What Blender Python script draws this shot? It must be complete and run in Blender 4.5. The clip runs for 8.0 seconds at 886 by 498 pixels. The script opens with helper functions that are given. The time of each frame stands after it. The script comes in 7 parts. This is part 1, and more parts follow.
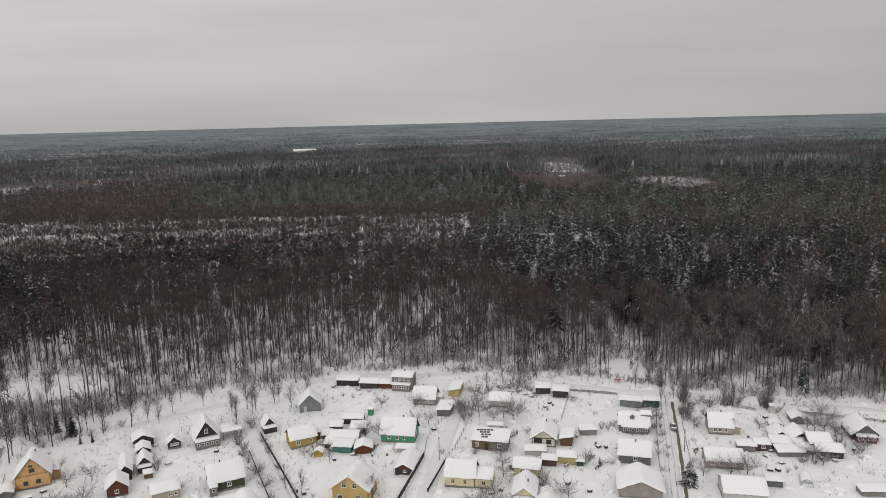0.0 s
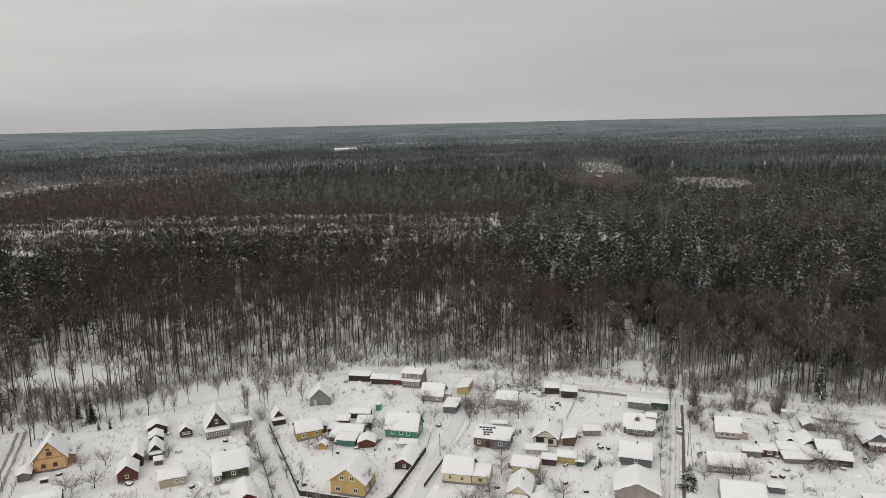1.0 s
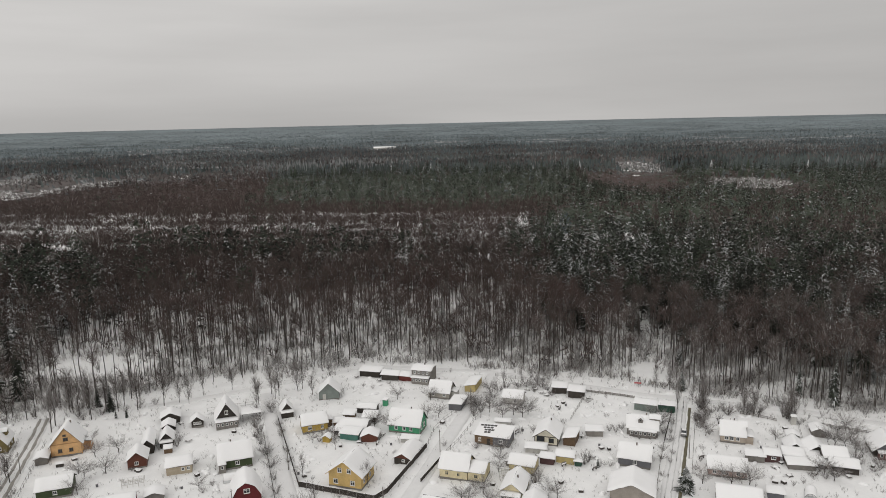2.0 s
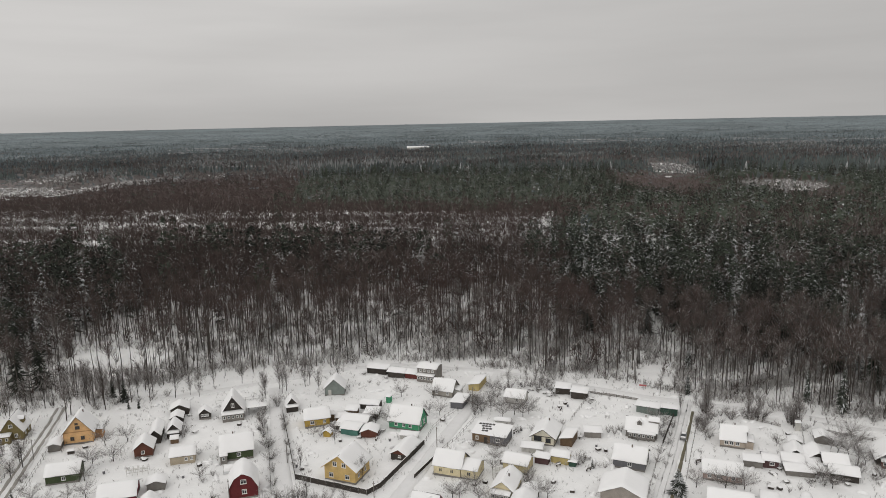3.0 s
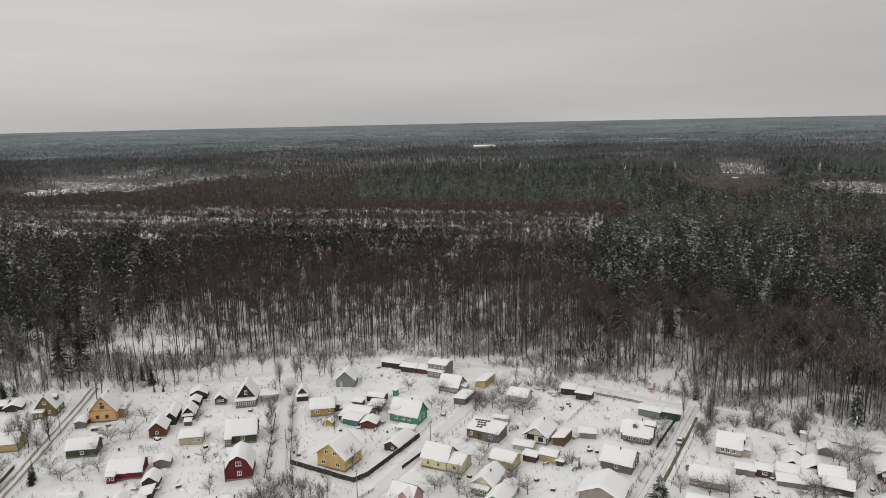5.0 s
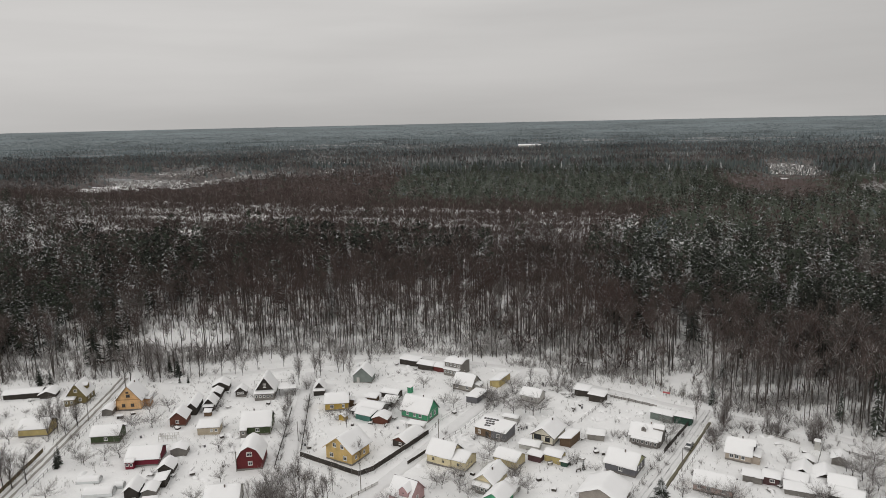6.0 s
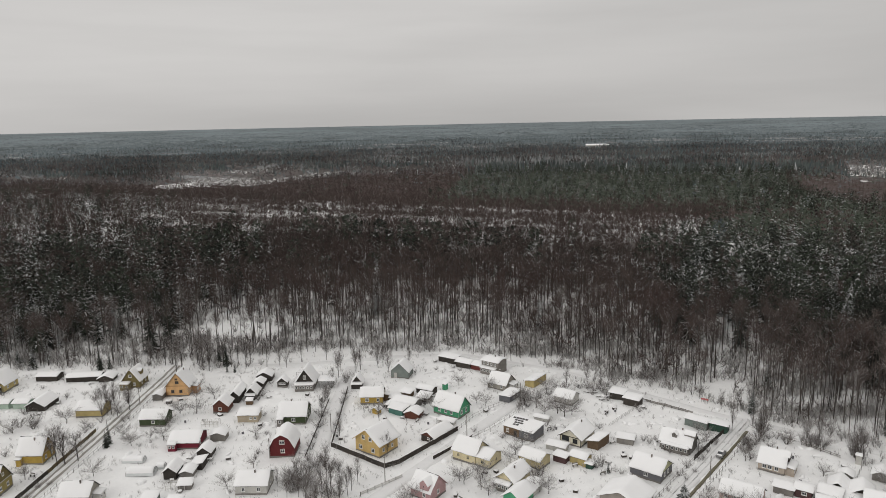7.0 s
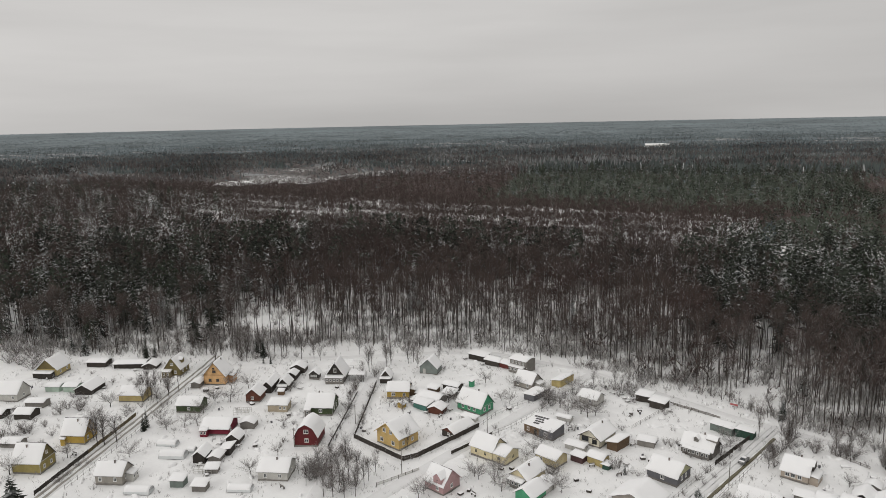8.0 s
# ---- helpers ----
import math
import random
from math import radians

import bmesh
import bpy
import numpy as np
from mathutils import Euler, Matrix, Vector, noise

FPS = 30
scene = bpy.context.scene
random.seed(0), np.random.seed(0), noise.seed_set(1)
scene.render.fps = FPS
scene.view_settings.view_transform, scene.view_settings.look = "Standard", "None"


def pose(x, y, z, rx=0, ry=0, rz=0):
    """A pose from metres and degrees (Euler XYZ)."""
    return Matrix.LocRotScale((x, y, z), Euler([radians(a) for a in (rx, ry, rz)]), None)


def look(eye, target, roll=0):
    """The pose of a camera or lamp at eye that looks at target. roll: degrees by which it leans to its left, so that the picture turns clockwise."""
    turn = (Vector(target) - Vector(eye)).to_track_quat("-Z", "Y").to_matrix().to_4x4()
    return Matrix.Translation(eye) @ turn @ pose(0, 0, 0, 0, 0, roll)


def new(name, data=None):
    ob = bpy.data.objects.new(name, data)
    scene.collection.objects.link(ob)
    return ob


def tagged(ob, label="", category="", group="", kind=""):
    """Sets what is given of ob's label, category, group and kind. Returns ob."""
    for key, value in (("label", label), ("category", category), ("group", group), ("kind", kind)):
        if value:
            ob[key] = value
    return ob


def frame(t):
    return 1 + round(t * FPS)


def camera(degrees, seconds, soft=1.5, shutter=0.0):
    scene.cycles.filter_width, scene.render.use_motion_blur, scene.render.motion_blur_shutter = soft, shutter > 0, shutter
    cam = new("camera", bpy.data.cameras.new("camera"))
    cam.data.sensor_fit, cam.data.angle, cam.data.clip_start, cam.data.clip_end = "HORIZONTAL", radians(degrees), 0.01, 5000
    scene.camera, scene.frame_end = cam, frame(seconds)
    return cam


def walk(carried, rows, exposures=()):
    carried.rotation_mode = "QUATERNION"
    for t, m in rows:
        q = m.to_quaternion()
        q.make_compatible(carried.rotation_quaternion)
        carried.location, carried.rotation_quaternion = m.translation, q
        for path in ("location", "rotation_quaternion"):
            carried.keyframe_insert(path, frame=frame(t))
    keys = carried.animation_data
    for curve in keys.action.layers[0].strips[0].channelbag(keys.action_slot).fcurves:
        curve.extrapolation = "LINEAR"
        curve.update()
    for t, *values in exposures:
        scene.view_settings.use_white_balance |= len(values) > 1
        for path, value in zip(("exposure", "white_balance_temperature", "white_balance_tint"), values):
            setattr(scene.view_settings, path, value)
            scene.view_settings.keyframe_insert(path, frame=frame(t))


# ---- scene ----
cam = camera(65.0, 8.0, soft=0.75)
PATH = [
    (0, (-4.191, 1.636, 94.004), (-4.198, 3.603, 93.638), -1.4),
    (0.5, (1.525, 0.887, 93.99), (1.455, 2.852, 93.624), -1.4),
    (1, (6.664, 0.086, 93.79), (6.537, 2.048, 93.425), -1.3),
    (1.5, (12.344, -0.496, 93.615), (12.158, 1.462, 93.251), -1.4),
    (2, (17.742, -0.928, 93.812), (17.499, 1.023, 93.446), -1.3),
    (3.5, (33.882, -1.694, 93.987), (33.49, 0.232, 93.623), -1.2),
    (4, (39.598, -1.637, 94.17), (39.154, 0.279, 93.804), -1.2),
    (4.5, (45.002, -1.422, 94.156), (44.509, 0.482, 93.791), -1.2),
    (6, (61.574, -0.276, 94.751), (60.905, 1.573, 94.386), -1.2),
    (6.5, (66.874, 0.542, 94.933), (66.118, 2.357, 94.569), -1.2),
    (7, (72.553, 1.42, 94.901), (71.705, 3.195, 94.538), -1.2),
    (7.5, (77.56, 2.72, 95.125), (76.636, 4.456, 94.76), -1.2),
    (8, (83.14, 3.675, 94.892), (82.146, 5.372, 94.53), -1.2),
]
walk(cam, [(t, look(eye, ahead, roll)) for t, eye, ahead, roll in PATH])

# ---- world and sun: an even overcast winter day ----
sky = bpy.data.worlds.new("overcast_sky")
scene.world = sky
sky.use_nodes = True
wt = sky.node_tree
wt.nodes.clear()


def wnode(kind, **values):
    n = wt.nodes.new(kind)
    for key, value in values.items():
        if key in n.inputs:
            n.inputs[key].default_value = value
    return n


w_out, w_bg = wnode("ShaderNodeOutputWorld"), wnode("ShaderNodeBackground", Strength=0.10)
w_sky = wnode("ShaderNodeTexSky")
w_sky.sky_type, w_sky.sun_disc = "NISHITA", False
w_sky.sun_elevation, w_sky.sun_rotation = radians(24), radians(200)
w_sky.air_density, w_sky.dust_density = 1.0, 6.0
w_grey = wnode("ShaderNodeHueSaturation", Saturation=0.10, Value=0.55)
w_co, w_sep = wnode("ShaderNodeTexCoord"), wnode("ShaderNodeSeparateXYZ")
# luminance of an overcast sky rises from the horizon to about three times as much at the zenith
w_lum = wnode("ShaderNodeMapRange")
w_lum.inputs["From Min"].default_value, w_lum.inputs["From Max"].default_value = 0.0, 1.0
w_lum.inputs["To Min"].default_value, w_lum.inputs["To Max"].default_value = 5.5, 10.8
w_map = wnode("ShaderNodeMapping")
w_map.inputs["Scale"].default_value = (1.0, 1.0, 9.0)
w_noise = wnode("ShaderNodeTexNoise", Scale=1.7, Detail=5.0, Roughness=0.5)
w_cloud = wnode("ShaderNodeMapRange")
w_cloud.inputs["From Min"].default_value, w_cloud.inputs["From Max"].default_value = 0.3, 0.7
w_cloud.inputs["To Min"].default_value, w_cloud.inputs["To Max"].default_value = 0.92, 1.08
# a brighter break under the clouds along the skyline, widest to the north-north-east, and a sky a little lighter in the west
w_low = wnode("ShaderNodeMapRange")
w_low.interpolation_type = "SMOOTHSTEP"
w_low.inputs["From Min"].default_value, w_low.inputs["From Max"].default_value = 0.055, -0.006
w_low.inputs["To Min"].default_value, w_low.inputs["To Max"].default_value = 0.0, 1.0
w_dot = wnode("ShaderNodeVectorMath")
w_dot.operation = "DOT_PRODUCT"
w_dot.inputs[1].default_value = (0.26, 0.966, 0.0)
w_near = wnode("ShaderNodeMapRange")
w_near.interpolation_type = "SMOOTHSTEP"
w_near.inputs["From Min"].default_value, w_near.inputs["From Max"].default_value = 0.85, 1.0
w_near.inputs["To Min"].default_value, w_near.inputs["To Max"].default_value = -0.06, 0.14
w_glow, w_side, w_all = wnode("ShaderNodeMath"), wnode("ShaderNodeMath"), wnode("ShaderNodeMath")
w_glow.operation, w_side.operation, w_all.operation = "MULTIPLY_ADD", "MULTIPLY_ADD", "MULTIPLY"
w_glow.inputs[2].default_value = 1.0
w_side.inputs[1].default_value, w_side.inputs[2].default_value = -0.24, 0.965
w_mul = wnode("ShaderNodeMath")
w_mul.operation = "MULTIPLY"
w_bright = wnode("ShaderNodeMath")
w_bright.operation = "MULTIPLY"
w_tint = wnode("ShaderNodeVectorMath")
w_tint.operation = "SCALE"
w_tint.inputs[0].default_value = (1.0, 0.977, 0.955)
w_mix = wnode("ShaderNodeMix")
w_mix.data_type = "RGBA"
w_mix.inputs["Factor"].default_value = 0.85
for a, b in ((w_sky.outputs[0], w_grey.inputs["Color"]), (w_co.outputs["Generated"], w_sep.inputs[0]), (w_sep.outputs[2], w_lum.inputs["Value"]),
             (w_co.outputs["Generated"], w_map.inputs["Vector"]), (w_map.outputs[0], w_noise.inputs["Vector"]), (w_noise.outputs["Fac"], w_cloud.inputs["Value"]),
             (w_lum.outputs[0], w_mul.inputs[0]), (w_cloud.outputs[0], w_mul.inputs[1]),
             (w_sep.outputs[2], w_low.inputs["Value"]), (w_co.outputs["Generated"], w_dot.inputs[0]), (w_dot.outputs["Value"], w_near.inputs["Value"]),
             (w_low.outputs[0], w_glow.inputs[0]), (w_near.outputs[0], w_glow.inputs[1]), (w_sep.outputs[0], w_side.inputs[0]), (w_glow.outputs[0], w_all.inputs[0]), (w_side.outputs[0], w_all.inputs[1]),
             (w_mul.outputs[0], w_bright.inputs[0]), (w_all.outputs[0], w_bright.inputs[1]), (w_bright.outputs[0], w_tint.inputs["Scale"]),
             (w_grey.outputs[0], w_mix.inputs["A"]), (w_tint.outputs[0], w_mix.inputs["B"]), (w_mix.outputs["Result"], w_bg.inputs["Color"]), (w_bg.outputs[0], w_out.inputs[0])):
    wt.links.new(a, b)

sun = new("sun", bpy.data.lights.new("sun", "SUN"))
sun.data.energy, sun.data.angle, sun.data.color = 0.5, radians(25), (1.0, 0.97, 0.93)
sun.matrix_world = look((0, 0, 300), (30, 110, 240))
scene.view_settings.exposure = 0.0


# ---- materials ----
def surface(name, colour, rough=0.85, scale=0.6, vary=0.25, fine=8.0, bump=0.15, island=0.0, each=0.0, snow=0.0, planks=0.0, metal=0.0, snow_low=0.25):
    """A weathered surface: stains and grain at two scales, relief, and snow lying on what faces up."""
    m = bpy.data.materials.new(name)
    m.use_nodes = True
    nt = m.node_tree
    b = nt.nodes["Principled BSDF"]
    b.inputs["Roughness"].default_value, b.inputs["Metallic"].default_value = rough, metal
    b.inputs["Specular IOR Level"].default_value = 0.3

    def node(kind, **values):
        n = nt.nodes.new(kind)
        for key, value in values.items():
            n.inputs[key].default_value = value
        return n

    def math_node(op, a, c):
        n = nt.nodes.new("ShaderNodeMath")
        n.operation = op
        for k, v in enumerate((a, c)):
            if isinstance(v, float):
                n.inputs[k].default_value = v
            else:
                nt.links.new(v, n.inputs[k])
        return n.outputs[0]

    co = node("ShaderNodeTexCoord").outputs["Object"]
    big, small = node("ShaderNodeTexNoise", Scale=scale, Detail=4.0), node("ShaderNodeTexNoise", Scale=fine, Detail=3.0)
    nt.links.new(co, big.inputs["Vector"])
    nt.links.new(co, small.inputs["Vector"])
    value = math_node("ADD", math_node("MULTIPLY", big.outputs["Fac"], 2 * vary), math_node("MULTIPLY", small.outputs["Fac"], vary))
    value = math_node("ADD", value, 1.0 - 1.5 * vary)
    if island:
        r = node("ShaderNodeNewGeometry").outputs["Random Per Island"]
        value = math_node("MULTIPLY", value, math_node("ADD", math_node("MULTIPLY", r, 2 * island), 1.0 - island))
    if each:
        r = node("ShaderNodeObjectInfo").outputs["Random"]
        value = math_node("MULTIPLY", value, math_node("ADD", math_node("MULTIPLY", r, 2 * each), 1.0 - each))
    tone = nt.nodes.new("ShaderNodeVectorMath")
    tone.operation = "SCALE"
    tone.inputs[0].default_value = colour
    nt.links.new(value, tone.inputs["Scale"])
    out = tone.outputs[0]
    height = small.outputs["Fac"]
    if planks:
        sep = node("ShaderNodeSeparateXYZ")
        nt.links.new(co, sep.inputs[0])
        saw = math_node("FRACT", math_node("DIVIDE", sep.outputs[2], planks), 0.0)
        groove = math_node("GREATER_THAN", saw, 0.14)
        height = math_node("ADD", math_node("MULTIPLY", height, 0.3), groove)
    if snow:
        geo, sep = node("ShaderNodeNewGeometry"), node("ShaderNodeSeparateXYZ")
        nt.links.new(geo.outputs["Normal"], sep.inputs[0])
        patch = node("ShaderNodeTexNoise", Scale=3.6, Detail=3.0)
        nt.links.new(co, patch.inputs["Vector"])
        level = math_node("ADD", sep.outputs[2], math_node("MULTIPLY", patch.outputs["Fac"], 1.2))
        fac = node("ShaderNodeMapRange")
        fac.inputs["From Min"].default_value, fac.inputs["From Max"].default_value = 1.60 - snow, 1.95 - snow
        nt.links.new(level, fac.inputs["Value"])
        mix = nt.nodes.new("ShaderNodeMix")
        mix.data_type = "RGBA"
        mix.inputs["B"].default_value = (0.78, 0.79, 0.80, 1)
        nt.links.new(fac.outputs[0], mix.inputs["Factor"])
        nt.links.new(out, mix.inputs["A"])
        out = mix.outputs["Result"]
    nt.links.new(out, b.inputs["Base Color"])
    if bump:
        bp = node("ShaderNodeBump", Strength=bump, Distance=0.05)
        nt.links.new(height, bp.inputs["Height"])
        nt.links.new(bp.outputs[0], b.inputs["Normal"])
    return m


SNOW = surface("snow", (0.815, 0.815, 0.81), 0.9, 0.16, 0.11, 1.6, 1.0)
ROOF_SNOW = surface("roof_snow", (0.845, 0.845, 0.845), 0.9, 0.5, 0.02, 3.0, 0.12)
TRACK = surface("packed_snow", (0.725, 0.723, 0.72), 0.85, 0.5, 0.07, 4.0, 0.4)
RUT = surface("driven_ruts", (0.29, 0.275, 0.25), 0.7, 0.35, 0.5, 2.0, 0.4)
SOFT_RUT = surface("shallow_ruts", (0.60, 0.60, 0.595), 0.85, 0.3, 0.25, 2.0, 0.4)
DITCH = surface("ditch_water_and_mud", (0.125, 0.112, 0.07), 0.5, 0.7, 0.35, 4.0, 0.2)
BARK = surface("bark", (0.074, 0.064, 0.057), 0.95, 0.8, 0.3, 6.0, 0.3, island=0.25, each=0.3)
TWIG = surface("twigs", (0.077, 0.056, 0.050), 0.95, 0.05, 0.35, 3.0, 0.0, island=0.28, each=0.25)
TWIG_RED = surface("reddish_twigs", (0.072, 0.047, 0.043), 0.95, 0.03, 0.35, 3.0, 0.0, island=0.28)
TWIG_GREY = surface("frosted_twigs", (0.16, 0.145, 0.135), 0.95, 0.05, 0.4, 3.0, 0.0, island=0.6)
FROST = surface("snowy_twigs", (0.37, 0.36, 0.35), 0.95, 0.3, 0.35, 3.0, 0.0, island=0.55)
NEEDLES = surface("spruce_needles", (0.038, 0.045, 0.034), 0.9, 0.06, 0.4, 3.0, 0.0, island=0.45, each=0.25, snow=0.02)
NEEDLES_SNOWY = surface("snowy_spruce_needles", (0.044, 0.051, 0.041), 0.9, 0.06, 0.4, 3.0, 0.0, island=0.45, each=0.25, snow=0.20)
# distance haze is painted into the far crown, needle and woods colours
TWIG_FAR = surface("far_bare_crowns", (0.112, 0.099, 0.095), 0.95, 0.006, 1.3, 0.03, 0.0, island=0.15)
WOODS_HAZY = surface("snow_dusted_far_woods", (0.092, 0.112, 0.119), 0.95, 0.004, 1.2, 0.012, 0.0, island=0.12)
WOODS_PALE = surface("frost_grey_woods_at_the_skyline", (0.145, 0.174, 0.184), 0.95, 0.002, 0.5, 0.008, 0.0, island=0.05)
FROSTED_FAR = surface("frosted_young_woods", (0.20, 0.205, 0.205), 0.95, 0.006, 1.0, 0.03, 0.0, island=0.3)
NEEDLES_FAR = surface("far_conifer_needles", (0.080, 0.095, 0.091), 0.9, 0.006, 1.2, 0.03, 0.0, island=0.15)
BOUGH_SNOW = surface("snow_on_boughs", (0.70, 0.71, 0.72), 0.9, 0.3, 0.2, 3.0, 0.0, island=0.35)
TWIG_MID = surface("distant_brown_twigs", (0.070, 0.052, 0.047), 0.95, 0.02, 0.45, 0.3, 0.0, island=0.16)
TWIG_WINE = surface("distant_wine_red_twigs", (0.063, 0.045, 0.041), 0.95, 0.02, 0.35, 0.3, 0.0, island=0.16)
NEEDLES_DARK = surface("shaded_spruce_needles", (0.021, 0.024, 0.019), 0.9, 0.06, 0.4, 3.0, 0.0, island=0.3)
NEEDLES_GREEN = surface("distant_green_needles", (0.043, 0.053, 0.038), 0.9, 0.02, 0.4, 0.3, 0.0, island=0.3)
WOOD_DARK = surface("dark_weathered_boards", (0.052, 0.045, 0.039), 0.85, 0.8, 0.45, 9.0, 0.4, each=0.2, planks=0.16)
WOOD_BROWN = surface("brown_boards", (0.135, 0.09, 0.055), 0.8, 1.2, 0.3, 9.0, 0.4, each=0.2, planks=0.16)
WOOD_GREY = surface("grey_boards", (0.20, 0.188, 0.172), 0.85, 0.7, 0.4, 9.0, 0.4, each=0.15, planks=0.16)
ROOFING = surface("old_roofing", (0.09, 0.085, 0.085), 0.8, 0.8, 0.3, 6.0, 0.2)
TRIM_WHITE = surface("white_trim_paint", (0.78, 0.78, 0.76), 0.6, 2.0, 0.06, 12.0, 0.1)
BRICK = surface("chimney_brick", (0.17, 0.145, 0.13), 0.9, 3.0, 0.25, 14.0, 0.4, each=0.3)
RUBBER = surface("tyre_rubber", (0.02, 0.02, 0.02), 0.9, 3.0, 0.1, 20.0, 0.1)
GLASS = surface("window_glass", (0.035, 0.04, 0.045), 0.08, 1.0, 0.2, 4.0, 0.0)
GLASS.node_tree.nodes["Principled BSDF"].inputs["Specular IOR Level"].default_value = 0.6
PAINT = {}


def paint(name, colour):
    """Weathered house paint on boards, one material a colour."""
    if name not in PAINT:
        PAINT[name] = surface(name + "_boards", colour, 0.75, 0.6, 0.34, 6.0, 0.45, planks=0.17)
    return PAINT[name]


# ---- small mesh tools ----
def link_mesh(name, verts, faces, mats, parent=None, label="", index=None, smooth=False):
    me = bpy.data.meshes.new(name)
    me.from_pydata([tuple(v) for v in verts], [], [tuple(f) for f in faces])
    for m in mats:
        me.materials.append(m)
    if index is not None:
        me.polygons.foreach_set("material_index", np.array(index, np.int32))
    if smooth:
        me.polygons.foreach_set("use_smooth", np.ones(len(me.polygons), bool))
    me.update()
    return link_data(name, me, parent, label)


def link_data(name, me, parent=None, label="", m=None):
    ob = new(name, me)
    ob.parent = parent
    if m is not None:
        ob.matrix_basis = m
    return tagged(ob, label) if label else ob


def part(name, bm, material, parent, label="", smooth=False):
    """Links a bmesh as one mesh object under a thing or a part."""
    bmesh.ops.recalc_face_normals(bm, faces=bm.faces)
    me = bpy.data.meshes.new(name)
    bm.to_mesh(me)
    bm.free()
    me.materials.append(material)
    if smooth:
        me.polygons.foreach_set("use_smooth", np.ones(len(me.polygons), bool))
    return link_data(name, me, parent, label)


def add_box(bm, lo, hi, bevel=0.0):
    (x0, y0, z0), (x1, y1, z1) = lo, hi
    m = Matrix.Translation(((x0 + x1) / 2, (y0 + y1) / 2, (z0 + z1) / 2)) @ Matrix.Diagonal((x1 - x0, y1 - y0, z1 - z0, 1))
    made = bmesh.ops.create_cube(bm, size=1.0, matrix=m)
    if bevel:
        edges = list({e for v in made["verts"] for e in v.link_edges})
        bmesh.ops.bevel(bm, geom=edges, offset=bevel, segments=1, affect="EDGES")
    return bm


def box(lo, hi, bevel=0.0):
    return add_box(bmesh.new(), lo, hi, bevel)


def add_rod(bm, a, b, r0, r1, sides=5):
    a, b = Vector(a), Vector(b)
    m = Matrix.Translation((a + b) / 2) @ (b - a).to_track_quat("Z", "Y").to_matrix().to_4x4()
    bmesh.ops.create_cone(bm, cap_ends=True, segments=sides, radius1=r0, radius2=r1, depth=(b - a).length, matrix=m)
    return bm


def thing(name, x, y, rot=0.0, label="", category="", group="", z=0.0):
    ob = new(name)
    ob.empty_display_size = 0.5
    ob.matrix_basis = pose(x, y, z, 0, 0, rot)
    return tagged(ob, label, category, group)


# ---- the ground: one snowy sheet, flat round the village, bent up far off to fit the skyline in view ----
def rise(x, y):
    """Height of the land: level for two kilometres, then raised so that its rim meets the skyline in the camera's view.
    """
    r = np.hypot(np.asarray(x, float) - 40.0, np.asarray(y, float))
    k = np.clip((r - 2300.0) / 2600.0, 0, 1)
    return 61.0 * k ** 1.25


def swell(x, y):
    return 0.10 * noise.noise((x * 0.07, y * 0.07, 0.0)) + 0.26 * noise.noise((x * 0.30, y * 0.30, 5.0)) + 0.17 * noise.noise((x * 0.8, y * 0.8, 9.0)) - 0.12


def spaced(lo, hi, fine, far, near_lo, near_hi):
    """Grid lines, close together between near_lo and near_hi, ever wider outside."""
    line = list(np.arange(near_lo, near_hi + fine, fine))
    step, v = fine, line[-1]
    while v < hi:
        step = min(step * 1.16, far)
        v += step
        line.append(v)
    step, v = fine, line[0]
    while v > lo:
        step = min(step * 1.16, far)
        v -= step
        line.insert(0, v)
    return np.array(line)


gx, gy = spaced(-6200, 6200, 1.25, 260, -190, 130), spaced(-900, 6200, 1.25, 260, 88, 256)
verts = [(x, y, float(rise(x, y)) + (swell(x, y) if -260 < x < 200 and 40 < y < 330 else 0.0)) for y in gy for x in gx]
n = len(gx)
faces = [(j * n + i, j * n + i + 1, (j + 1) * n + i + 1, (j + 1) * n + i) for j in range(len(gy) - 1) for i in range(n - 1)]
ground = link_mesh("ground", verts, faces, [SNOW], smooth=True)
tagged(ground, "deep untouched snow over flat village plots and woodland", "snowy ground", kind="structure")


def strip(name, points, width, material, label, z=0.16, kind="structure", crown=0.0, wob=0.15):
    """A road or ditch along a line of points: a band with soft uneven borders."""
    pts = [Vector((x, y, 0)) for x, y in points]
    line = []
    for a, b in zip(pts, pts[1:]):
        steps = max(2, int((b - a).length / 2.5))
        line += [a.lerp(b, k / steps) for k in range(steps)]
    line.append(pts[-1])
    rows, ws = [], (-0.5, -0.42, -0.2, 0.0, 0.2, 0.42, 0.5)
    for k, p in enumerate(line):
        d = (line[min(k + 1, len(line) - 1)] - line[max(k - 1, 0)]).normalized()
        side = Vector((d.y, -d.x, 0))
        for w in ws:
            e = wob * noise.noise((p.x * 0.3, p.y * 0.3, w * 9))
            q = p + side * (w * width + e)
            down = 0.3 if abs(w) == 0.5 else 0.0
            rows.append((q.x, q.y, z + crown * (1 - 4 * w * w) - down + 0.02 * noise.noise((q.x, q.y, 1.0))))
    m = len(ws)
    quads = [(k * m + i, k * m + i + 1, (k + 1) * m + i + 1, (k + 1) * m + i) for k in range(len(line) - 1) for i in range(m - 1)]
    ob = link_mesh(name, rows, quads, [material], smooth=True)
    return tagged(ob, label, name.split("_")[0], kind=kind)


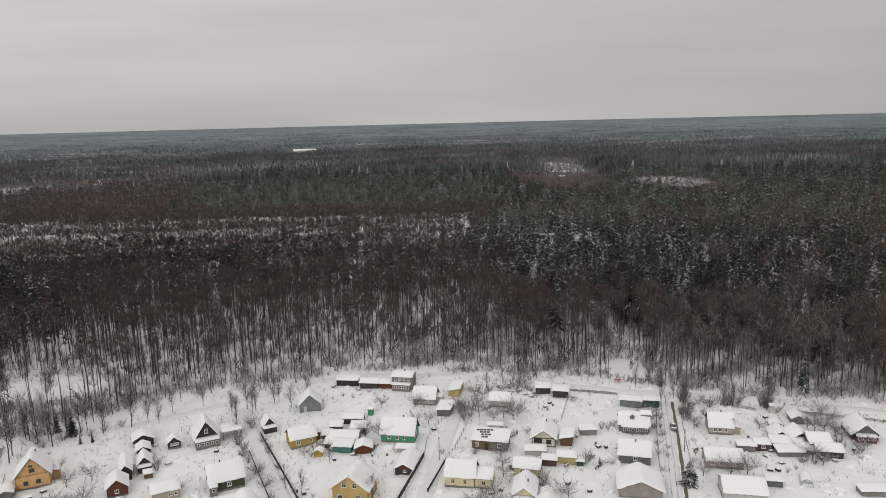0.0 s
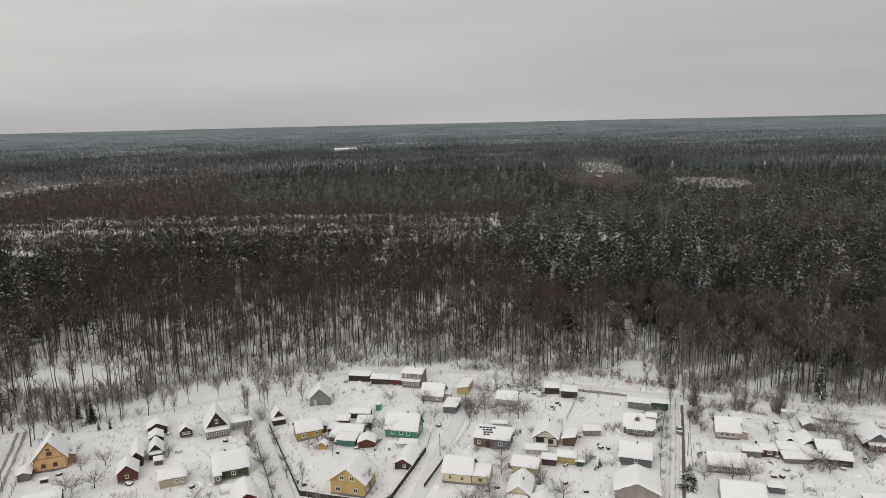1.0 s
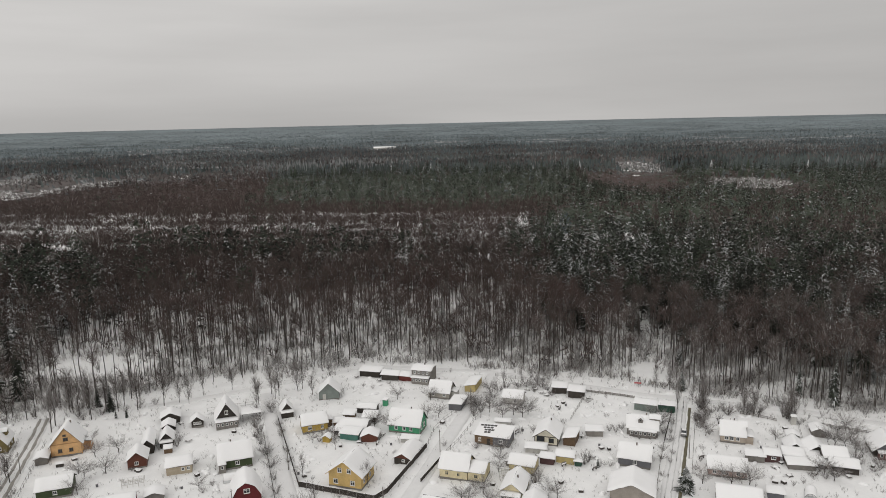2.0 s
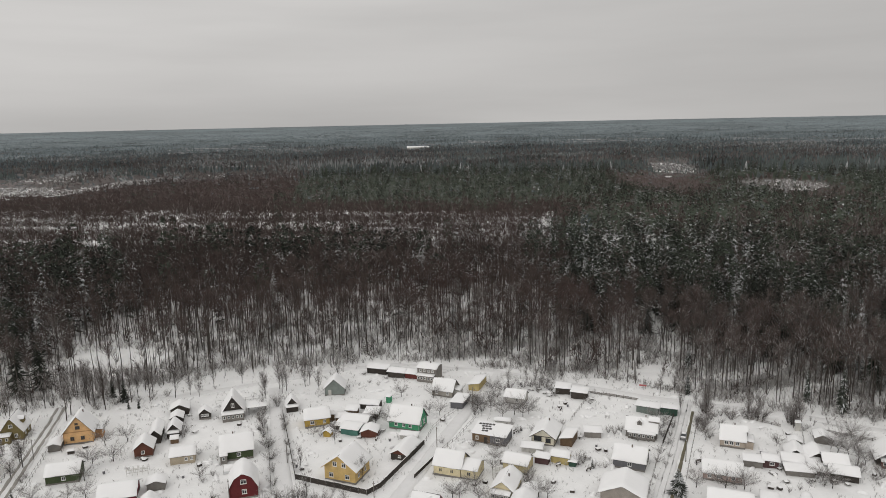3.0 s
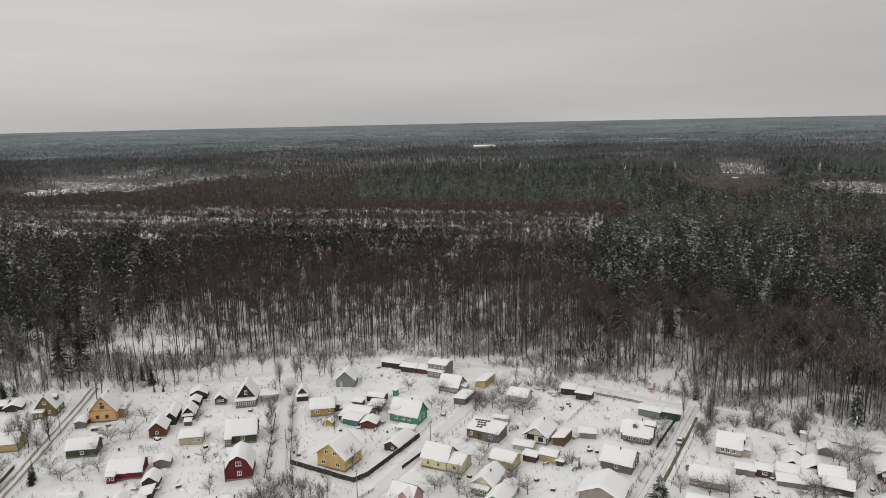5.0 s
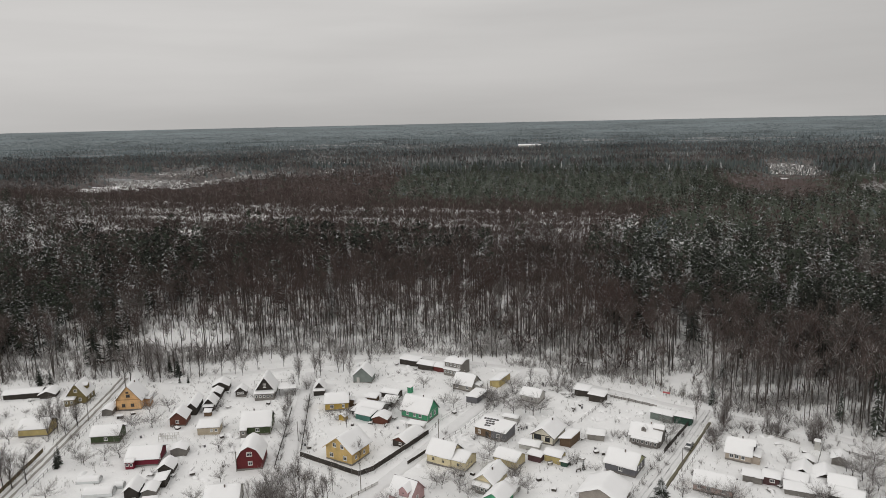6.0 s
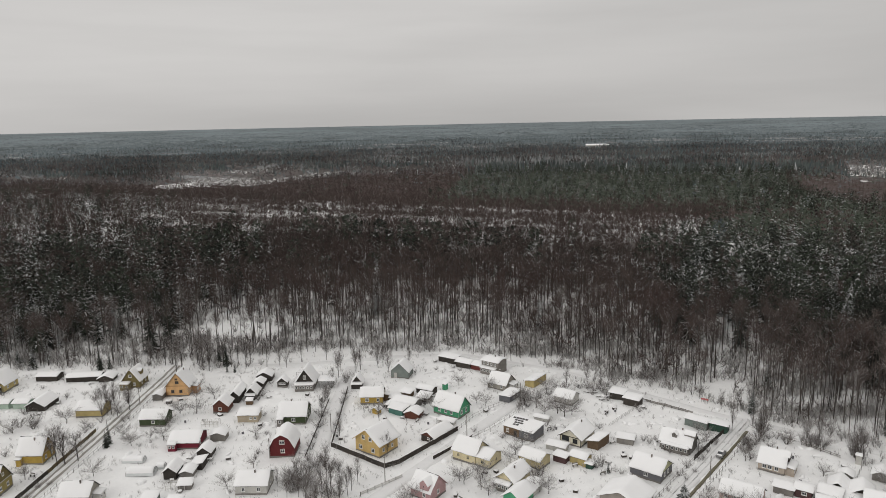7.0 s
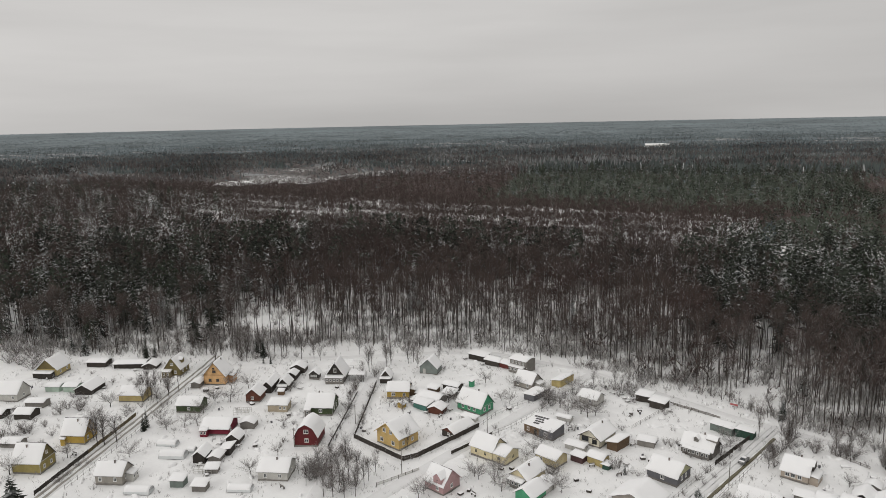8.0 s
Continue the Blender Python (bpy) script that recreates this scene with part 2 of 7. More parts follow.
LANE_WEST = [(-80, 62), (-94, 95), (-109.5, 131), (-122.5, 159), (-133, 182), (-140, 196)]
LANE_MID = [(-22, 112), (-38, 146), (-50, 170), (-64, 200), (-74, 222)]
LANE_EAST = [(-17, 130), (-11, 164), (-4.7, 200), (0.5, 226), (5, 246)]
LANE_CAR = [(48.5, 140), (57.0, 172), (64.2, 199), (71.5, 228)]
BACK_ROAD = [(-110, 207), (-86, 222), (-60, 241), (-38, 251), (3, 248), (21, 242), (40, 235), (58, 229), (82, 224), (104, 219), (124, 211), (160, 198), (220, 176)]
road_west = strip("road_west", LANE_WEST, 4.2, TRACK, "narrow lane of packed snow between garden plots")
road_middle = strip("road_middle", LANE_MID, 4.6, TRACK, "straight snow-covered village lane")
road_east = strip("road_east", LANE_EAST, 4.4, TRACK, "snow-covered lane between board fences")
road_car = strip("road_car", [(x - 2.4, y) for x, y in LANE_CAR], 4.0, TRACK, "snow-covered lane with a parked car")
road_back = strip("road_back", BACK_ROAD, 3.6, TRACK, "snowed-up track along the edge of the woods", z=0.14)


def ruts(line, gap, width, mat, wob, name="wheel_rut"):
    for s in (-gap / 2, gap / 2):
        strip(name, [(x + s, y + 0.3 * s) for x, y in line], width, mat, "grey wheel rut pressed into the snow", z=0.2, wob=wob)


ruts(LANE_WEST, 2.0, 1.05, RUT, 0.4)
ruts([(x - 2.4, y) for x, y in LANE_CAR], 1.6, 0.34, SOFT_RUT, 0.3)
ditch = strip("ditch", [(x + 0.5, y) for x, y in LANE_CAR[:3]] + [(69.7, 219)], 0.85, DITCH, "dark open ditch with muddy water beside the lane", z=0.2, wob=0.22)

# ---- trees ----
rng = np.random.default_rng(7)


def prism(points, radii, sides, twist=0.0):
    """Triangles of a tapering bent rod through points."""
    V, F = [], []
    for (x, y, z), r in zip(points, radii):
        for k in range(sides):
            a = 2 * math.pi * k / sides + twist
            V.append((x + r * math.cos(a), y + r * math.sin(a), z))
    for j in range(len(points) - 1):
        for k in range(sides):
            a, b = j * sides + k, j * sides + (k + 1) % sides
            F += [(a, b, b + sides), (a, b + sides, a + sides)]
    return V, F


def slivers(starts, ways, lengths, widths):
    """One thin triangle for each twig."""
    starts, ways = np.asarray(starts), np.asarray(ways)
    side = np.cross(ways, rng.normal(size=ways.shape))
    side /= np.linalg.norm(side, axis=1, keepdims=True) + 1e-9
    w = (side.T * widths / 2).T
    V = np.stack([starts - w, starts + w, starts + (ways.T * lengths).T], 1).reshape(-1, 3)
    return V, np.arange(len(V)).reshape(-1, 3)


def join(pieces):
    V, F, at = [], [], 0
    for v, f in pieces:
        v, f = np.asarray(v, float).reshape(-1, 3), np.asarray(f, int).reshape(-1, 3)
        V.append(v), F.append(f + at)
        at += len(v)
    return np.concatenate(V), np.concatenate(F)


def bare_tree(h, limbs, twigs, width, sides=4, low=0.42, spread=0.13, rings=3, girth=0.0085, reach=(0.05, 0.12), high=0.88, rises=(0.6, 1.5), top=0.96):
    """A leafless broad-leaved tree: trunk and limbs, and a crown of twigs."""
    bend = rng.normal(0, 0.012 * h, (rings + 1, 2))
    bend[0] = 0
    zs = np.linspace(0, top * h, rings + 1)
    pts = [(bend[k, 0], bend[k, 1], zs[k] - (0.4 if k == 0 else 0)) for k in range(rings + 1)]
    rad = [girth * h * (1 - 0.93 * (z / (h * top))) for z in zs]
    wood = [prism(pts, rad, sides)]
    ends = []
    for _ in range(limbs):
        z = h * rng.uniform(low, high)
        a, up = rng.uniform(0, 2 * math.pi), rng.uniform(*rises)
        way = np.array([math.cos(a), math.sin(a), up]) / math.hypot(1, up)
        ln = h * spread * rng.uniform(0.9, 1.7) * (1.25 - 0.5 * z / h)
        o = np.array([np.interp(z, zs, bend[:, 0]), np.interp(z, zs, bend[:, 1]), z])
        r = 0.004 * h
        q = np.array([-math.sin(a), math.cos(a), 0]) * r
        wood.append(([o + q, o - q, o + np.array([0, 0, r * 1.6]), o + way * ln], [(0, 1, 3), (1, 2, 3), (2, 0, 3)]))
        ends.append((o, way, ln))
    if not ends:
        ends = [(np.array([0, 0, h * z]), np.array([0, 0, 1.0]), h * 0.1) for z in (low, 0.5 * low + 0.45, 0.85)]
    pick = rng.integers(0, len(ends), twigs)
    along = rng.uniform(0.25, 1.0, twigs)
    st = np.array([ends[k][0] + ends[k][1] * ends[k][2] * s for k, s in zip(pick, along)]) + rng.normal(0, 1, (twigs, 3)) * (np.array([0.02, 0.02, 0.02]) if limbs else np.array([0.07, 0.07, 0.05])) * h
    wy = np.array([ends[k][1] for k in pick]) * 0.8 + rng.normal(0, 0.55, (twigs, 3)) + np.array([0, 0, 0.45])
    wy /= np.linalg.norm(wy, axis=1, keepdims=True)
    crown = slivers(st, wy, h * rng.uniform(*reach, twigs), width * rng.uniform(0.6, 1.4, twigs))
    return join(wood), crown


def spruce(h, tiers, arms, base=0.16, droop=0.35, thin=1.0, low=0.08, plain=False, loads=0.6):
    """A spruce: a straight trunk under whorls of drooping, tapering boughs, some with a load of snow. Gives the number of loads, the last faces, too."""
    wood = prism([(0, 0, -0.4), (0, 0, 0.5 * h), (0, 0, 0.98 * h)], [0.010 * h, 0.006 * h, 0.001 * h], 4)
    V, F, S, G = [], [], [], []
    for t in range(tiers):
        k = t / (tiers - 1) if tiers > 1 else 0
        z = h * (low + (0.97 - low) * k)
        reach = h * base * (1 - k) ** 0.85 + 0.012 * h
        for j in range(arms):
            a = 2 * math.pi * (j + 0.5 * (t % 2)) / arms + rng.normal(0, 0.22)
            r = reach * rng.uniform(0.62, 1.25)
            dz = -droop * r * rng.uniform(0.5, 1.6)
            wide = r * rng.uniform(0.26, 0.46) * thin
            c, s = math.cos(a), math.sin(a)
            zz = z + rng.normal(0, 0.012 * h)
            i = len(V)
            mid = 0.55 * r
            sides = [(mid * c - wide * s, mid * s + wide * c, zz + 0.42 * dz - 0.10 * r), (mid * c + wide * s, mid * s - wide * c, zz + 0.42 * dz - 0.10 * r)]
            if plain:
                V += [(0.0, 0.0, zz + 0.15 * r), (r * c - wide * s, r * s + wide * c, zz + dz), (r * c + wide * s, r * s - wide * c, zz + dz)]
                F += [(i, i + 1, i + 2)]
            else:
                V += [(0.02 * r * c, 0.02 * r * s, zz), sides[0], (r * c, r * s, zz + dz), sides[1]]
                F += [(i, i + 1, i + 2), (i, i + 2, i + 3)]
            if rng.uniform() < loads:
                q, w, up = rng.uniform(0.15, 0.45) * r, wide * rng.uniform(0.34, 0.72), 0.012 * h
                i = len(S)
                S += [(q * c - w * s, q * s + w * c, zz + 0.3 * dz + up), (q * c + w * s, q * s - w * c, zz + 0.3 * dz + up), (1.02 * r * c, 1.02 * r * s, zz + dz + up)]
                G += [(i, i + 1, i + 2)]
    crown = (np.array(V + S), np.array(F + [tuple(len(V) + v for v in g) for g in G]))
    return wood, crown, len(G)


def pine(h, tufts, size, low=0.5):
    """A pine: a tall bare trunk under an open crown of needle tufts."""
    wood = prism([(0, 0, -0.4), (0.2, 0, 0.5 * h), (0, 0.1, 0.96 * h)], [0.009 * h, 0.007 * h, 0.002 * h], 4)
    z = rng.uniform(low, 1.0, tufts)
    r = h * 0.15 * np.sqrt(rng.uniform(0.05, 1, tufts)) * np.sin(np.clip((1.04 - z) / (1.04 - low), 0, 1) * 2.4 + 0.25)
    a = rng.uniform(0, 2 * math.pi, tufts)
    st = np.stack([r * np.cos(a), r * np.sin(a), z * h], 1)
    wy = np.stack([np.cos(a), np.sin(a), rng.uniform(-0.5, 0.9, tufts)], 1) + rng.normal(0, 0.5, (tufts, 3))
    wy /= np.linalg.norm(wy, axis=1, keepdims=True)
    V, F = slivers(st, wy, size * rng.uniform(0.7, 1.4, tufts), size * rng.uniform(0.5, 1.0, tufts))
    return wood, (V, F), 0


EDGE_X = (-420, -260, -229, -191, -152, -130, -111, -90, -67, -45, -4, 17, 44, 62, 76, 98, 110, 134, 170, 230, 420)
EDGE_Y = (40, 141, 160, 173, 193, 207, 226, 237, 240, 257, 256, 250, 244, 240, 232, 225, 224, 217, 206, 186, 120)
# clearings: x, y, half-width, half-depth; before the far ones trees are lowered so the clearings show in the camera's
# view
GLADES = [(-150, 243, 24, 15), (63, 250, 7.5, 12), (214, 1320, 48, 120), (302, 985, 62, 75), (-672, 1020, 48, 75), (-690, 1085, 36, 70), (-870, 1165, 90, 60), (-750, 900, 75, 38),
          (-1150, 850, 75, 70), (-800, 950, 60, 40), (-585, 1250, 60, 50), (-455, 2270, 52, 70), (-1560, 1640, 70, 40), (-395, 470, 55, 28), (-300, 452, 45, 16), (-345, 565, 40, 22)]
WEST_X, WEST_Y = (-1500, -1056, -690, -550, -397, -334, -205, -180), (560, 600, 625, 590, 440, 400, 345, 240)


def field(x, y, sx, sy, seed):
    """A smooth random field between about -1 and 1, made of a few waves."""
    g = np.random.default_rng(seed)
    out = np.zeros_like(x)
    for _ in range(9):
        a, k, p = g.uniform(0, 2 * math.pi), g.uniform(0.5, 2.0), g.uniform(0, 6.3)
        out += np.sin(k * (x / sx * math.cos(a) + y / sy * math.sin(a)) * 2 * math.pi + p)
    return out / 3.2


def ramp(v, lo, hi):
    return np.clip((v - lo) / (hi - lo), 0, 1)


def woods(x, y):
    """For places: whether trees stand there (0 to 1), how many are conifers, their height, how thin and frosted the wood is, how snowy its conifers are."""
    edge = np.interp(x, EDGE_X, EDGE_Y) + 4.0 * field(x, y, 40, 40, 3)
    r = np.hypot(x - 40, y)
    rough = field(x, y, 55, 35, 71)
    dens, tall = (y > edge).astype(float), 20.5 + 2.0 * field(x, y, 60, 60, 31) + 3.0 * (y < 400)
    # the tall bare belt along the village, open at its foot
    dens *= 1 - 0.72 * np.exp(-(((x + 188) / 56) ** 2 + ((y - 207 - 0.25 * (x + 188)) / 30) ** 2) ** 2)
    dens *= 1 - 0.48 * (1 - ramp(y - edge, 50, 110)) * (1 - 0.5 * ramp(x, 40, 110)) * (1 - 0.6 * ramp(-x, 175, 215))
    con = 0.05 * ramp(y - edge, 35, 80) * np.ones_like(x)
    # mixed spruce woods in the west, and the spruce row behind the bare belt
    west = ramp(np.interp(x, WEST_X, WEST_Y) + 22 * rough - y, -8, 8) * ramp(-x, 150, 215)
    con = np.maximum(con, west * (0.50 + 0.30 * field(x, y, 45, 30, 6)) * ramp(y - edge, 8, 30))
    row = np.exp(-((y - (392 + 0.06 * (x + 150)) - 6 * rough) / 15) ** 2) * ramp(-x, -5, 60) * ramp(x, -350, -300)
    tall = tall * (1 + 0.16 * row)
    con = np.maximum(con, row * np.clip(0.72 + 0.55 * field(x, y, 38, 60, 16), 0, 0.95))
    # low thin woods with long frosted stripes, then a dense wine-red belt
    thin = ramp(y + 12 * rough, 416, 436) * (1 - ramp(y + 20 * rough, 650, 690)) * ramp(-x - 12 * rough, -12, 22) * (1 - west)
    stripe = ramp(field(x, y, 420, 62, 14) + 0.22 * rough, -0.10, 0.55)
    pale = thin * stripe
    belt = ramp(y, 650, 690) * (1 - ramp(y, 980, 1040)) * ramp(-x, -90, -30) * (1 - west)
    tall = tall * (1 - 0.42 * thin * stripe) * (1 - 0.25 * belt)
    dens *= 1 - 0.15 * pale
    # the green conifer hill, and the snowy conifer woods of the east
    back = np.interp(x, (-520, -370, -300), (1560, 1530, 1250))
    hill = ramp(x + 262 + 0.34 * (y - 700) + 22 * rough, -12, 12) * ramp(y + 18 * rough, 698, 722) * (1 - ramp(y + 25 * rough, back - 15, back + 15))
    east = ramp(x - np.interp(y, (300, 540, 610, 720), (30, -6, 25, 70)) + 9 * rough, -8, 14) * ramp(y - edge + 20 * ramp(x, 100, 130), 44, 84) * (1 - ramp(y, 1280, 1330))
    mixed = ramp(x, 105, 150) * (1 - ramp(y, 540, 600))
    con = np.maximum(con, 0.93 * hill)
    con = np.maximum(con, east * (0.80 - 0.30 * mixed + 0.22 * field(x, y, 48, 40, 5)))
    con = con * (1 - 0.9 * pale)
    # a patch of low dense brush before the eastern clearing
    brush = np.exp(-(((x - 158) / 68) ** 2 + ((y - 985) / 185) ** 2) ** 3)
    con, tall = con * (1 - brush), tall * (1 - 0.68 * brush)
    con = np.where(r > 1380, 0.46 + 0.9 * field(x, y, 900, 170, 9) - 0.3 * ramp(-x, 250, 500) * (r < 2000), con)
    tall = np.where((y > 680) & (con < 0.4), tall * 0.80, tall)
    tall = tall * (0.80 + 0.20 * ramp(y - edge, 0, 14))
    tall = np.where(r > 1400, 15.5 - 5.5 * ramp(r, 1700, 3200) + 1.3 * field(x, y, 300, 130, 51) * (1 - ramp(r, 2600, 3600)), tall)
    for cx, cy, ax, ay in GLADES:
        uneven = 0.35 * field(x, y, ax, ay, 11)
        q = ((x - cx) / ax) ** 2 + ((y - cy) / ay) ** 2 + uneven
        if cy < 300:
            dens = dens * (q > 1)
        else:
            before = np.where(y < cy, ay + (150 if cy > 700 else 18), ay)
            low = ((x - cx) / ax) ** 2 + ((y - cy) / before) ** 2 + uneven
            core = 0.60 if cx == -672 else 0.92
            dens = dens * (core + (1 - core) * ramp(q, 0.4, 1.6))
            pale = np.maximum(pale, (0.9 if cx in (-672, 214, 302) or cy < 700 else 0.6) * (1 - ramp(q, 0.3, 1.7)))
            tall = tall * (0.32 + 0.68 * ramp(low, 0.8, 1.35))
            con = con * (0.3 + 0.7 * ramp(low, 0.8, 1.35))
    dens = dens * (1 - 0.36 * ramp(con, 0.35, 0.7) * (y < 700))
    snowy = 0.30 + 0.65 * np.exp(-(((x - 40) / 75) ** 2 + ((y - 470) / 120) ** 2)) + 0.22 * mixed + 0.34 * row + 0.60 * west + 0.18 * ramp(x, 0, 60) * (y > 320) + 0.25 * field(x, y, 50, 40, 81) - 0.12 * hill
    return dens, np.clip(con, 0, 1), tall, pale, np.clip(snowy, 0.02, 1)


def in_sight(x, y, margin=12.0):
    """The wedge of land within the camera's view along its path."""
    left = 0.43 * (x - 83) + 0.90 * (y - 4) > -margin
    right = -0.82 * (x + 4) + 0.57 * (y - 2) > -margin
    return left & right


def sown(cell, near, far):
    """Jittered places with trees, between two distances."""
    gx = np.arange(-far, far, cell)
    x, y = np.meshgrid(gx, np.arange(0, far, cell))
    x, y = x.ravel() + rng.uniform(-0.5, 0.5, x.size) * cell, y.ravel() + rng.uniform(-0.5, 0.5, x.size) * cell
    r = np.hypot(x - 40, y)
    ok = (r > near) & (r < far) & in_sight(x, y)
    x, y = x[ok], y[ok]
    dens, con, tall, pale, snowy = woods(x, y)
    ok = rng.uniform(size=len(x)) < dens
    x, y, con, tall, pale, snowy = x[ok], y[ok], con[ok], tall[ok], pale[ok], snowy[ok]
    fir = rng.uniform(size=len(x)) < con
    return x, y, fir, tall * np.where(fir, rng.uniform(0.66, 1.22, len(x)), rng.uniform(0.78, 1.15, len(x))), pale, snowy


def plant(name, protos, x, y, height, crown, mats, label, dusted=None, share=0.2, snowy=None):
    """One object of many trees: copies of the prototypes (height 1), turned and scaled. crown: each tree's crown material.
    dusted, share: a second crown material and its share. snowy: how much of the boughs' loads of snow (the last material) each tree keeps."""
    kind = rng.integers(0, len(protos), len(x))
    yaw, lean = rng.uniform(0, 2 * math.pi, len(x)), rng.uniform(0.85, 1.2, len(x))
    share = np.broadcast_to(share, len(x))
    z0 = rise(x, y)
    VV, FF, MM, at = [], [], [], 0
    for k, ((wv, wf), (cv, cf), loads) in enumerate(protos):
        some = np.flatnonzero(kind == k)
        if not len(some):
            continue
        v = np.concatenate([wv, cv])
        f = np.concatenate([wf, cf + len(wv)])
        c, s = np.cos(yaw[some])[:, None], np.sin(yaw[some])[:, None]
        h, w = height[some][:, None], (height[some] * lean[some])[:, None]
        P = np.stack([(v[:, 0] * c - v[:, 1] * s) * w + x[some][:, None], (v[:, 0] * s + v[:, 1] * c) * w + y[some][:, None], v[:, 2] * h + z0[some][:, None]], -1)
        VV.append(P.reshape(-1, 3))
        m = np.zeros((len(some), len(f)), np.int32)
        m[:, len(wf):] = crown[some][:, None]
        if dusted is not None:
            m[:, len(wf):][rng.uniform(size=(len(some), len(cf))) < share[some][:, None]] = dusted
        g = f[None] + at + (np.arange(len(some)) * len(v))[:, None, None]
        keep = np.ones(m.shape, bool)
        if loads and snowy is not None:
            white = rng.uniform(size=(len(some), loads)) < np.where(rng.uniform(size=len(some)) < snowy[some], rng.uniform(0.5, 1.0, len(some)), 0.10)[:, None]
            m[:, -loads:] = np.where(white, len(mats) - 1, m[:, -loads:])
            keep[:, -loads:] = white
        FF.append(g[keep])
        MM.append(m[keep])
        at += len(some) * len(v)
    V, F, M = np.concatenate(VV), np.concatenate(FF), np.concatenate(MM)
    me = bpy.data.meshes.new(name)
    me.vertices.add(len(V))
    me.vertices.foreach_set("co", V.astype(np.float32).ravel())
    me.loops.add(F.size)
    me.loops.foreach_set("vertex_index", F.astype(np.int32).ravel())
    me.polygons.add(len(F))
    me.polygons.foreach_set("loop_start", np.arange(0, F.size, 3, dtype=np.int32))
    for m in mats:
        me.materials.append(m)
    me.polygons.foreach_set("material_index", M)
    me.update(calc_edges=True)
    return tagged(new(name, me), label, "forest", kind="stuff")


def unit(proto, h):
    (wv, wf), (cv, cf) = proto[:2]
    return (np.asarray(wv) / h, np.asarray(wf)), (np.asarray(cv) / h, np.asarray(cf)), proto[2] if len(proto) > 2 else 0


BARE_MATS = [BARK, TWIG, TWIG_RED, TWIG_GREY, TWIG_FAR, WOODS_HAZY, FROSTED_FAR, FROST, TWIG_MID, TWIG_WINE, WOODS_PALE]
FIR_MATS = [BARK, NEEDLES, NEEDLES_SNOWY, NEEDLES_FAR, WOODS_HAZY, FROSTED_FAR, NEEDLES_GREEN, NEEDLES_DARK, WOODS_PALE, BOUGH_SNOW]


def frosted(x, y):
    """Long belts of frosted young woods in the distance."""
    r = np.hypot(x - 40, y)
    return (r > 1250) & (r < 2700) & (field(x, y, 900, 150, 61) + rng.normal(0, 0.22, len(x)) > 0.78)


def bare_look(x, y, pale, near=True):
    red = field(x, y, 120, 60, 41) + rng.normal(0, 0.35, len(x)) + 0.5 * ramp(y, 600, 700)
    look_of = np.where(red > 0.1, 2, 1) if near else np.where(red > 0.1, 9, 8)
    grey = rng.uniform(size=len(x)) < 0.04 + 0.26 * pale + 0.10 * ramp(x, 90, 140) * (y < 560)
    return np.where(grey, 3, look_of)


def fir_look(x, y):
    r = np.hypot(x - 40, y)
    out = rng.choice((1, 1, 2, 6, 7, 7), len(x))
    out = np.where((y > 520) & (rng.uniform(size=len(x)) < 0.5), 6, out)
    # with range the conifers take on haze colours, blended at random
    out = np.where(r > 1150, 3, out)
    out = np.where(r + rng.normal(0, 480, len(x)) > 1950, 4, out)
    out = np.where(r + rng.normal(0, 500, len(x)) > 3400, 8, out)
    return np.where(frosted(x, y), 5, out)


bare_near = [unit(bare_tree(20.0, 16, 170, 0.09, low=0.66, spread=0.115), 20.0) for _ in range(9)]
bare_mid = [unit(bare_tree(20.0, 5, 58, 0.20, sides=3, rings=1, low=0.52), 20.0) for _ in range(8)]
bare_low = [unit(bare_tree(20.0, 0, 25, 0.49, sides=3, rings=1, low=0.25, girth=0.005, reach=(0.10, 0.22)), 20.0) for _ in range(6)]
fir_near = [unit(spruce(20.0, 26, 10, base=b, thin=0.46, loads=0.45), 20.0) for b in (0.13, 0.15, 0.17, 0.14)] + [unit(pine(20.0, 260, 0.75), 20.0) for _ in range(2)]
fir_mid = [unit(spruce(20.0, 10, 6, base=b, thin=0.78, loads=0.8), 20.0) for b in (0.12, 0.14, 0.16, 0.13)] + [unit(pine(20.0, 100, 1.05), 20.0) for _ in range(2)]
fir_low = [unit(spruce(20.0, 7, 4, base=b, thin=1.0, plain=True, loads=0.7), 20.0) for b in (0.11, 0.13, 0.15, 0.14)] + [unit(pine(20.0, 44, 1.3), 20.0)]
NO_WOOD = (np.zeros((0, 3)), np.zeros((0, 3), int))
fir_low, fir_mid = [(NO_WOOD, *rest) for _, *rest in fir_low], [(NO_WOOD, *rest) for _, *rest in fir_mid]


def spike(wide):
    """A far conifer, of height 1: a narrow ragged pyramid."""
    a = np.array([0.3, 2.4, 4.5]) + rng.normal(0, 0.2, 3)
    r = wide * rng.uniform(0.8, 1.2, 3)
    base = np.stack([r * np.cos(a), r * np.sin(a), rng.uniform(0.1, 0.3, 3)], 1)
    return NO_WOOD, (np.concatenate([base, [[0, 0, 1.0]]]), np.array([(0, 1, 3), (1, 2, 3), (2, 0, 3)])), 0


tuft_far = [spike(w) for w in (0.13, 0.16, 0.19)]
dome_far = [(NO_WOOD, unit(bare_tree(20.0, 0, 5, 2.2, sides=3, rings=1, low=0.3, reach=(0.2, 0.4)), 20.0)[1], 0) for _ in range(5)]

x, y, fir, tall, pale, snowy = sown(3.6, 0, 330)
depth = y - np.interp(x, EDGE_X, EDGE_Y)
order = np.argsort(depth + rng.uniform(0, 8, len(x)))
shown = order[(x[order] > -175) & (x[order] < 130)][:280]
rest = np.setdiff1d(np.arange(len(x)), shown)


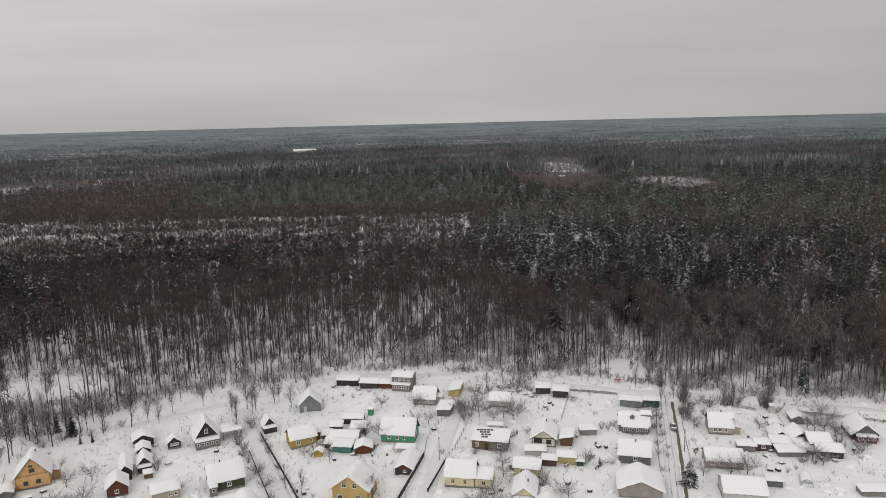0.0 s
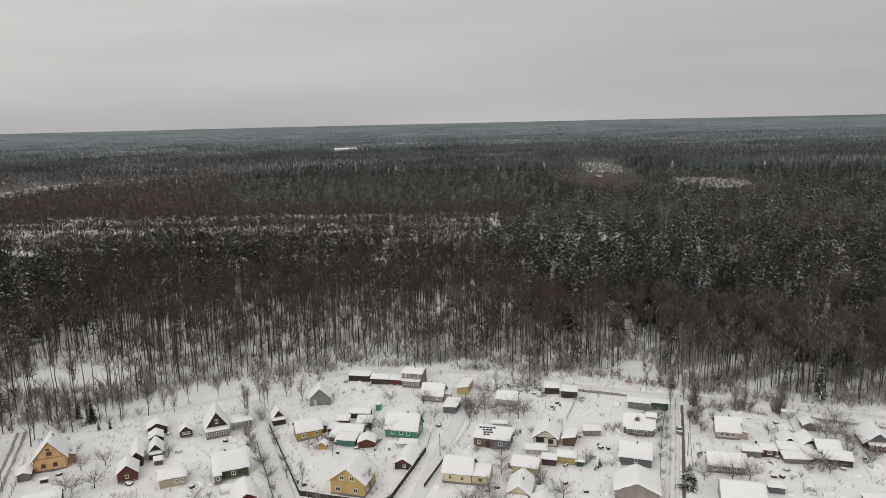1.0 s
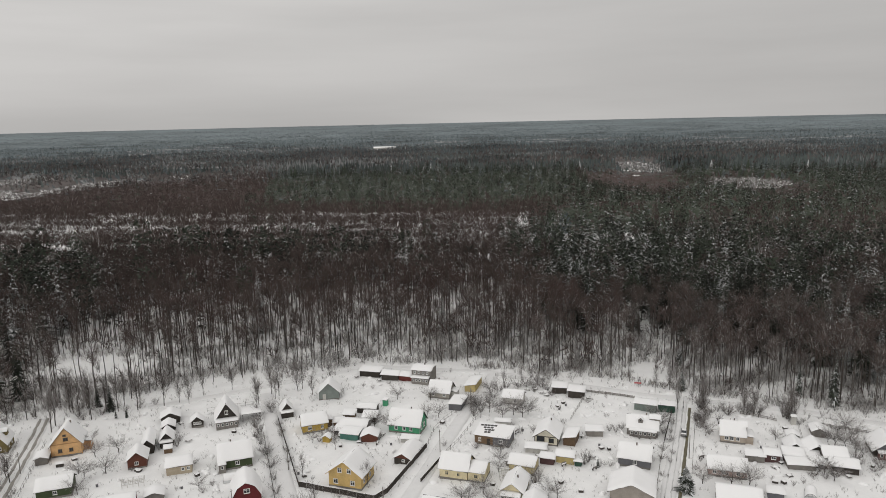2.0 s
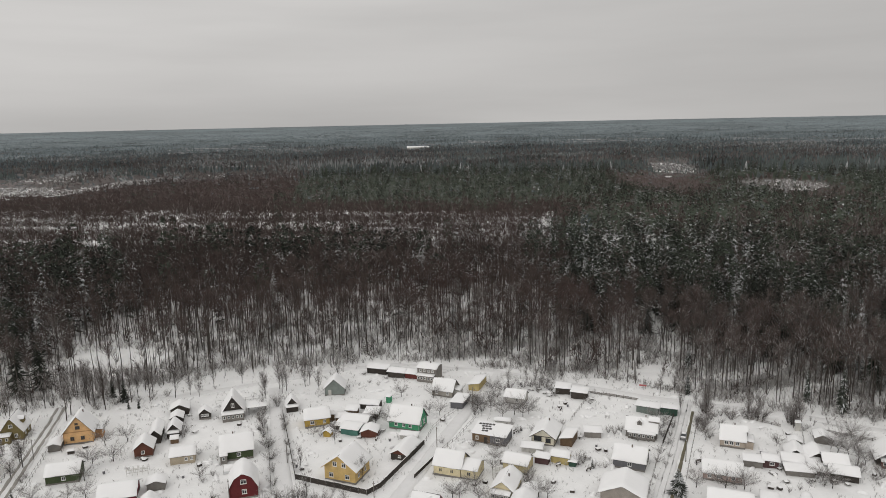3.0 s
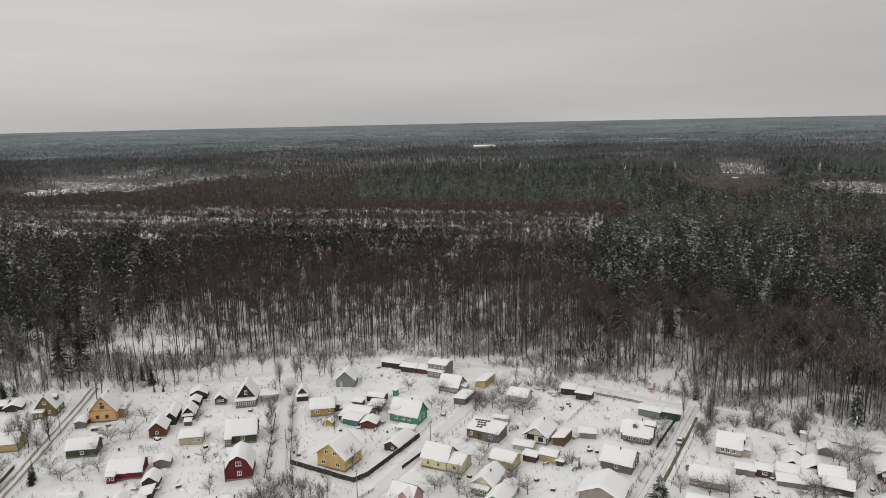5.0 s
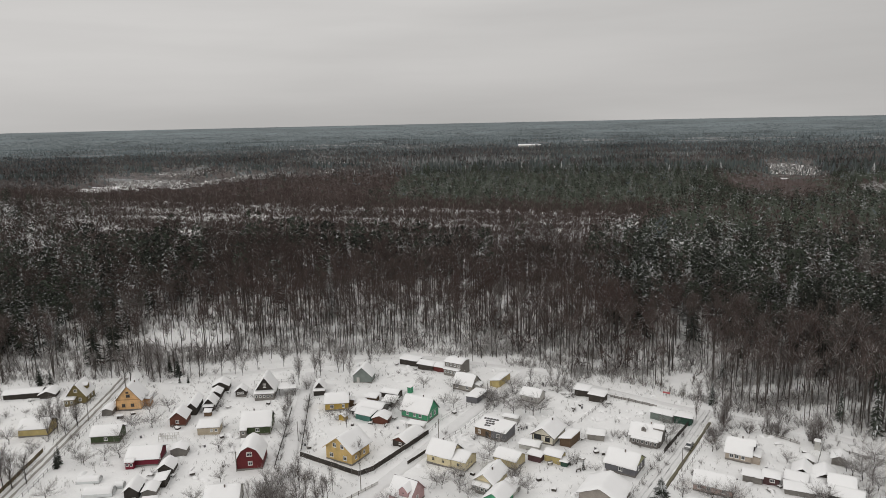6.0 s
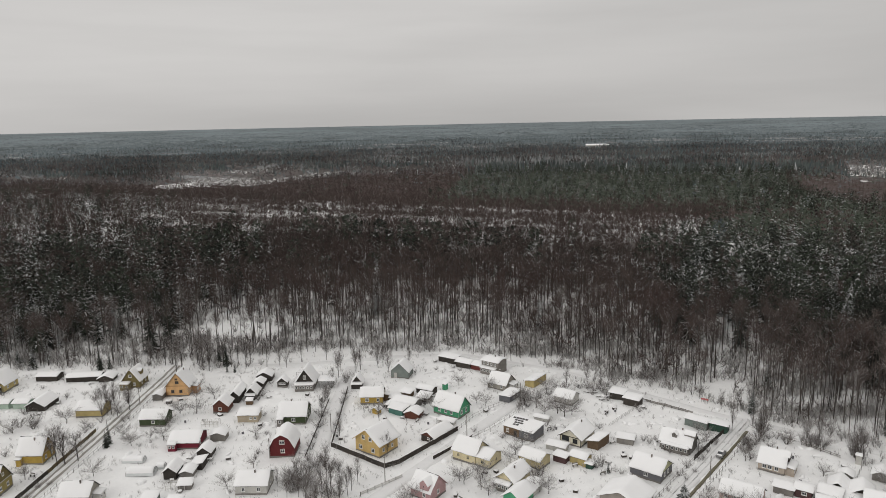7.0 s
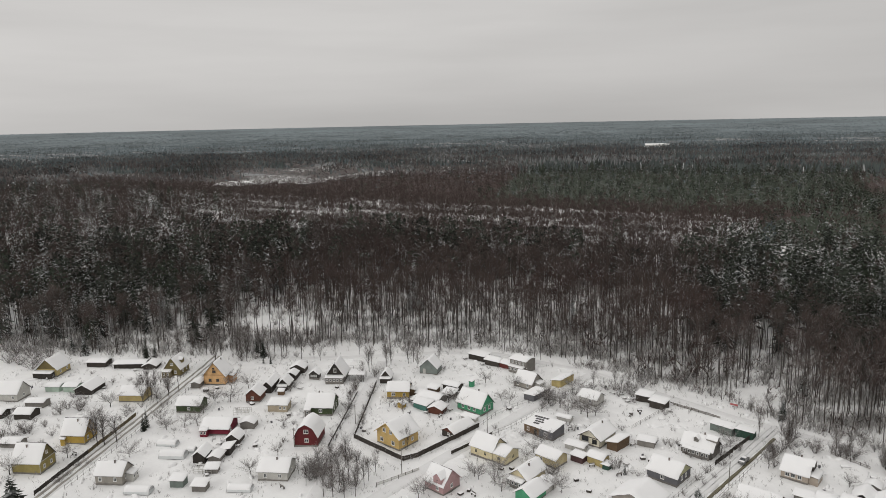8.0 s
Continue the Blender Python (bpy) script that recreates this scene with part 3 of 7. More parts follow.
def single(name, protos, mats, kinds, label, category, group):
    """Meshes of single trees, to be stood one by one: a trunk and a crown each."""
    made = []
    for (wv, wf), (cv, cf), loads in protos:
        pieces = [("trunk", wv, wf, mats[0]), ("crown", cv, cf[:len(cf) - loads], mats[kinds] if isinstance(kinds, int) else [mats[q] for q in kinds])]
        if loads and not isinstance(kinds, int):
            pieces.append(("snow", cv[-3 * loads:], cf[:loads] * 0 + np.arange(3 * loads).reshape(-1, 3), BOUGH_SNOW))
        pair = []
        for piece, v, f, m in pieces:
            me = bpy.data.meshes.new(piece)
            me.from_pydata(v.tolist(), [], f.tolist())
            for one in (m if isinstance(m, (list, tuple)) else (m,)):
                me.materials.append(one)
            if isinstance(m, (list, tuple)):
                me.polygons.foreach_set("material_index", rng.integers(0, len(m), len(me.polygons)).astype(np.int32))
            pair.append(me)
        made.append(pair)

    def stand(px, py, h, k, turn, wide=1.0, name=name, label=label, group=group):
        ob = thing(name, px, py, turn, label, category, group, z=float(rise(px, py)))
        ob.scale = (h * wide, h * wide, h)
        for me in made[k % len(made)]:
            child = link_data(me.name.split(".")[0], me, ob)
            if me.name.startswith("snow"):
                tagged(child, label="clumps of fresh snow on the boughs", kind="stuff")
        return ob

    return stand


stand_bare = single("bare_tree", bare_near, BARE_MATS, (1, 1, 1, 1, 3, 1, 1, 1, 1, 1, 3, 1, 1, 7), "tall leafless tree with a dark trunk at the forest edge", "tree", "trees along the forest edge")
stand_red = single("bare_tree", bare_near, BARE_MATS, (2, 2, 2, 2, 3, 2, 2, 2, 2, 3, 2, 2, 2, 7), "tall leafless tree with reddish brown twigs at the forest edge", "tree", "trees along the forest edge")
stand_frosty = single("bare_tree", bare_near, BARE_MATS, (1, 2, 3, 1, 3, 1, 2, 7), "tall leafless tree with snow along its branches", "tree", "trees along the forest edge")
stand_fir = single("spruce_tree", fir_near[:4], FIR_MATS, 1, "dark green spruce at the forest edge", "tree", "spruces along the forest edge")
stand_fir_snow = single("spruce_tree", fir_near[:4], FIR_MATS, (1, 2), "spruce laden with fresh snow at the forest edge", "tree", "spruces along the forest edge")
for k in shown:
    turn = float(rng.uniform(0, 360))
    if fir[k]:
        (stand_fir_snow if k % 2 else stand_fir)(float(x[k]), float(y[k]), float(tall[k]) * 0.9, int(k), turn)
    else:
        (stand_frosty if x[k] > 50 and k % 4 else stand_red if k % 3 == 0 else stand_bare)(float(x[k]), float(y[k]), float(tall[k]), int(k), turn)

a, b = rest[~fir[rest]], rest[fir[rest]]
plant("bare_woods_edge", bare_near, x[a], y[a], tall[a], bare_look(x[a], y[a], pale[a]), BARE_MATS, "tall leafless woods with dark trunks over snow", 3, 0.10 + 0.25 * ramp(x[a], 40, 90) + 0.25 * ramp(-x[a], 150, 200))
plant("spruce_woods_edge", fir_near, x[b], y[b], tall[b] * 1.12, fir_look(x[b], y[b]), FIR_MATS, "dark spruces and pines dusted with snow", snowy=snowy[b])
for band, cell, near, far, bares, firs, big in (("near", 4.0, 330, 500, bare_mid, fir_mid, 1.0), ("middle", 6.1, 500, 1150, bare_low, fir_low, 1.0), ("far", 8.0, 1140, 2250, dome_far, tuft_far, 1.04), ("farther", 14.0, 2250, 3100, dome_far, tuft_far, 1.02), ("farthest", 26.0, 3100, 4930, dome_far, tuft_far, 1.02)):
    x, y, fir, tall, pale, snowy = sown(cell, near, far)
    b = ~fir
    # bare crowns shift to the haze-tinted colours as the distance grows
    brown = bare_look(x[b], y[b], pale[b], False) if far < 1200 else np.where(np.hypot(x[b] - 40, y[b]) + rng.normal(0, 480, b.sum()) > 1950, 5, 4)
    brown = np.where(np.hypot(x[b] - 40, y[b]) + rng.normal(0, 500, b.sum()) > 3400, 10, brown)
    brown = np.where(frosted(x[b], y[b]) | (rng.uniform(size=b.sum()) < 0.75 * pale[b] * (far > 1200)), 6, brown)
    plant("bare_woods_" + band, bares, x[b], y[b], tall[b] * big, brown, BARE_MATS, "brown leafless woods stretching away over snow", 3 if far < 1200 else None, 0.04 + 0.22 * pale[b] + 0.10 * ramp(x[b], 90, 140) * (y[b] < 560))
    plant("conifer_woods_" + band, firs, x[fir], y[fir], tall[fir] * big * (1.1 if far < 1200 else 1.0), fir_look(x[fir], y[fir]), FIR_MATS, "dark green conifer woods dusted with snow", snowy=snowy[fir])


def canopy(near, far, columns, growth):
    """The closed roof of the distant woods, nearer by their undergrowth: an uneven sheet of crowns that dips to the ground in clearings."""
    th = np.radians(np.linspace(50, 159, columns))
    rs = [near]
    while rs[-1] < far:
        rs.append(rs[-1] * growth)
    T, R = np.meshgrid(th, np.array(rs))
    T = T + rng.uniform(-0.4, 0.4, T.shape) * (th[1] - th[0])
    R = R * (1 + rng.uniform(-0.4, 0.4, R.shape) * (growth - 1))
    X, Y = 40 + R * np.cos(T), R * np.sin(T)
    dens, con, tall, pale, _ = woods(X.ravel(), Y.ravel())
    out, u = ramp(R.ravel(), 1080, 1300), rng.uniform(0, 1, X.size)
    share = (0.40 + 0.25 * u) * (1 - out) + (0.34 + 0.28 * u) * out
    share = share + (0.76 + 0.06 * u - share) * ramp(R.ravel(), 1700, 3600)
    closed = (dens > 0.4) & (pale + 0.5 * u < 0.5) & ((Y.ravel() > 690 + 40 * u) | (X.ravel() > 20))
    z = rise(X.ravel(), Y.ravel()) + np.where(closed, (tall + 3.0) * share * ramp(R.ravel(), near + 10, near + 90) - 3.0, -3.0)
    V = np.stack([X.ravel(), Y.ravel(), z], 1)
    m, k = columns, len(rs)
    j, i = np.meshgrid(np.arange(k - 1), np.arange(m - 1), indexing="ij")
    a = (j * m + i).ravel()
    F = np.concatenate([np.stack([a, a + 1, a + m + 1], 1), np.stack([a, a + m + 1, a + m], 1)])
    pick = con[F[:, 0]] + rng.normal(0, 0.25, len(F)) > 0.5
    # faces beyond about two kilometres carry haze in their colour, palest at the skyline
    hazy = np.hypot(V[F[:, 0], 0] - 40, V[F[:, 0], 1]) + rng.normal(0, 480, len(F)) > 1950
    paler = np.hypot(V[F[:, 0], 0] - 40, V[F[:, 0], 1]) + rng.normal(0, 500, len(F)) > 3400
    frost = frosted(V[F[:, 0], 0], V[F[:, 0], 1])
    me = bpy.data.meshes.new("far_canopy")
    me.vertices.add(len(V))
    me.vertices.foreach_set("co", V.astype(np.float32).ravel())
    me.loops.add(F.size)
    me.loops.foreach_set("vertex_index", F.astype(np.int32).ravel())
    me.polygons.add(len(F))
    me.polygons.foreach_set("loop_start", np.arange(0, F.size, 3, dtype=np.int32))
    for m in (TWIG_FAR, NEEDLES_FAR, WOODS_HAZY, FROSTED_FAR, TWIG_WINE, NEEDLES_GREEN, WOODS_PALE):
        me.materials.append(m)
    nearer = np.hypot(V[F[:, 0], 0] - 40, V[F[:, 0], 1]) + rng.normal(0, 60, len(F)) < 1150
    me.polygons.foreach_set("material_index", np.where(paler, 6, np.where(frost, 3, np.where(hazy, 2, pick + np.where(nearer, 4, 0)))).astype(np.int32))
    me.update(calc_edges=True)
    return tagged(new("far_canopy", me), "endless dark woodland reaching the skyline", "forest", kind="stuff")


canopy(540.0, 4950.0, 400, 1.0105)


def tangle(twigs):
    """A clump of low brush, of height 1: wide slivers from one foot."""
    way = rng.normal(0, 0.45, (twigs, 3)) + np.array([0, 0, 1.0])
    way /= np.linalg.norm(way, axis=1, keepdims=True)
    return NO_WOOD, slivers(rng.normal(0, 1, (twigs, 3)) * np.array([0.35, 0.35, 0.02]), way, rng.uniform(0.5, 1.05, twigs), rng.uniform(0.10, 0.20, twigs)), 0


tangles = [tangle(11) for _ in range(6)]
for name, cell, near, far in (("low_growth_near", 4.3, 405, 880), ("low_growth_far", 5.5, 880, 1600)):
    gx, gy = np.meshgrid(np.arange(-far, far, cell), np.arange(300, far, cell))
    x, y = gx.ravel() + rng.uniform(-0.5, 0.5, gx.size) * cell, gy.ravel() + rng.uniform(-0.5, 0.5, gx.size) * cell
    r = np.hypot(x - 40, y)
    ok = (r > near) & (r < far) & in_sight(x, y)
    x, y = x[ok], y[ok]
    pale = woods(x, y)[3]
    ok = rng.uniform(size=len(x)) < np.where(pale > 0.04, 0.45 + 0.5 * pale, 0)
    x, y, pale = x[ok], y[ok], pale[ok]
    plant(name, tangles, x, y, rng.uniform(2.0, 5.5, len(x)), rng.choice((3, 7, 7, 6, 3), len(x)) if far > 900 else rng.choice((3, 3, 7, 8, 9, 8, 9), len(x)), BARE_MATS, "low frosted brush in thin woods and clearings")


# ---- houses and sheds ----
def profile_of(kind, W, eave, ridge, over):
    """The roof's cross-section, from one eave over the ridge to the other."""
    h = W / 2
    if kind == "gambrel":
        k = 0.62
        return [(-h - 0.25, eave - 0.15), (-h * k, eave + (ridge - eave) * 0.68), (0.0, ridge), (h * k, eave + (ridge - eave) * 0.68), (h + 0.25, eave - 0.15)]
    if kind == "shed":
        s = (ridge - eave) / W
        return [(-h - over, eave - s * over), (h + over, ridge + s * over)]
    s = (ridge - eave) / h
    return [(-h - over, eave - s * over), (0.0, ridge), (h + over, eave - s * over)]


def height_at(profile, c):
    return float(np.interp(c, [p[0] for p in profile], [p[1] for p in profile]))


WINDOWS = {}


def window_meshes(w, h, frame_mat, cross):
    key = (round(w, 2), round(h, 2), frame_mat.name, cross)
    if key not in WINDOWS:
        t = 0.11
        bm = bmesh.new()
        rings = []
        for y in (-0.07, 0.02):
            for m in (0.0, t):
                rings.append([bm.verts.new(v) for v in ((-w / 2 + m, y, m), (w / 2 - m, y, m), (w / 2 - m, y, h - m), (-w / 2 + m, y, h - m))])
        for p, q in ((0, 1), (2, 3), (0, 2), (1, 3)):
            for i in range(4):
                bm.faces.new((rings[p][i], rings[p][(i + 1) % 4], rings[q][(i + 1) % 4], rings[q][i]))
        bmesh.ops.recalc_face_normals(bm, faces=bm.faces)
        frame_me = bpy.data.meshes.new("window")
        bm.to_mesh(frame_me)
        bm.free()
        frame_me.materials.append(frame_mat)
        extra = []
        bars = [("sill", (-w / 2 - 0.06, -0.16, -0.07), (w / 2 + 0.06, 0.01, -0.005))]
        if cross:
            bars.append(("muntin", (-0.04, -0.055, t), (0.04, 0.015, h - t)))
            if h > 1.1:
                bars += [("muntin", (-w / 2 + t, -0.05, h * 0.66), (-0.045, 0.01, h * 0.66 + 0.07)), ("muntin", (0.045, -0.05, h * 0.66), (w / 2 - t, 0.01, h * 0.66 + 0.07))]
        for kind, lo, hi in bars:
            bm = box(lo, hi)
            me = bpy.data.meshes.new(kind)
            bm.to_mesh(me)
            bm.free()
            me.materials.append(frame_mat)
            extra.append((kind, me))
        bm = box((-w / 2 + t, -0.03, t), (w / 2 - t, 0.012, h - t))
        pane_me = bpy.data.meshes.new("pane")
        bm.to_mesh(pane_me)
        bm.free()
        pane_me.materials.append(GLASS)
        WINDOWS[key] = (frame_me, pane_me, extra)
    return WINDOWS[key]


def side_pose(side, w, d, u, z):
    """The pose of something on an outer wall: front, back, left or right, u metres along it from its middle."""
    return {"front": pose(u, -d / 2, z), "right": pose(w / 2, u, z, 0, 0, 90), "left": pose(-w / 2, u, z, 0, 0, -90), "back": pose(u, d / 2, z, 0, 0, 180)}[side]


def add_window(root, w, d, side, u, z, ww=0.9, hh=1.15, frame_mat=None, cross=True):
    fm, pm, extra = window_meshes(ww, hh, frame_mat or TRIM_WHITE, cross)
    fr = link_data("window", fm, root, m=side_pose(side, w, d, u, z))
    link_data("pane", pm, fr)
    for kind, me in extra:
        link_data(kind, me, fr)


def add_door(root, w, d, side, u, mat, hh=1.95, ww=0.85):
    bm = bmesh.new()
    add_box(bm, (-ww / 2, -0.06, 0.1), (ww / 2, 0.02, hh), 0.015)
    for lo, hi in (((-ww / 2 - 0.1, -0.08, 0.05), (-ww / 2 - 0.005, 0.01, hh + 0.1)), ((ww / 2 + 0.005, -0.08, 0.05), (ww / 2 + 0.1, 0.01, hh + 0.1)), ((-ww / 2 - 0.005, -0.08, hh + 0.005), (ww / 2 + 0.005, 0.01, hh + 0.1))):
        add_box(bm, lo, hi)
    add_box(bm, (ww * 0.3, -0.12, 1.0), (ww * 0.38, -0.06, 1.12))
    door = part("door", bm, mat, root)
    door.matrix_basis = side_pose(side, w, d, u, 0)


def snow_slab(profile, s0, s1, thick, seed, droop=0.07):
    """A soft bed of snow that follows the roof's cross-section, thinner and rounded at its rims."""
    c0, c1 = profile[0][0] - droop, profile[-1][0] + droop
    nc, ns = max(8, int((c1 - c0) / 0.55)), max(6, int((s1 - s0) / 0.7))
    cs = np.linspace(c0, c1, nc + 1)
    cs[1], cs[-2] = c0 + 0.10, c1 - 0.10
    ss = np.linspace(s0 - droop, s1 + droop, ns + 1)
    ss[1], ss[-2] = ss[0] + 0.10, ss[-1] - 0.10
    V, F = [], []
    for j, row in enumerate(ss):
        for i, c in enumerate(cs):
            s = row
            rim = min(c - c0, c1 - c, s - ss[0], ss[-1] - s)
            body = 0.30 + 0.70 * min(1.0, rim / 0.4) ** 0.5
            if i in (0, nc) or j in (0, ns):
                s, c = s + 0.16 * noise.noise((s * 1.3, c * 1.3, seed)), c + 0.16 * noise.noise((s * 1.3, c * 1.3, seed + 9))
            lump = 1 + 0.45 * noise.noise((s * 0.55 + seed, c * 0.55, seed * 1.7)) + 0.12 * noise.noise((s * 1.9, c * 1.9 + seed, 3.0))
            soft = 0.5 * height_at(profile, c) + 0.25 * height_at(profile, c - 0.35) + 0.25 * height_at(profile, c + 0.35)
            V.append((s, c, soft + 0.05 + thick * body * lump))
    m = nc + 1
    F = [(j * m + i, j * m + i + 1, (j + 1) * m + i + 1, (j + 1) * m + i) for j in range(ns) for i in range(nc)]
    top = len(V)
    V += [(x, c, height_at(profile, c) + 0.03) for x, c, _ in V[:top]]
    F += [tuple(top + k for k in reversed(f)) for f in F]
    rim = [i for i in range(m)] + [j * m + nc for j in range(1, ns + 1)] + [ns * m + i for i in range(nc - 1, -1, -1)] + [j * m for j in range(ns - 1, 0, -1)]
    F += [(b, a, a + top, b + top) for a, b in zip(rim, rim[1:] + rim[:1])]
    return V, F


BUILT = []


def building(name, label, x, y, rot, w, d, eave, ridge, run, wall, roof="gable", category="house", group="", over=0.35, snow=0.30, windows=(), doors=(), chimney=None,
             gable=None, trim=None, base=0.35, frame_mat=None, belt=None):
    """A house: w metres along its front, d deep; its ridge runs along x (beside the front) or y (gable to the front)."""
    root = thing(name, x, y, rot, label, category, group)
    BUILT.append((x, y, math.hypot(w, d) / 2, min(w, d) / 2))
    S, W = (w, d) if run == "x" else (d, w)
    prof = profile_of(roof, W, eave, ridge, over)
    swap = run == "y"

    def place(s, c, z):
        return (c, s, z) if swap else (s, c, z)

    # outer walls with their gables, as one shell
    bm = bmesh.new()
    inner = [p for p in prof if -W / 2 < p[0] < W / 2]
    ring = [(-W / 2, 0.0), (W / 2, 0.0), (W / 2, height_at(prof, W / 2))] + [p for p in reversed(inner)] + [(-W / 2, height_at(prof, -W / 2))]
    ends = [[bm.verts.new(place(s, c, z + (0 if z else -0.4))) for c, z in ring] for s in (-S / 2, S / 2)]
    for e in ends:
        bm.faces.new(e)
    k = len(ring)
    for i in range(k):
        bm.faces.new((ends[0][i], ends[0][(i + 1) % k], ends[1][(i + 1) % k], ends[1][i]))
    part("wall", bm, wall, root)
    if base:
        bm = box((-w / 2 - 0.04, -d / 2 - 0.04, -0.4), (w / 2 + 0.04, d / 2 + 0.04, base))
        part("plinth", bm, WOOD_GREY, root)
    if gable:
        for s in (-1, 1):
            bm = bmesh.new()
            tri = [(-W / 2 - 0.02, eave - 0.05), (W / 2 + 0.02, eave - 0.05)] + [(c, z - 0.03) for c, z in reversed(inner)]
            a = [bm.verts.new(place(s * (S / 2 + 0.004), c, z)) for c, z in tri]
            b = [bm.verts.new(place(s * (S / 2 + 0.035), c, z)) for c, z in tri]
            bm.faces.new(a), bm.faces.new(b)
            for i in range(len(tri)):
                bm.faces.new((a[i], a[(i + 1) % len(tri)], b[(i + 1) % len(tri)], b[i]))
            part("gable", bm, gable, root)
    if belt:
        for s in (-1, 1):
            a, b = place(s * (S / 2 + 0.04), -W / 2, eave - 0.25), place(s * (S / 2 + 0.09), W / 2, eave - 0.02)
            part("belt_board", box([min(p, q) for p, q in zip(a, b)], [max(p, q) for p, q in zip(a, b)]), belt, root)
            for c in (-W / 2, W / 2):
                a, b = place(s * (S / 2 + 0.045), c - 0.10, 0.1), place(s * (S / 2 + 0.085), c + 0.10, eave - 0.26)
                part("corner_board", box([min(p, q) for p, q in zip(a, b)], [max(p, q) for p, q in zip(a, b)]), belt, root)
    # roof boards under the snow
    s0, s1 = -S / 2 - over, S / 2 + over
    bm = bmesh.new()
    rows = [[bm.verts.new(place(s, c, z + dz)) for c, z in prof] for s in (s0, s1) for dz in (-0.06, 0.05)]
    for i in range(len(prof) - 1):
        bm.faces.new((rows[1][i], rows[1][i + 1], rows[3][i + 1], rows[3][i]))
        bm.faces.new((rows[0][i], rows[0][i + 1], rows[2][i + 1], rows[2][i]))
        bm.faces.new((rows[0][i], rows[0][i + 1], rows[1][i + 1], rows[1][i]))
        bm.faces.new((rows[2][i], rows[2][i + 1], rows[3][i + 1], rows[3][i]))
    for i in (0, len(prof) - 1):
        bm.faces.new((rows[0][i], rows[1][i], rows[3][i], rows[2][i]))
    part("roof", bm, ROOFING, root)
    if trim:
        for s in (s0 - 0.03, s1):
            bm = bmesh.new()
            for (c0, z0), (c1, z1) in zip(prof, prof[1:]):
                q = [place(s, c0, z0 - 0.16), place(s, c1, z1 - 0.16), place(s, c1, z1 + 0.06), place(s, c0, z0 + 0.06)]
                r = [place(s + 0.03, c0, z0 - 0.16), place(s + 0.03, c1, z1 - 0.16), place(s + 0.03, c1, z1 + 0.06), place(s + 0.03, c0, z0 + 0.06)]
                vq, vr = [bm.verts.new(p) for p in q], [bm.verts.new(p) for p in r]
                bm.faces.new(vq), bm.faces.new(vr)
                for i in range(4):
                    bm.faces.new((vq[i], vq[(i + 1) % 4], vr[(i + 1) % 4], vr[i]))
            part("bargeboard", bm, trim, root)
    if snow:
        V, F = snow_slab(prof, s0, s1, snow, x * 0.37 + y * 0.11)
        bm = bmesh.new()
        vs = [bm.verts.new(place(*v)) for v in V]
        for f in F:
            bm.faces.new([vs[i] for i in f])
        part("roof_snow", bm, ROOF_SNOW, root, "thick soft snow on the roof", smooth=True)
    for spec in windows:
        add_window(root, w, d, *spec, frame_mat=frame_mat)
    for side, u, mat in doors:
        add_door(root, w, d, side, u, mat)
    if chimney:
        cs, cc = chimney
        px, py, _ = place(cs, cc, 0)
        z = height_at(prof, cc)
        stack = part("chimney", box((px - 0.17, py - 0.17, z - 0.3), (px + 0.17, py + 0.17, z + 1.1), 0.02), BRICK, root)
        part("chimney_snow", box((px - 0.19, py - 0.19, z + 1.104), (px + 0.19, py + 0.19, z + 1.22), 0.05), ROOF_SNOW, stack)
    return root


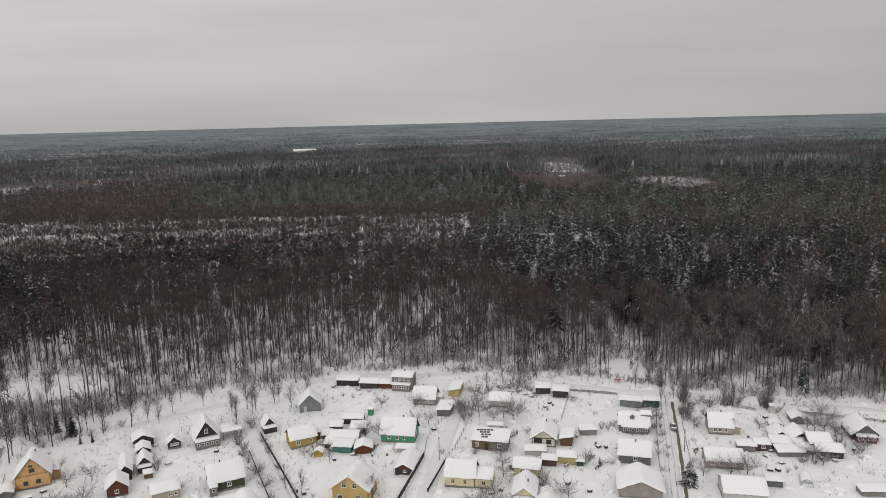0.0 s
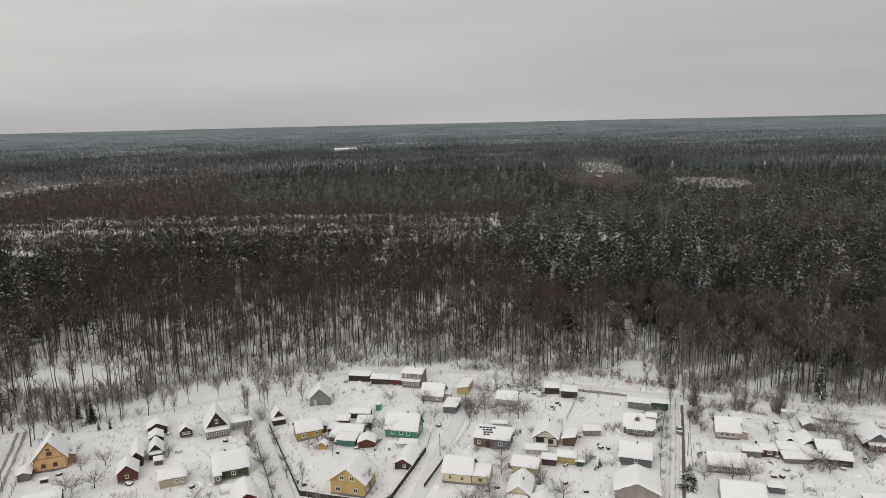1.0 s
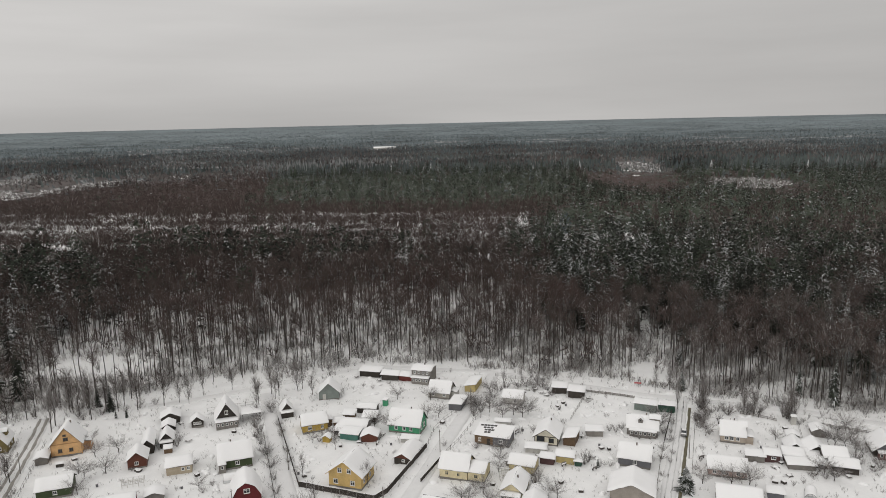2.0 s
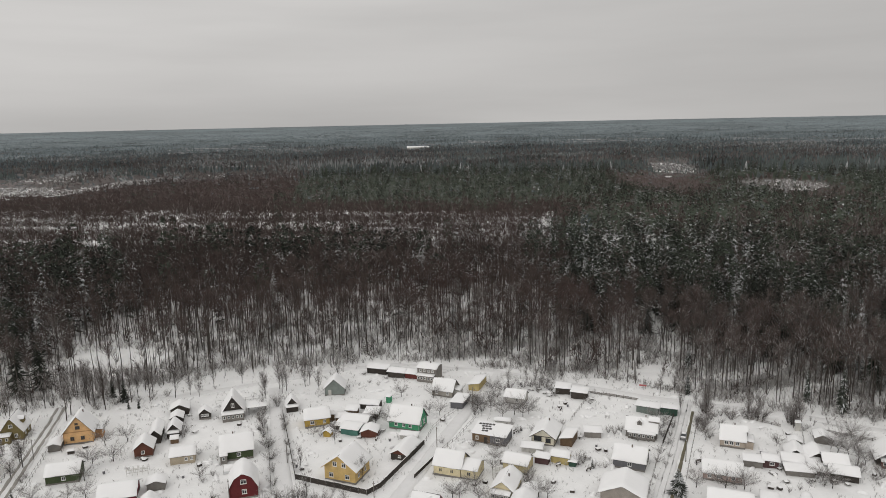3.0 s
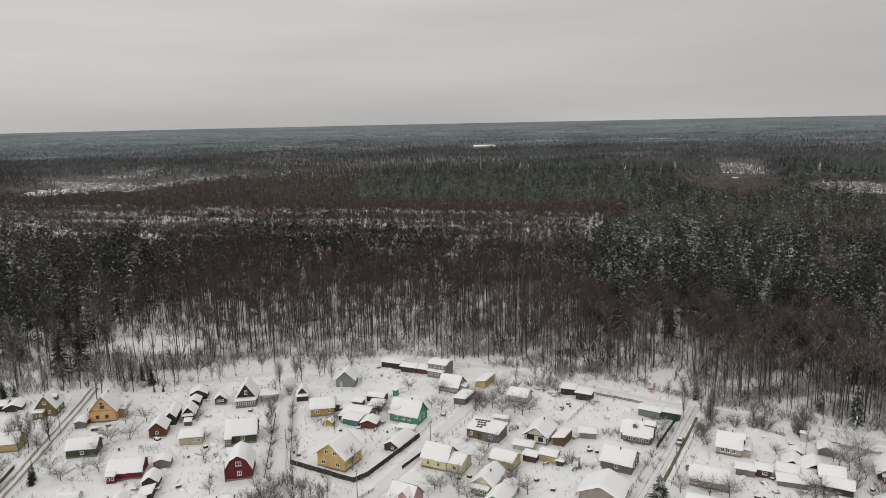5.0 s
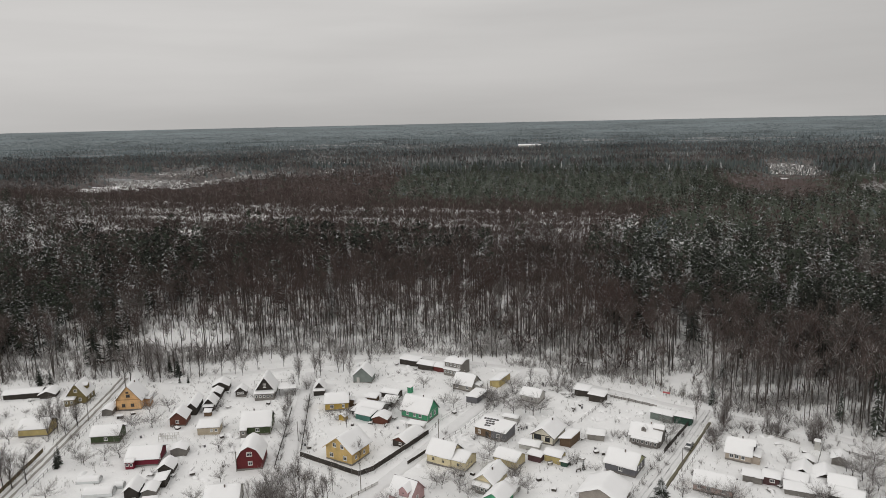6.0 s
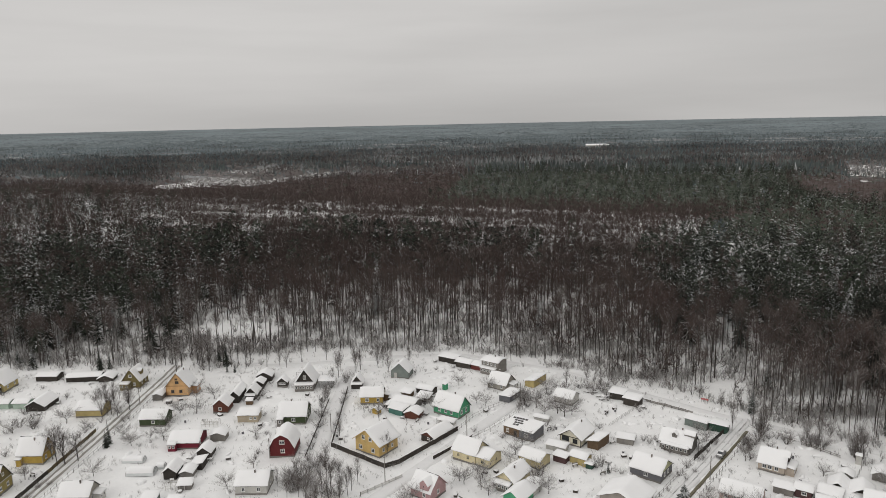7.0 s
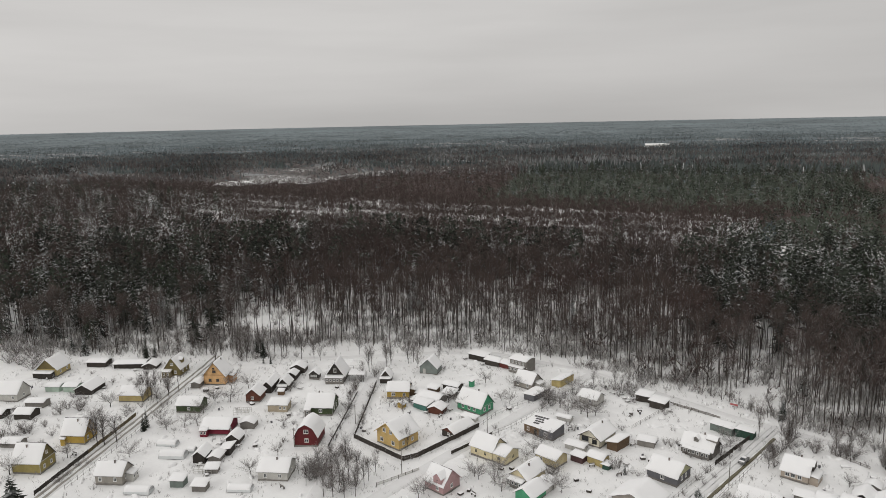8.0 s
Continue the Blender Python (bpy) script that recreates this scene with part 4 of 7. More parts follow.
def porch(root, w, d, side, u, pw, pd, h, wall, snow=0.25, drop=0.35, glazed=True):
    """A low porch or veranda against a wall, with its own lean-to roof and snow."""
    m = side_pose(side, w, d, u, 0)
    body = part("porch", box((-pw / 2, -pd, -0.4), (pw / 2, -0.01, h)), wall, root)
    body.matrix_basis = m
    bm = bmesh.new()
    q = [(-pw / 2 - 0.2, -pd - 0.25, h - 0.02), (pw / 2 + 0.2, -pd - 0.25, h - 0.02), (pw / 2 + 0.2, 0.0, h + drop), (-pw / 2 - 0.2, 0.0, h + drop)]
    lo, hi = [bm.verts.new(v) for v in q], [bm.verts.new((a, b, c + 0.1)) for a, b, c in q]
    bm.faces.new(lo), bm.faces.new(hi)
    for i in range(4):
        bm.faces.new((lo[i], lo[(i + 1) % 4], hi[(i + 1) % 4], hi[i]))
    part("porch_roof", bm, ROOFING, body)
    nx, ny = max(4, int(pw / 0.6)), max(3, int(pd / 0.5))
    V = []
    for j in range(ny + 1):
        for i in range(nx + 1):
            a, b = i / nx, j / ny
            rim = min(a, 1 - a) * pw
            z = h + 0.09 + drop * b + snow * (0.35 + 0.65 * min(1, (rim + 0.05) / 0.3)) * (0.5 + 0.5 * min(1, b * 4)) * (1 + 0.2 * noise.noise((a * 4 + u, b * 3, pw)))
            V.append((-pw / 2 - 0.25 + a * (pw + 0.5), -pd - 0.3 + b * (pd + 0.3), z))
    k = (nx + 1) * (ny + 1)
    F = [(j * (nx + 1) + i, j * (nx + 1) + i + 1, (j + 1) * (nx + 1) + i + 1, (j + 1) * (nx + 1) + i) for j in range(ny) for i in range(nx)]
    V += [(a, b, h + 0.085 + drop * (b + pd + 0.3) / (pd + 0.3)) for a, b, _ in V[:k]]
    F += [tuple(v + k for v in reversed(f)) for f in F]
    rim = list(range(nx + 1)) + [j * (nx + 1) + nx for j in range(1, ny + 1)] + [ny * (nx + 1) + i for i in range(nx - 1, -1, -1)] + [j * (nx + 1) for j in range(ny - 1, 0, -1)]
    F += [(b, a, a + k, b + k) for a, b in zip(rim, rim[1:] + rim[:1])]
    link_mesh("porch_snow", V, F, [ROOF_SNOW], body, "soft snow on the porch roof", smooth=True)
    if glazed:
        for i in range(max(1, int(pw / 1.1))):
            n = max(1, int(pw / 1.1))
            fm, pm, extra = window_meshes(0.75, 0.9, TRIM_WHITE, False)
            at = pose((i + 0.5) * pw / n - pw / 2, -pd, h * 0.42)
            link_data("window", fm, body, m=at)
            link_data("pane", pm, body, m=at)
    return body


def dormer(root, px, py, z, w=1.3, d=1.8, h=0.9, wall=None, rot=0):
    """A small gabled dormer standing on the roof."""
    bm = bmesh.new()
    ring = [(-w / 2, -0.6), (w / 2, -0.6), (w / 2, h * 0.55), (0, h * 1.25), (-w / 2, h * 0.55)]
    a, b = [bm.verts.new((c, -d / 2, q)) for c, q in ring], [bm.verts.new((c, d / 2, q)) for c, q in ring]
    bm.faces.new(a), bm.faces.new(b)
    for i in range(5):
        bm.faces.new((a[i], a[(i + 1) % 5], b[(i + 1) % 5], b[i]))
    ob = part("dormer", bm, wall or WOOD_GREY, root)
    ob.matrix_basis = pose(px, py, z, 0, 0, rot)
    V, F = snow_slab([(-w / 2 - 0.2, h * 0.42), (0, h * 1.27), (w / 2 + 0.2, h * 0.42)], -d / 2 - 0.15, d / 2, 0.2, px + py)
    bm = bmesh.new()
    vs = [bm.verts.new((c, s, q)) for s, c, q in V]
    for f in F:
        bm.faces.new([vs[i] for i in f])
    part("dormer_snow", bm, ROOF_SNOW, ob, smooth=True)
    fm, pm, extra = window_meshes(0.5, 0.5, TRIM_WHITE, False)
    fr = link_data("pane", pm, ob, m=pose(0, -d / 2 - 0.01, 0.0))
    return ob


ORANGE, OCHRE, MUSTARD, CREAM = paint("orange_ochre", (0.66, 0.41, 0.20)), paint("warm_yellow", (0.60, 0.425, 0.175)), paint("mustard_yellow", (0.42, 0.29, 0.065)), paint("pale_cream", (0.66, 0.58, 0.38))
RED, BURGUNDY, GREEN, MINT = paint("dark_red", (0.125, 0.020, 0.022)), paint("burgundy", (0.17, 0.018, 0.035)), paint("bright_green", (0.075, 0.31, 0.17)), paint("pale_mint", (0.42, 0.52, 0.44))
OLIVE, BOTTLE, BEIGE, PINK = paint("olive_brown", (0.165, 0.132, 0.055)), paint("bottle_green", (0.055, 0.075, 0.035)), paint("beige", (0.42, 0.36, 0.30)), paint("dusty_pink", (0.44, 0.285, 0.285))
BLUE_GREY, SLATE, TEAL, PALE = paint("blue_grey", (0.20, 0.228, 0.212)), paint("slate_grey", (0.14, 0.14, 0.15)), paint("teal", (0.075, 0.185, 0.155)), paint("pale_grey", (0.50, 0.49, 0.46))
GARAGE_GREEN, LEMON = paint("garage_green", (0.035, 0.075, 0.055)), paint("lemon_yellow", (0.46, 0.37, 0.165))

# --- plots west of the middle lane ---
h = building("log_house", "olive log house with a steep snowy roof and dormer", -139.0, 174.7, 25, 6.4, 7.6, 3.0, 7.4, "y", OLIVE, windows=(("front", -1.3, 1.1), ("front", 1.3, 1.1), ("front", 0, 4.3, 1.1, 1.0), ("right", -1.5, 1.1), ("right", 1.5, 1.1)))
porch(h, 6.4, 7.6, "front", -1.6, 3.2, 2.0, 2.3, OLIVE)
dormer(h, 1.7, 0.2, 5.0, 1.8, 2.2, 1.2, OLIVE, 90)
h = building("orange_house", "orange plank house with a steep snowy gable roof", -117.0, 175.8, 25, 8.0, 7.2, 3.9, 8.7, "y", ORANGE, over=0.55, chimney=(1.5, 0.8), trim=WOOD_BROWN, frame_mat=WOOD_BROWN, belt=paint("amber_brown", (0.42, 0.23, 0.10)),
             windows=(("front", -1.7, 1.2, 1.1, 1.1), ("front", 1.2, 1.2, 1.1, 1.1), ("front", 0.0, 4.6, 1.3, 1.0), ("front", -0.2, 6.0, 0.9, 0.6)))
porch(h, 8.0, 7.2, "right", 1.0, 3.6, 2.0, 2.5, paint("amber_brown", (0.42, 0.23, 0.10)))
building("green_cottage", "long bottle-green cottage under an even snow roof", -105.0, 153.2, 25, 8.2, 6.2, 2.6, 4.5, "x", BOTTLE, windows=(("front", 0.3, 0.9, 1.0, 1.0),), trim=WOOD_DARK)
building("grey_shed", "low grey plank shed under deep snow", -120.5, 169.1, 25, 3.2, 5.0, 1.8, 2.4, "y", WOOD_GREY, category="shed", base=0)
building("tool_box", "small dark storage box capped with snow", -113.6, 166.6, 25, 1.8, 1.0, 0.8, 0.95, "x", WOOD_DARK, roof="shed", category="shed", base=0, over=0.1, snow=0.2)
h = building("bath_house", "red-brown log bath house with a white-framed window", -91.8, 169.8, 25, 4.9, 6.0, 2.7, 4.8, "y", paint("red_brown", (0.12, 0.045, 0.03)), category="bath house", windows=(("front", -0.1, 1.0, 1.0, 1.0),), over=0.45)
building("dark_shed", "black plank shed with a snowy gable roof", -94.2, 180.0, 25, 3.0, 9.5, 2.7, 4.2, "y", WOOD_DARK, category="shed", base=0)
h = building("dark_hut", "small dark gabled hut laden with snow", -90.4, 183.3, 25, 3.8, 5.6, 1.9, 4.1, "y", WOOD_DARK, category="shed", base=0)
porch(h, 3.8, 5.6, "front", 0, 3.2, 1.2, 1.5, WOOD_DARK, glazed=False)
building("lean_to", "little brown lean-to shelter under snow", -86.8, 177.2, 25, 2.2, 1.6, 1.3, 1.7, "x", WOOD_BROWN, roof="shed", category="shed", base=0, over=0.2)
building("dark_shed", "narrow dark shed squeezed between other huts", -94.0, 191.0, 25, 3.6, 4.6, 2.1, 3.2, "y", WOOD_DARK, category="shed", base=0)
building("black_shed", "black gabled shed with a sagging snow roof", -97.0, 198.1, 25, 5.6, 5.0, 2.1, 3.6, "y", WOOD_DARK, category="shed", base=0)
h = building("garden_hut", "small dark garden hut with a glazed front", -86.7, 195.5, 25, 3.5, 3.5, 2.0, 3.5, "y", WOOD_DARK, category="hut", windows=(("front", -0.85, 0.9, 0.7, 0.8), ("front", 0.0, 0.9, 0.7, 0.8), ("front", 0.85, 0.9, 0.7, 0.8)))
h = building("beige_shed", "beige plank summer kitchen under a flat snow roof", -78.0, 167.0, 25, 6.6, 4.6, 2.4, 3.0, "x", paint("light_beige", (0.42, 0.36, 0.27)), roof="shed", category="shed", windows=(("front", 1.0, 0.9, 0.8, 0.9), ("front", 2.4, 0.9, 0.8, 0.9)), base=0)
h = building("burgundy_house", "burgundy house with a broad snow-covered roof", -83.8, 146.1, 25, 8.6, 8.0, 2.2, 4.0, "x", BURGUNDY, windows=(("front", -3.0, 0.8, 1.0, 1.1), ("right", -2.0, 0.8)), over=0.5)
porch(h, 8.6, 8.0, "front", -3.0, 2.2, 1.6, 2.0, BURGUNDY)
h = building("a_frame_house", "grey house with a steep dark gable and glazed veranda", -78.4, 198.9, 25, 6.6, 8.0, 2.8, 7.6, "y", WOOD_GREY, gable=WOOD_DARK, windows=(("front", 0, 3.9, 1.0, 1.4),), over=0.5)
porch(h, 6.6, 8.0, "front", 0, 6.6, 2.0, 2.3, WOOD_GREY)
h = building("dark_green_house", "dark green house with white windows under snow", -64.5, 173.2, 25, 8.8, 8.6, 2.8, 5.9, "x", BOTTLE, belt=PALE, windows=(("front", 0.5, 1.0, 1.1, 1.1), ("right", -1.5, 1.0), ("right", 1.2, 1.0)), trim=TRIM_WHITE, chimney=(-1.0, 0.6))
porch(h, 8.8, 8.6, "front", -3.6, 1.8, 1.4, 2.2, WOOD_GREY)
h = building("red_house", "dark red barn-like house with a gambrel roof", -53.2, 153.8, 25, 7.0, 8.4, 2.9, 6.9, "y", RED, roof="gambrel", windows=(("front", 0.2, 1.3, 1.2, 1.2), ("front", 0.1, 4.0, 1.5, 1.2)), over=0.3)
h = building("lane_shed", "dark shed with a small gable beside the lane", -61.1, 206.2, 25, 3.8, 4.6, 1.9, 4.4, "y", WOOD_DARK, category="shed", base=0, gable=WOOD_DARK)
porch(h, 3.8, 4.6, "front", 0, 3.8, 1.4, 1.6, WOOD_DARK, glazed=False)
h = building("mustard_house", "mustard-yellow cottage with white windows", -48.7, 196.1, 25, 7.6, 6.4, 2.7, 4.9, "x", MUSTARD, windows=(("front", -1.6, 0.9, 1.3, 1.2), ("front", 2.2, 0.9, 0.9, 1.1)), trim=WOOD_DARK)
porch(h, 7.6, 6.4, "right", 0.6, 3.0, 1.8, 2.2, WOOD_BROWN)
building("blue_grey_shed", "blue-grey plank barn with a gable to the plot", -50.8, 221.2, 12, 6.8, 6.2, 2.8, 5.9, "y", BLUE_GREY, category="barn", doors=(("front", -1.6, PALE),), over=0.45)
h = building("white_house", "pale grey house under a wide snow roof", -47.4, 133.4, 25, 8.2, 7.6, 2.7, 4.8, "x", PALE, windows=(("front", -2.0, 0.9, 0.9, 1.1), ("front", 2.0, 0.9, 0.9, 1.1), ("right", 0, 0.9)), chimney=(0.5, -0.8))
building("grey_barn", "grey plank shed with a snow roof", -77.1, 152.2, 25, 4.4, 4.0, 2.0, 2.8, "y", WOOD_GREY, category="shed", base=0)
building("dark_hut", "dark gabled hut beside the burgundy house", -73.2, 142.6, 25, 4.0, 4.8, 1.8, 3.3, "y", WOOD_DARK, category="shed", base=0)
building("well_shed", "black steep-roofed shed among garden paths", -73.0, 129.9, 25, 3.4, 5.6, 2.2, 3.6, "y", WOOD_DARK, category="shed", base=0)
building("snowy_shed", "grey shed buried in snow", -69.0, 131.5, 25, 3.2, 4.2, 1.6, 2.2, "y", WOOD_GREY, category="shed", base=0)
building("plank_shed", "open plank shed with a tilted snow roof", -59.8, 117.7, 25, 3.6, 3.0, 1.7, 2.2, "x", WOOD_GREY, roof="shed", category="shed", base=0)
building("green_shed", "grey-green plank shed in a garden", -66.8, 116.4, 25, 3.6, 3.0, 2.1, 2.5, "x", paint("grey_green", (0.17, 0.205, 0.185)), roof="shed", category="shed", base=0)
h = building("yellow_house", "yellow house with an olive gable and snow roof", -183.6, 152.2, 25, 8.2, 8.4, 3.0, 6.8, "y", LEMON, gable=OLIVE, over=0.5, windows=(("right", -2, 1.0), ("right", 2, 1.0)))
porch(h, 8.2, 8.4, "front", -0.6, 7.4, 2.4, 1.9, WOOD_DARK, glazed=False)
building("flat_shed", "long dark shed with a level snow roof", -175.5, 166.3, 25, 8.0, 5.0, 1.9, 2.6, "x", WOOD_DARK, category="shed", base=0)
building("low_shed", "long low row of dark sheds under snow", -161.7, 171.2, 30, 12.5, 4.6, 1.9, 2.7, "x", WOOD_DARK, category="shed", base=0)
building("mint_shed", "pale mint shed under a snow roof", -165.0, 141.6, 25, 5.4, 4.0, 2.0, 2.6, "x", MINT, category="shed", base=0)
building("mint_shed", "mint-green annex with a deep snow roof", -158.6, 144.3, 25, 5.0, 4.0, 2.2, 2.9, "x", MINT, category="shed", base=0)
building("dark_barn", "dark barn with a long drooping snow roof", -153.0, 147.4, 25, 6.4, 9.0, 1.8, 3.6, "y", WOOD_DARK, category="barn", base=0)
building("yellow_cottage", "lemon-yellow cottage under an even snow roof", -130.7, 150.2, 25, 8.8, 6.6, 2.6, 4.6, "x", LEMON, trim=WOOD_BROWN)
h = building("grey_house", "pale grey house with a steep snow roof", -171.4, 129.7, 25, 8.4, 7.0, 3.0, 6.4, "x", PALE, windows=(("front", 2.6, 1.0), ("right", 0, 1.0)))
building("garden_shed", "grey garden shed with a shallow roof", -156.0, 129.8, 25, 6.6, 4.0, 2.0, 2.6, "x", WOOD_GREY, category="shed", base=0)
building("dark_shed", "low dark shed under thick snow", -150.2, 122.8, 25, 5.8, 5.0, 1.9, 3.0, "x", WOOD_DARK, category="shed", base=0)
h = building("ochre_house", "ochre house with a high gable beside the lane", -117.4, 120.6, 25, 7.2, 6.6, 3.1, 7.2, "x", MUSTARD, gable=paint("brown_yellow", (0.27, 0.19, 0.075)), belt=BEIGE, windows=(("right", -1.5, 1.0), ("right", 1.5, 1.0), ("right", 0, 4.2, 0.9, 0.9)), chimney=(0.6, -0.9))
porch(h, 7.2, 6.6, "front", -3.0, 1.4, 0.8, 1.8, MUSTARD, glazed=False)
h = building("ochre_house", "weathered yellow-olive house with a steep snow roof", -111.6, 103.2, 25, 8.2, 6.8, 3.4, 7.8, "x", paint("olive_yellow", (0.32, 0.265, 0.10)), gable=OLIVE, belt=PALE, chimney=(-0.8, -1.0), windows=(("right", -1.5, 1.0), ("right", 1.5, 1.0), ("right", 0, 4.6, 0.9, 0.9)))
h = building("grey_house", "grey plank house with a small annex", -85.0, 109.9, 25, 7.6, 5.6, 2.9, 5.6, "x", paint("warm_grey", (0.33, 0.31, 0.275)), windows=(("front", -2.4, 1.0), ("front", 1.8, 1.0), ("right", -0.8, 1.0)), chimney=(1.0, -0.6))
porch(h, 7.6, 5.6, "right", 0.6, 2.8, 2.0, 2.1, PALE)
building("snowy_shed", "low shed almost buried in snow", -132.2, 108.6, 25, 6.0, 4.0, 1.5, 2.2, "x", WOOD_GREY, category="shed", base=0)
building("lane_house", "house with a broad snow roof by the lane", -73.5, 92.0, 25, 7.0, 6.0, 2.6, 4.6, "x", WOOD_BROWN)

# --- a long hall far out in the woods ---
hall = building("farm_hall", "long pale hall under a snow roof far out in the woods", -457.0, 2300.0, 12, 74.0, 16.0, 6.0, 9.5, "x", PALE, category="hall", base=0)
hall.location.z = float(rise(-457.0, 2300.0))

# --- the corner plot and the row between the lanes ---
h = building("yellow_house", "large two-storey yellow house with white windows", -28.8, 165.4, -11, 9.2, 8.2, 4.1, 7.6, "y", OCHRE, over=0.7, snow=0.26, trim=OCHRE, windows=(("front", -2.6, 1.0, 1.3, 1.3), ("front", 2.2, 1.0, 1.3, 1.3), ("front", -1.4, 4.2, 1.2, 1.3), ("front", 1.3, 4.2, 1.2, 1.3), ("right", -2.2, 1.2), ("right", 1.6, 1.2)))
h = building("green_house", "bright green house with white windows and steep snow roof", -19.2, 197.6, -11, 9.8, 6.6, 2.9, 6.6, "x", GREEN, over=0.5, trim=paint("pale_green", (0.30, 0.42, 0.34)), belt=paint("pale_green", (0.30, 0.42, 0.34)), chimney=(1.2, 0.5), windows=(("front", -2.6, 1.0, 1.0, 1.1), ("front", 0.0, 1.0, 1.0, 1.1), ("front", 2.2, 1.0, 1.0, 1.1), ("right", -1.3, 1.0, 1.1, 1.3), ("right", 1.2, 1.0, 1.1, 1.3)))
building("garden_shed", "broad low shed buried in snow", -35.7, 197.0, -4, 8.4, 6.0, 1.7, 2.8, "x", WOOD_GREY, category="shed", base=0)
building("garden_shed", "dark low shed under a wide snow roof", -34.6, 209.8, -4, 6.2, 4.0, 1.9, 2.6, "x", WOOD_DARK, category="shed", base=0)
building("teal_shed", "teal plank shed with a tilted snow roof", -35.4, 190.8, -8, 5.6, 3.8, 1.8, 2.3, "x", TEAL, roof="shed", category="shed", base=0)
building("red_hut", "dark red gabled hut under snow", -29.4, 190.2, 5, 4.8, 4.6, 1.7, 2.7, "y", paint("red_brown", (0.12, 0.045, 0.03)), category="hut", base=0)
building("wood_store", "small open wood store under snow", -39.4, 204.4, 0, 3.6, 2.8, 1.6, 2.1, "x", WOOD_BROWN, roof="shed", category="shed", base=0)
building("yellow_hut", "tiny mustard-yellow garden hut", -42.0, 187.6, -5, 2.2, 2.0, 1.5, 2.2, "y", MUSTARD, category="hut", base=0, snow=0.2)
building("outhouse", "bright green outhouse with a snow cap", -29.8, 215.1, -11, 1.5, 1.5, 2.0, 2.3, "x", GREEN, roof="shed", category="outhouse", base=0, over=0.15, snow=0.2)
h = building("lane_garage", "long dark shed with a red-brown front beside the fence", -16.0, 179.9, -11, 4.8, 9.6, 1.7, 3.1, "y", WOOD_DARK, category="shed", base=0, gable=paint("red_brown", (0.12, 0.045, 0.03)), windows=(("front", 0.3, 0.7, 0.9, 0.7),))
building("cold_frame", "low white cold frame covered with snow", -17.0, 189.4, -5, 5.2, 2.2, 1.1, 1.3, "x", PALE, roof="shed", category="cold frame", base=0)
building("flat_shed", "dark open shed with a level snow roof by the woods", -40.7, 242.3, -8, 7.8, 4.0, 2.2, 2.7, "x", WOOD_DARK, category="shed", base=0, roof="shed")
building("plank_shed", "weathered dark shed with a rumpled snow roof", -32.5, 239.6, -8, 6.4, 4.2, 2.1, 3.0, "x", WOOD_DARK, category="shed", base=0)
building("red_shed", "dark red shed under a snow roof", -26.6, 239.0, -11, 4.9, 4.0, 2.0, 2.8, "x", paint("barn_red", (0.13, 0.035, 0.03)), category="shed", base=0)
h = building("balcony_house", "two-storey grey house with a balcony under snow", -20.2, 238.9, -11, 7.2, 6.4, 4.7, 5.4, "x", WOOD_GREY, windows=(("front", -2.4, 3.3, 0.8, 0.9), ("front", -0.8, 3.3, 0.8, 0.9), ("front", 0.8, 3.3, 0.8, 0.9), ("front", 2.4, 3.3, 0.8, 0.9)), chimney=(0.3, 0.4))
porch(h, 7.2, 6.4, "front", 0, 6.4, 1.6, 2.2, WOOD_GREY)
h = building("grey_house", "grey cottage with a steep white roof", -12.0, 225.0, -11, 7.4, 6.6, 2.3, 5.4, "x", paint("warm_grey", (0.33, 0.31, 0.275)), windows=(("front", -2, 0.8), ("front", 2, 0.8), ("right", 0, 0.9)), chimney=(-1.0, 0.6))
porch(h, 7.4, 6.6, "right", 0.4, 3.4, 2.0, 2.0, PALE)
building("yellow_shed", "lemon-yellow shed with a tilted snow roof", -1.6, 232.6, -11, 3.8, 9.0, 2.2, 2.9, "y", LEMON, roof="shed", category="shed", base=0)
building("grey_container", "grey flat-roofed storage shed under snow", -5.4, 216.0, -11, 4.2, 7.6, 2.1, 2.3, "y", SLATE, roof="shed", category="shed", base=0)

# --- plots between the east lane and the car lane ---
building("cream_house", "cream house with a steep gable and snow roof", -1.3, 171.4, -11, 7.6, 6.8, 3.0, 5.9, "x", CREAM, over=0.4, windows=(("front", -1.8, 1.0), ("front", 1.4, 1.0)), frame_mat=CREAM, trim=WOOD_DARK)
building("cream_annex", "low cream annex of the house under snow", 4.75, 170.2, -11, 4.4, 6.4, 2.8, 4.2, "x", CREAM, category="annex", over=0.3, windows=(("front", 0, 1.0, 1.1, 1.1), ("right", 0.5, 1.0)), frame_mat=CREAM)
building("grey_house", "snow-laden grey cottage among bare fruit trees", 13.0, 221.2, -11, 6.6, 5.6, 2.3, 4.0, "x", PALE, windows=(("front", 1.0, 0.8),))
building("dark_shed", "dark shed with a level snow roof by the back road", 28.6, 230.8, -6, 4.8, 4.0, 2.2, 2.6, "x", WOOD_DARK, roof="shed", category="shed", base=0)
building("dark_shed", "black shed beside the back road", 34.2, 227.4, -11, 5.2, 4.0, 2.3, 2.7, "x", WOOD_DARK, roof="shed", category="shed", base=0)
h = building("half_clad_house", "brown and slate house with part of its roof bare", 7.9, 191.3, -13, 10.2, 6.6, 2.9, 3.7, "x", SLATE, roof="shed", snow=0.14, windows=(("front", -3.6, 1.0), ("front", 2.8, 1.0, 1.2, 1.1)))
part("brown_cladding", box((-5.12, -3.335, 0.36), (0.4, -3.303, 2.78)), WOOD_BROWN, h, "brown board cladding on half the front")
add_door(h, 10.2, 6.66, "front", -0.9, WOOD_DARK)
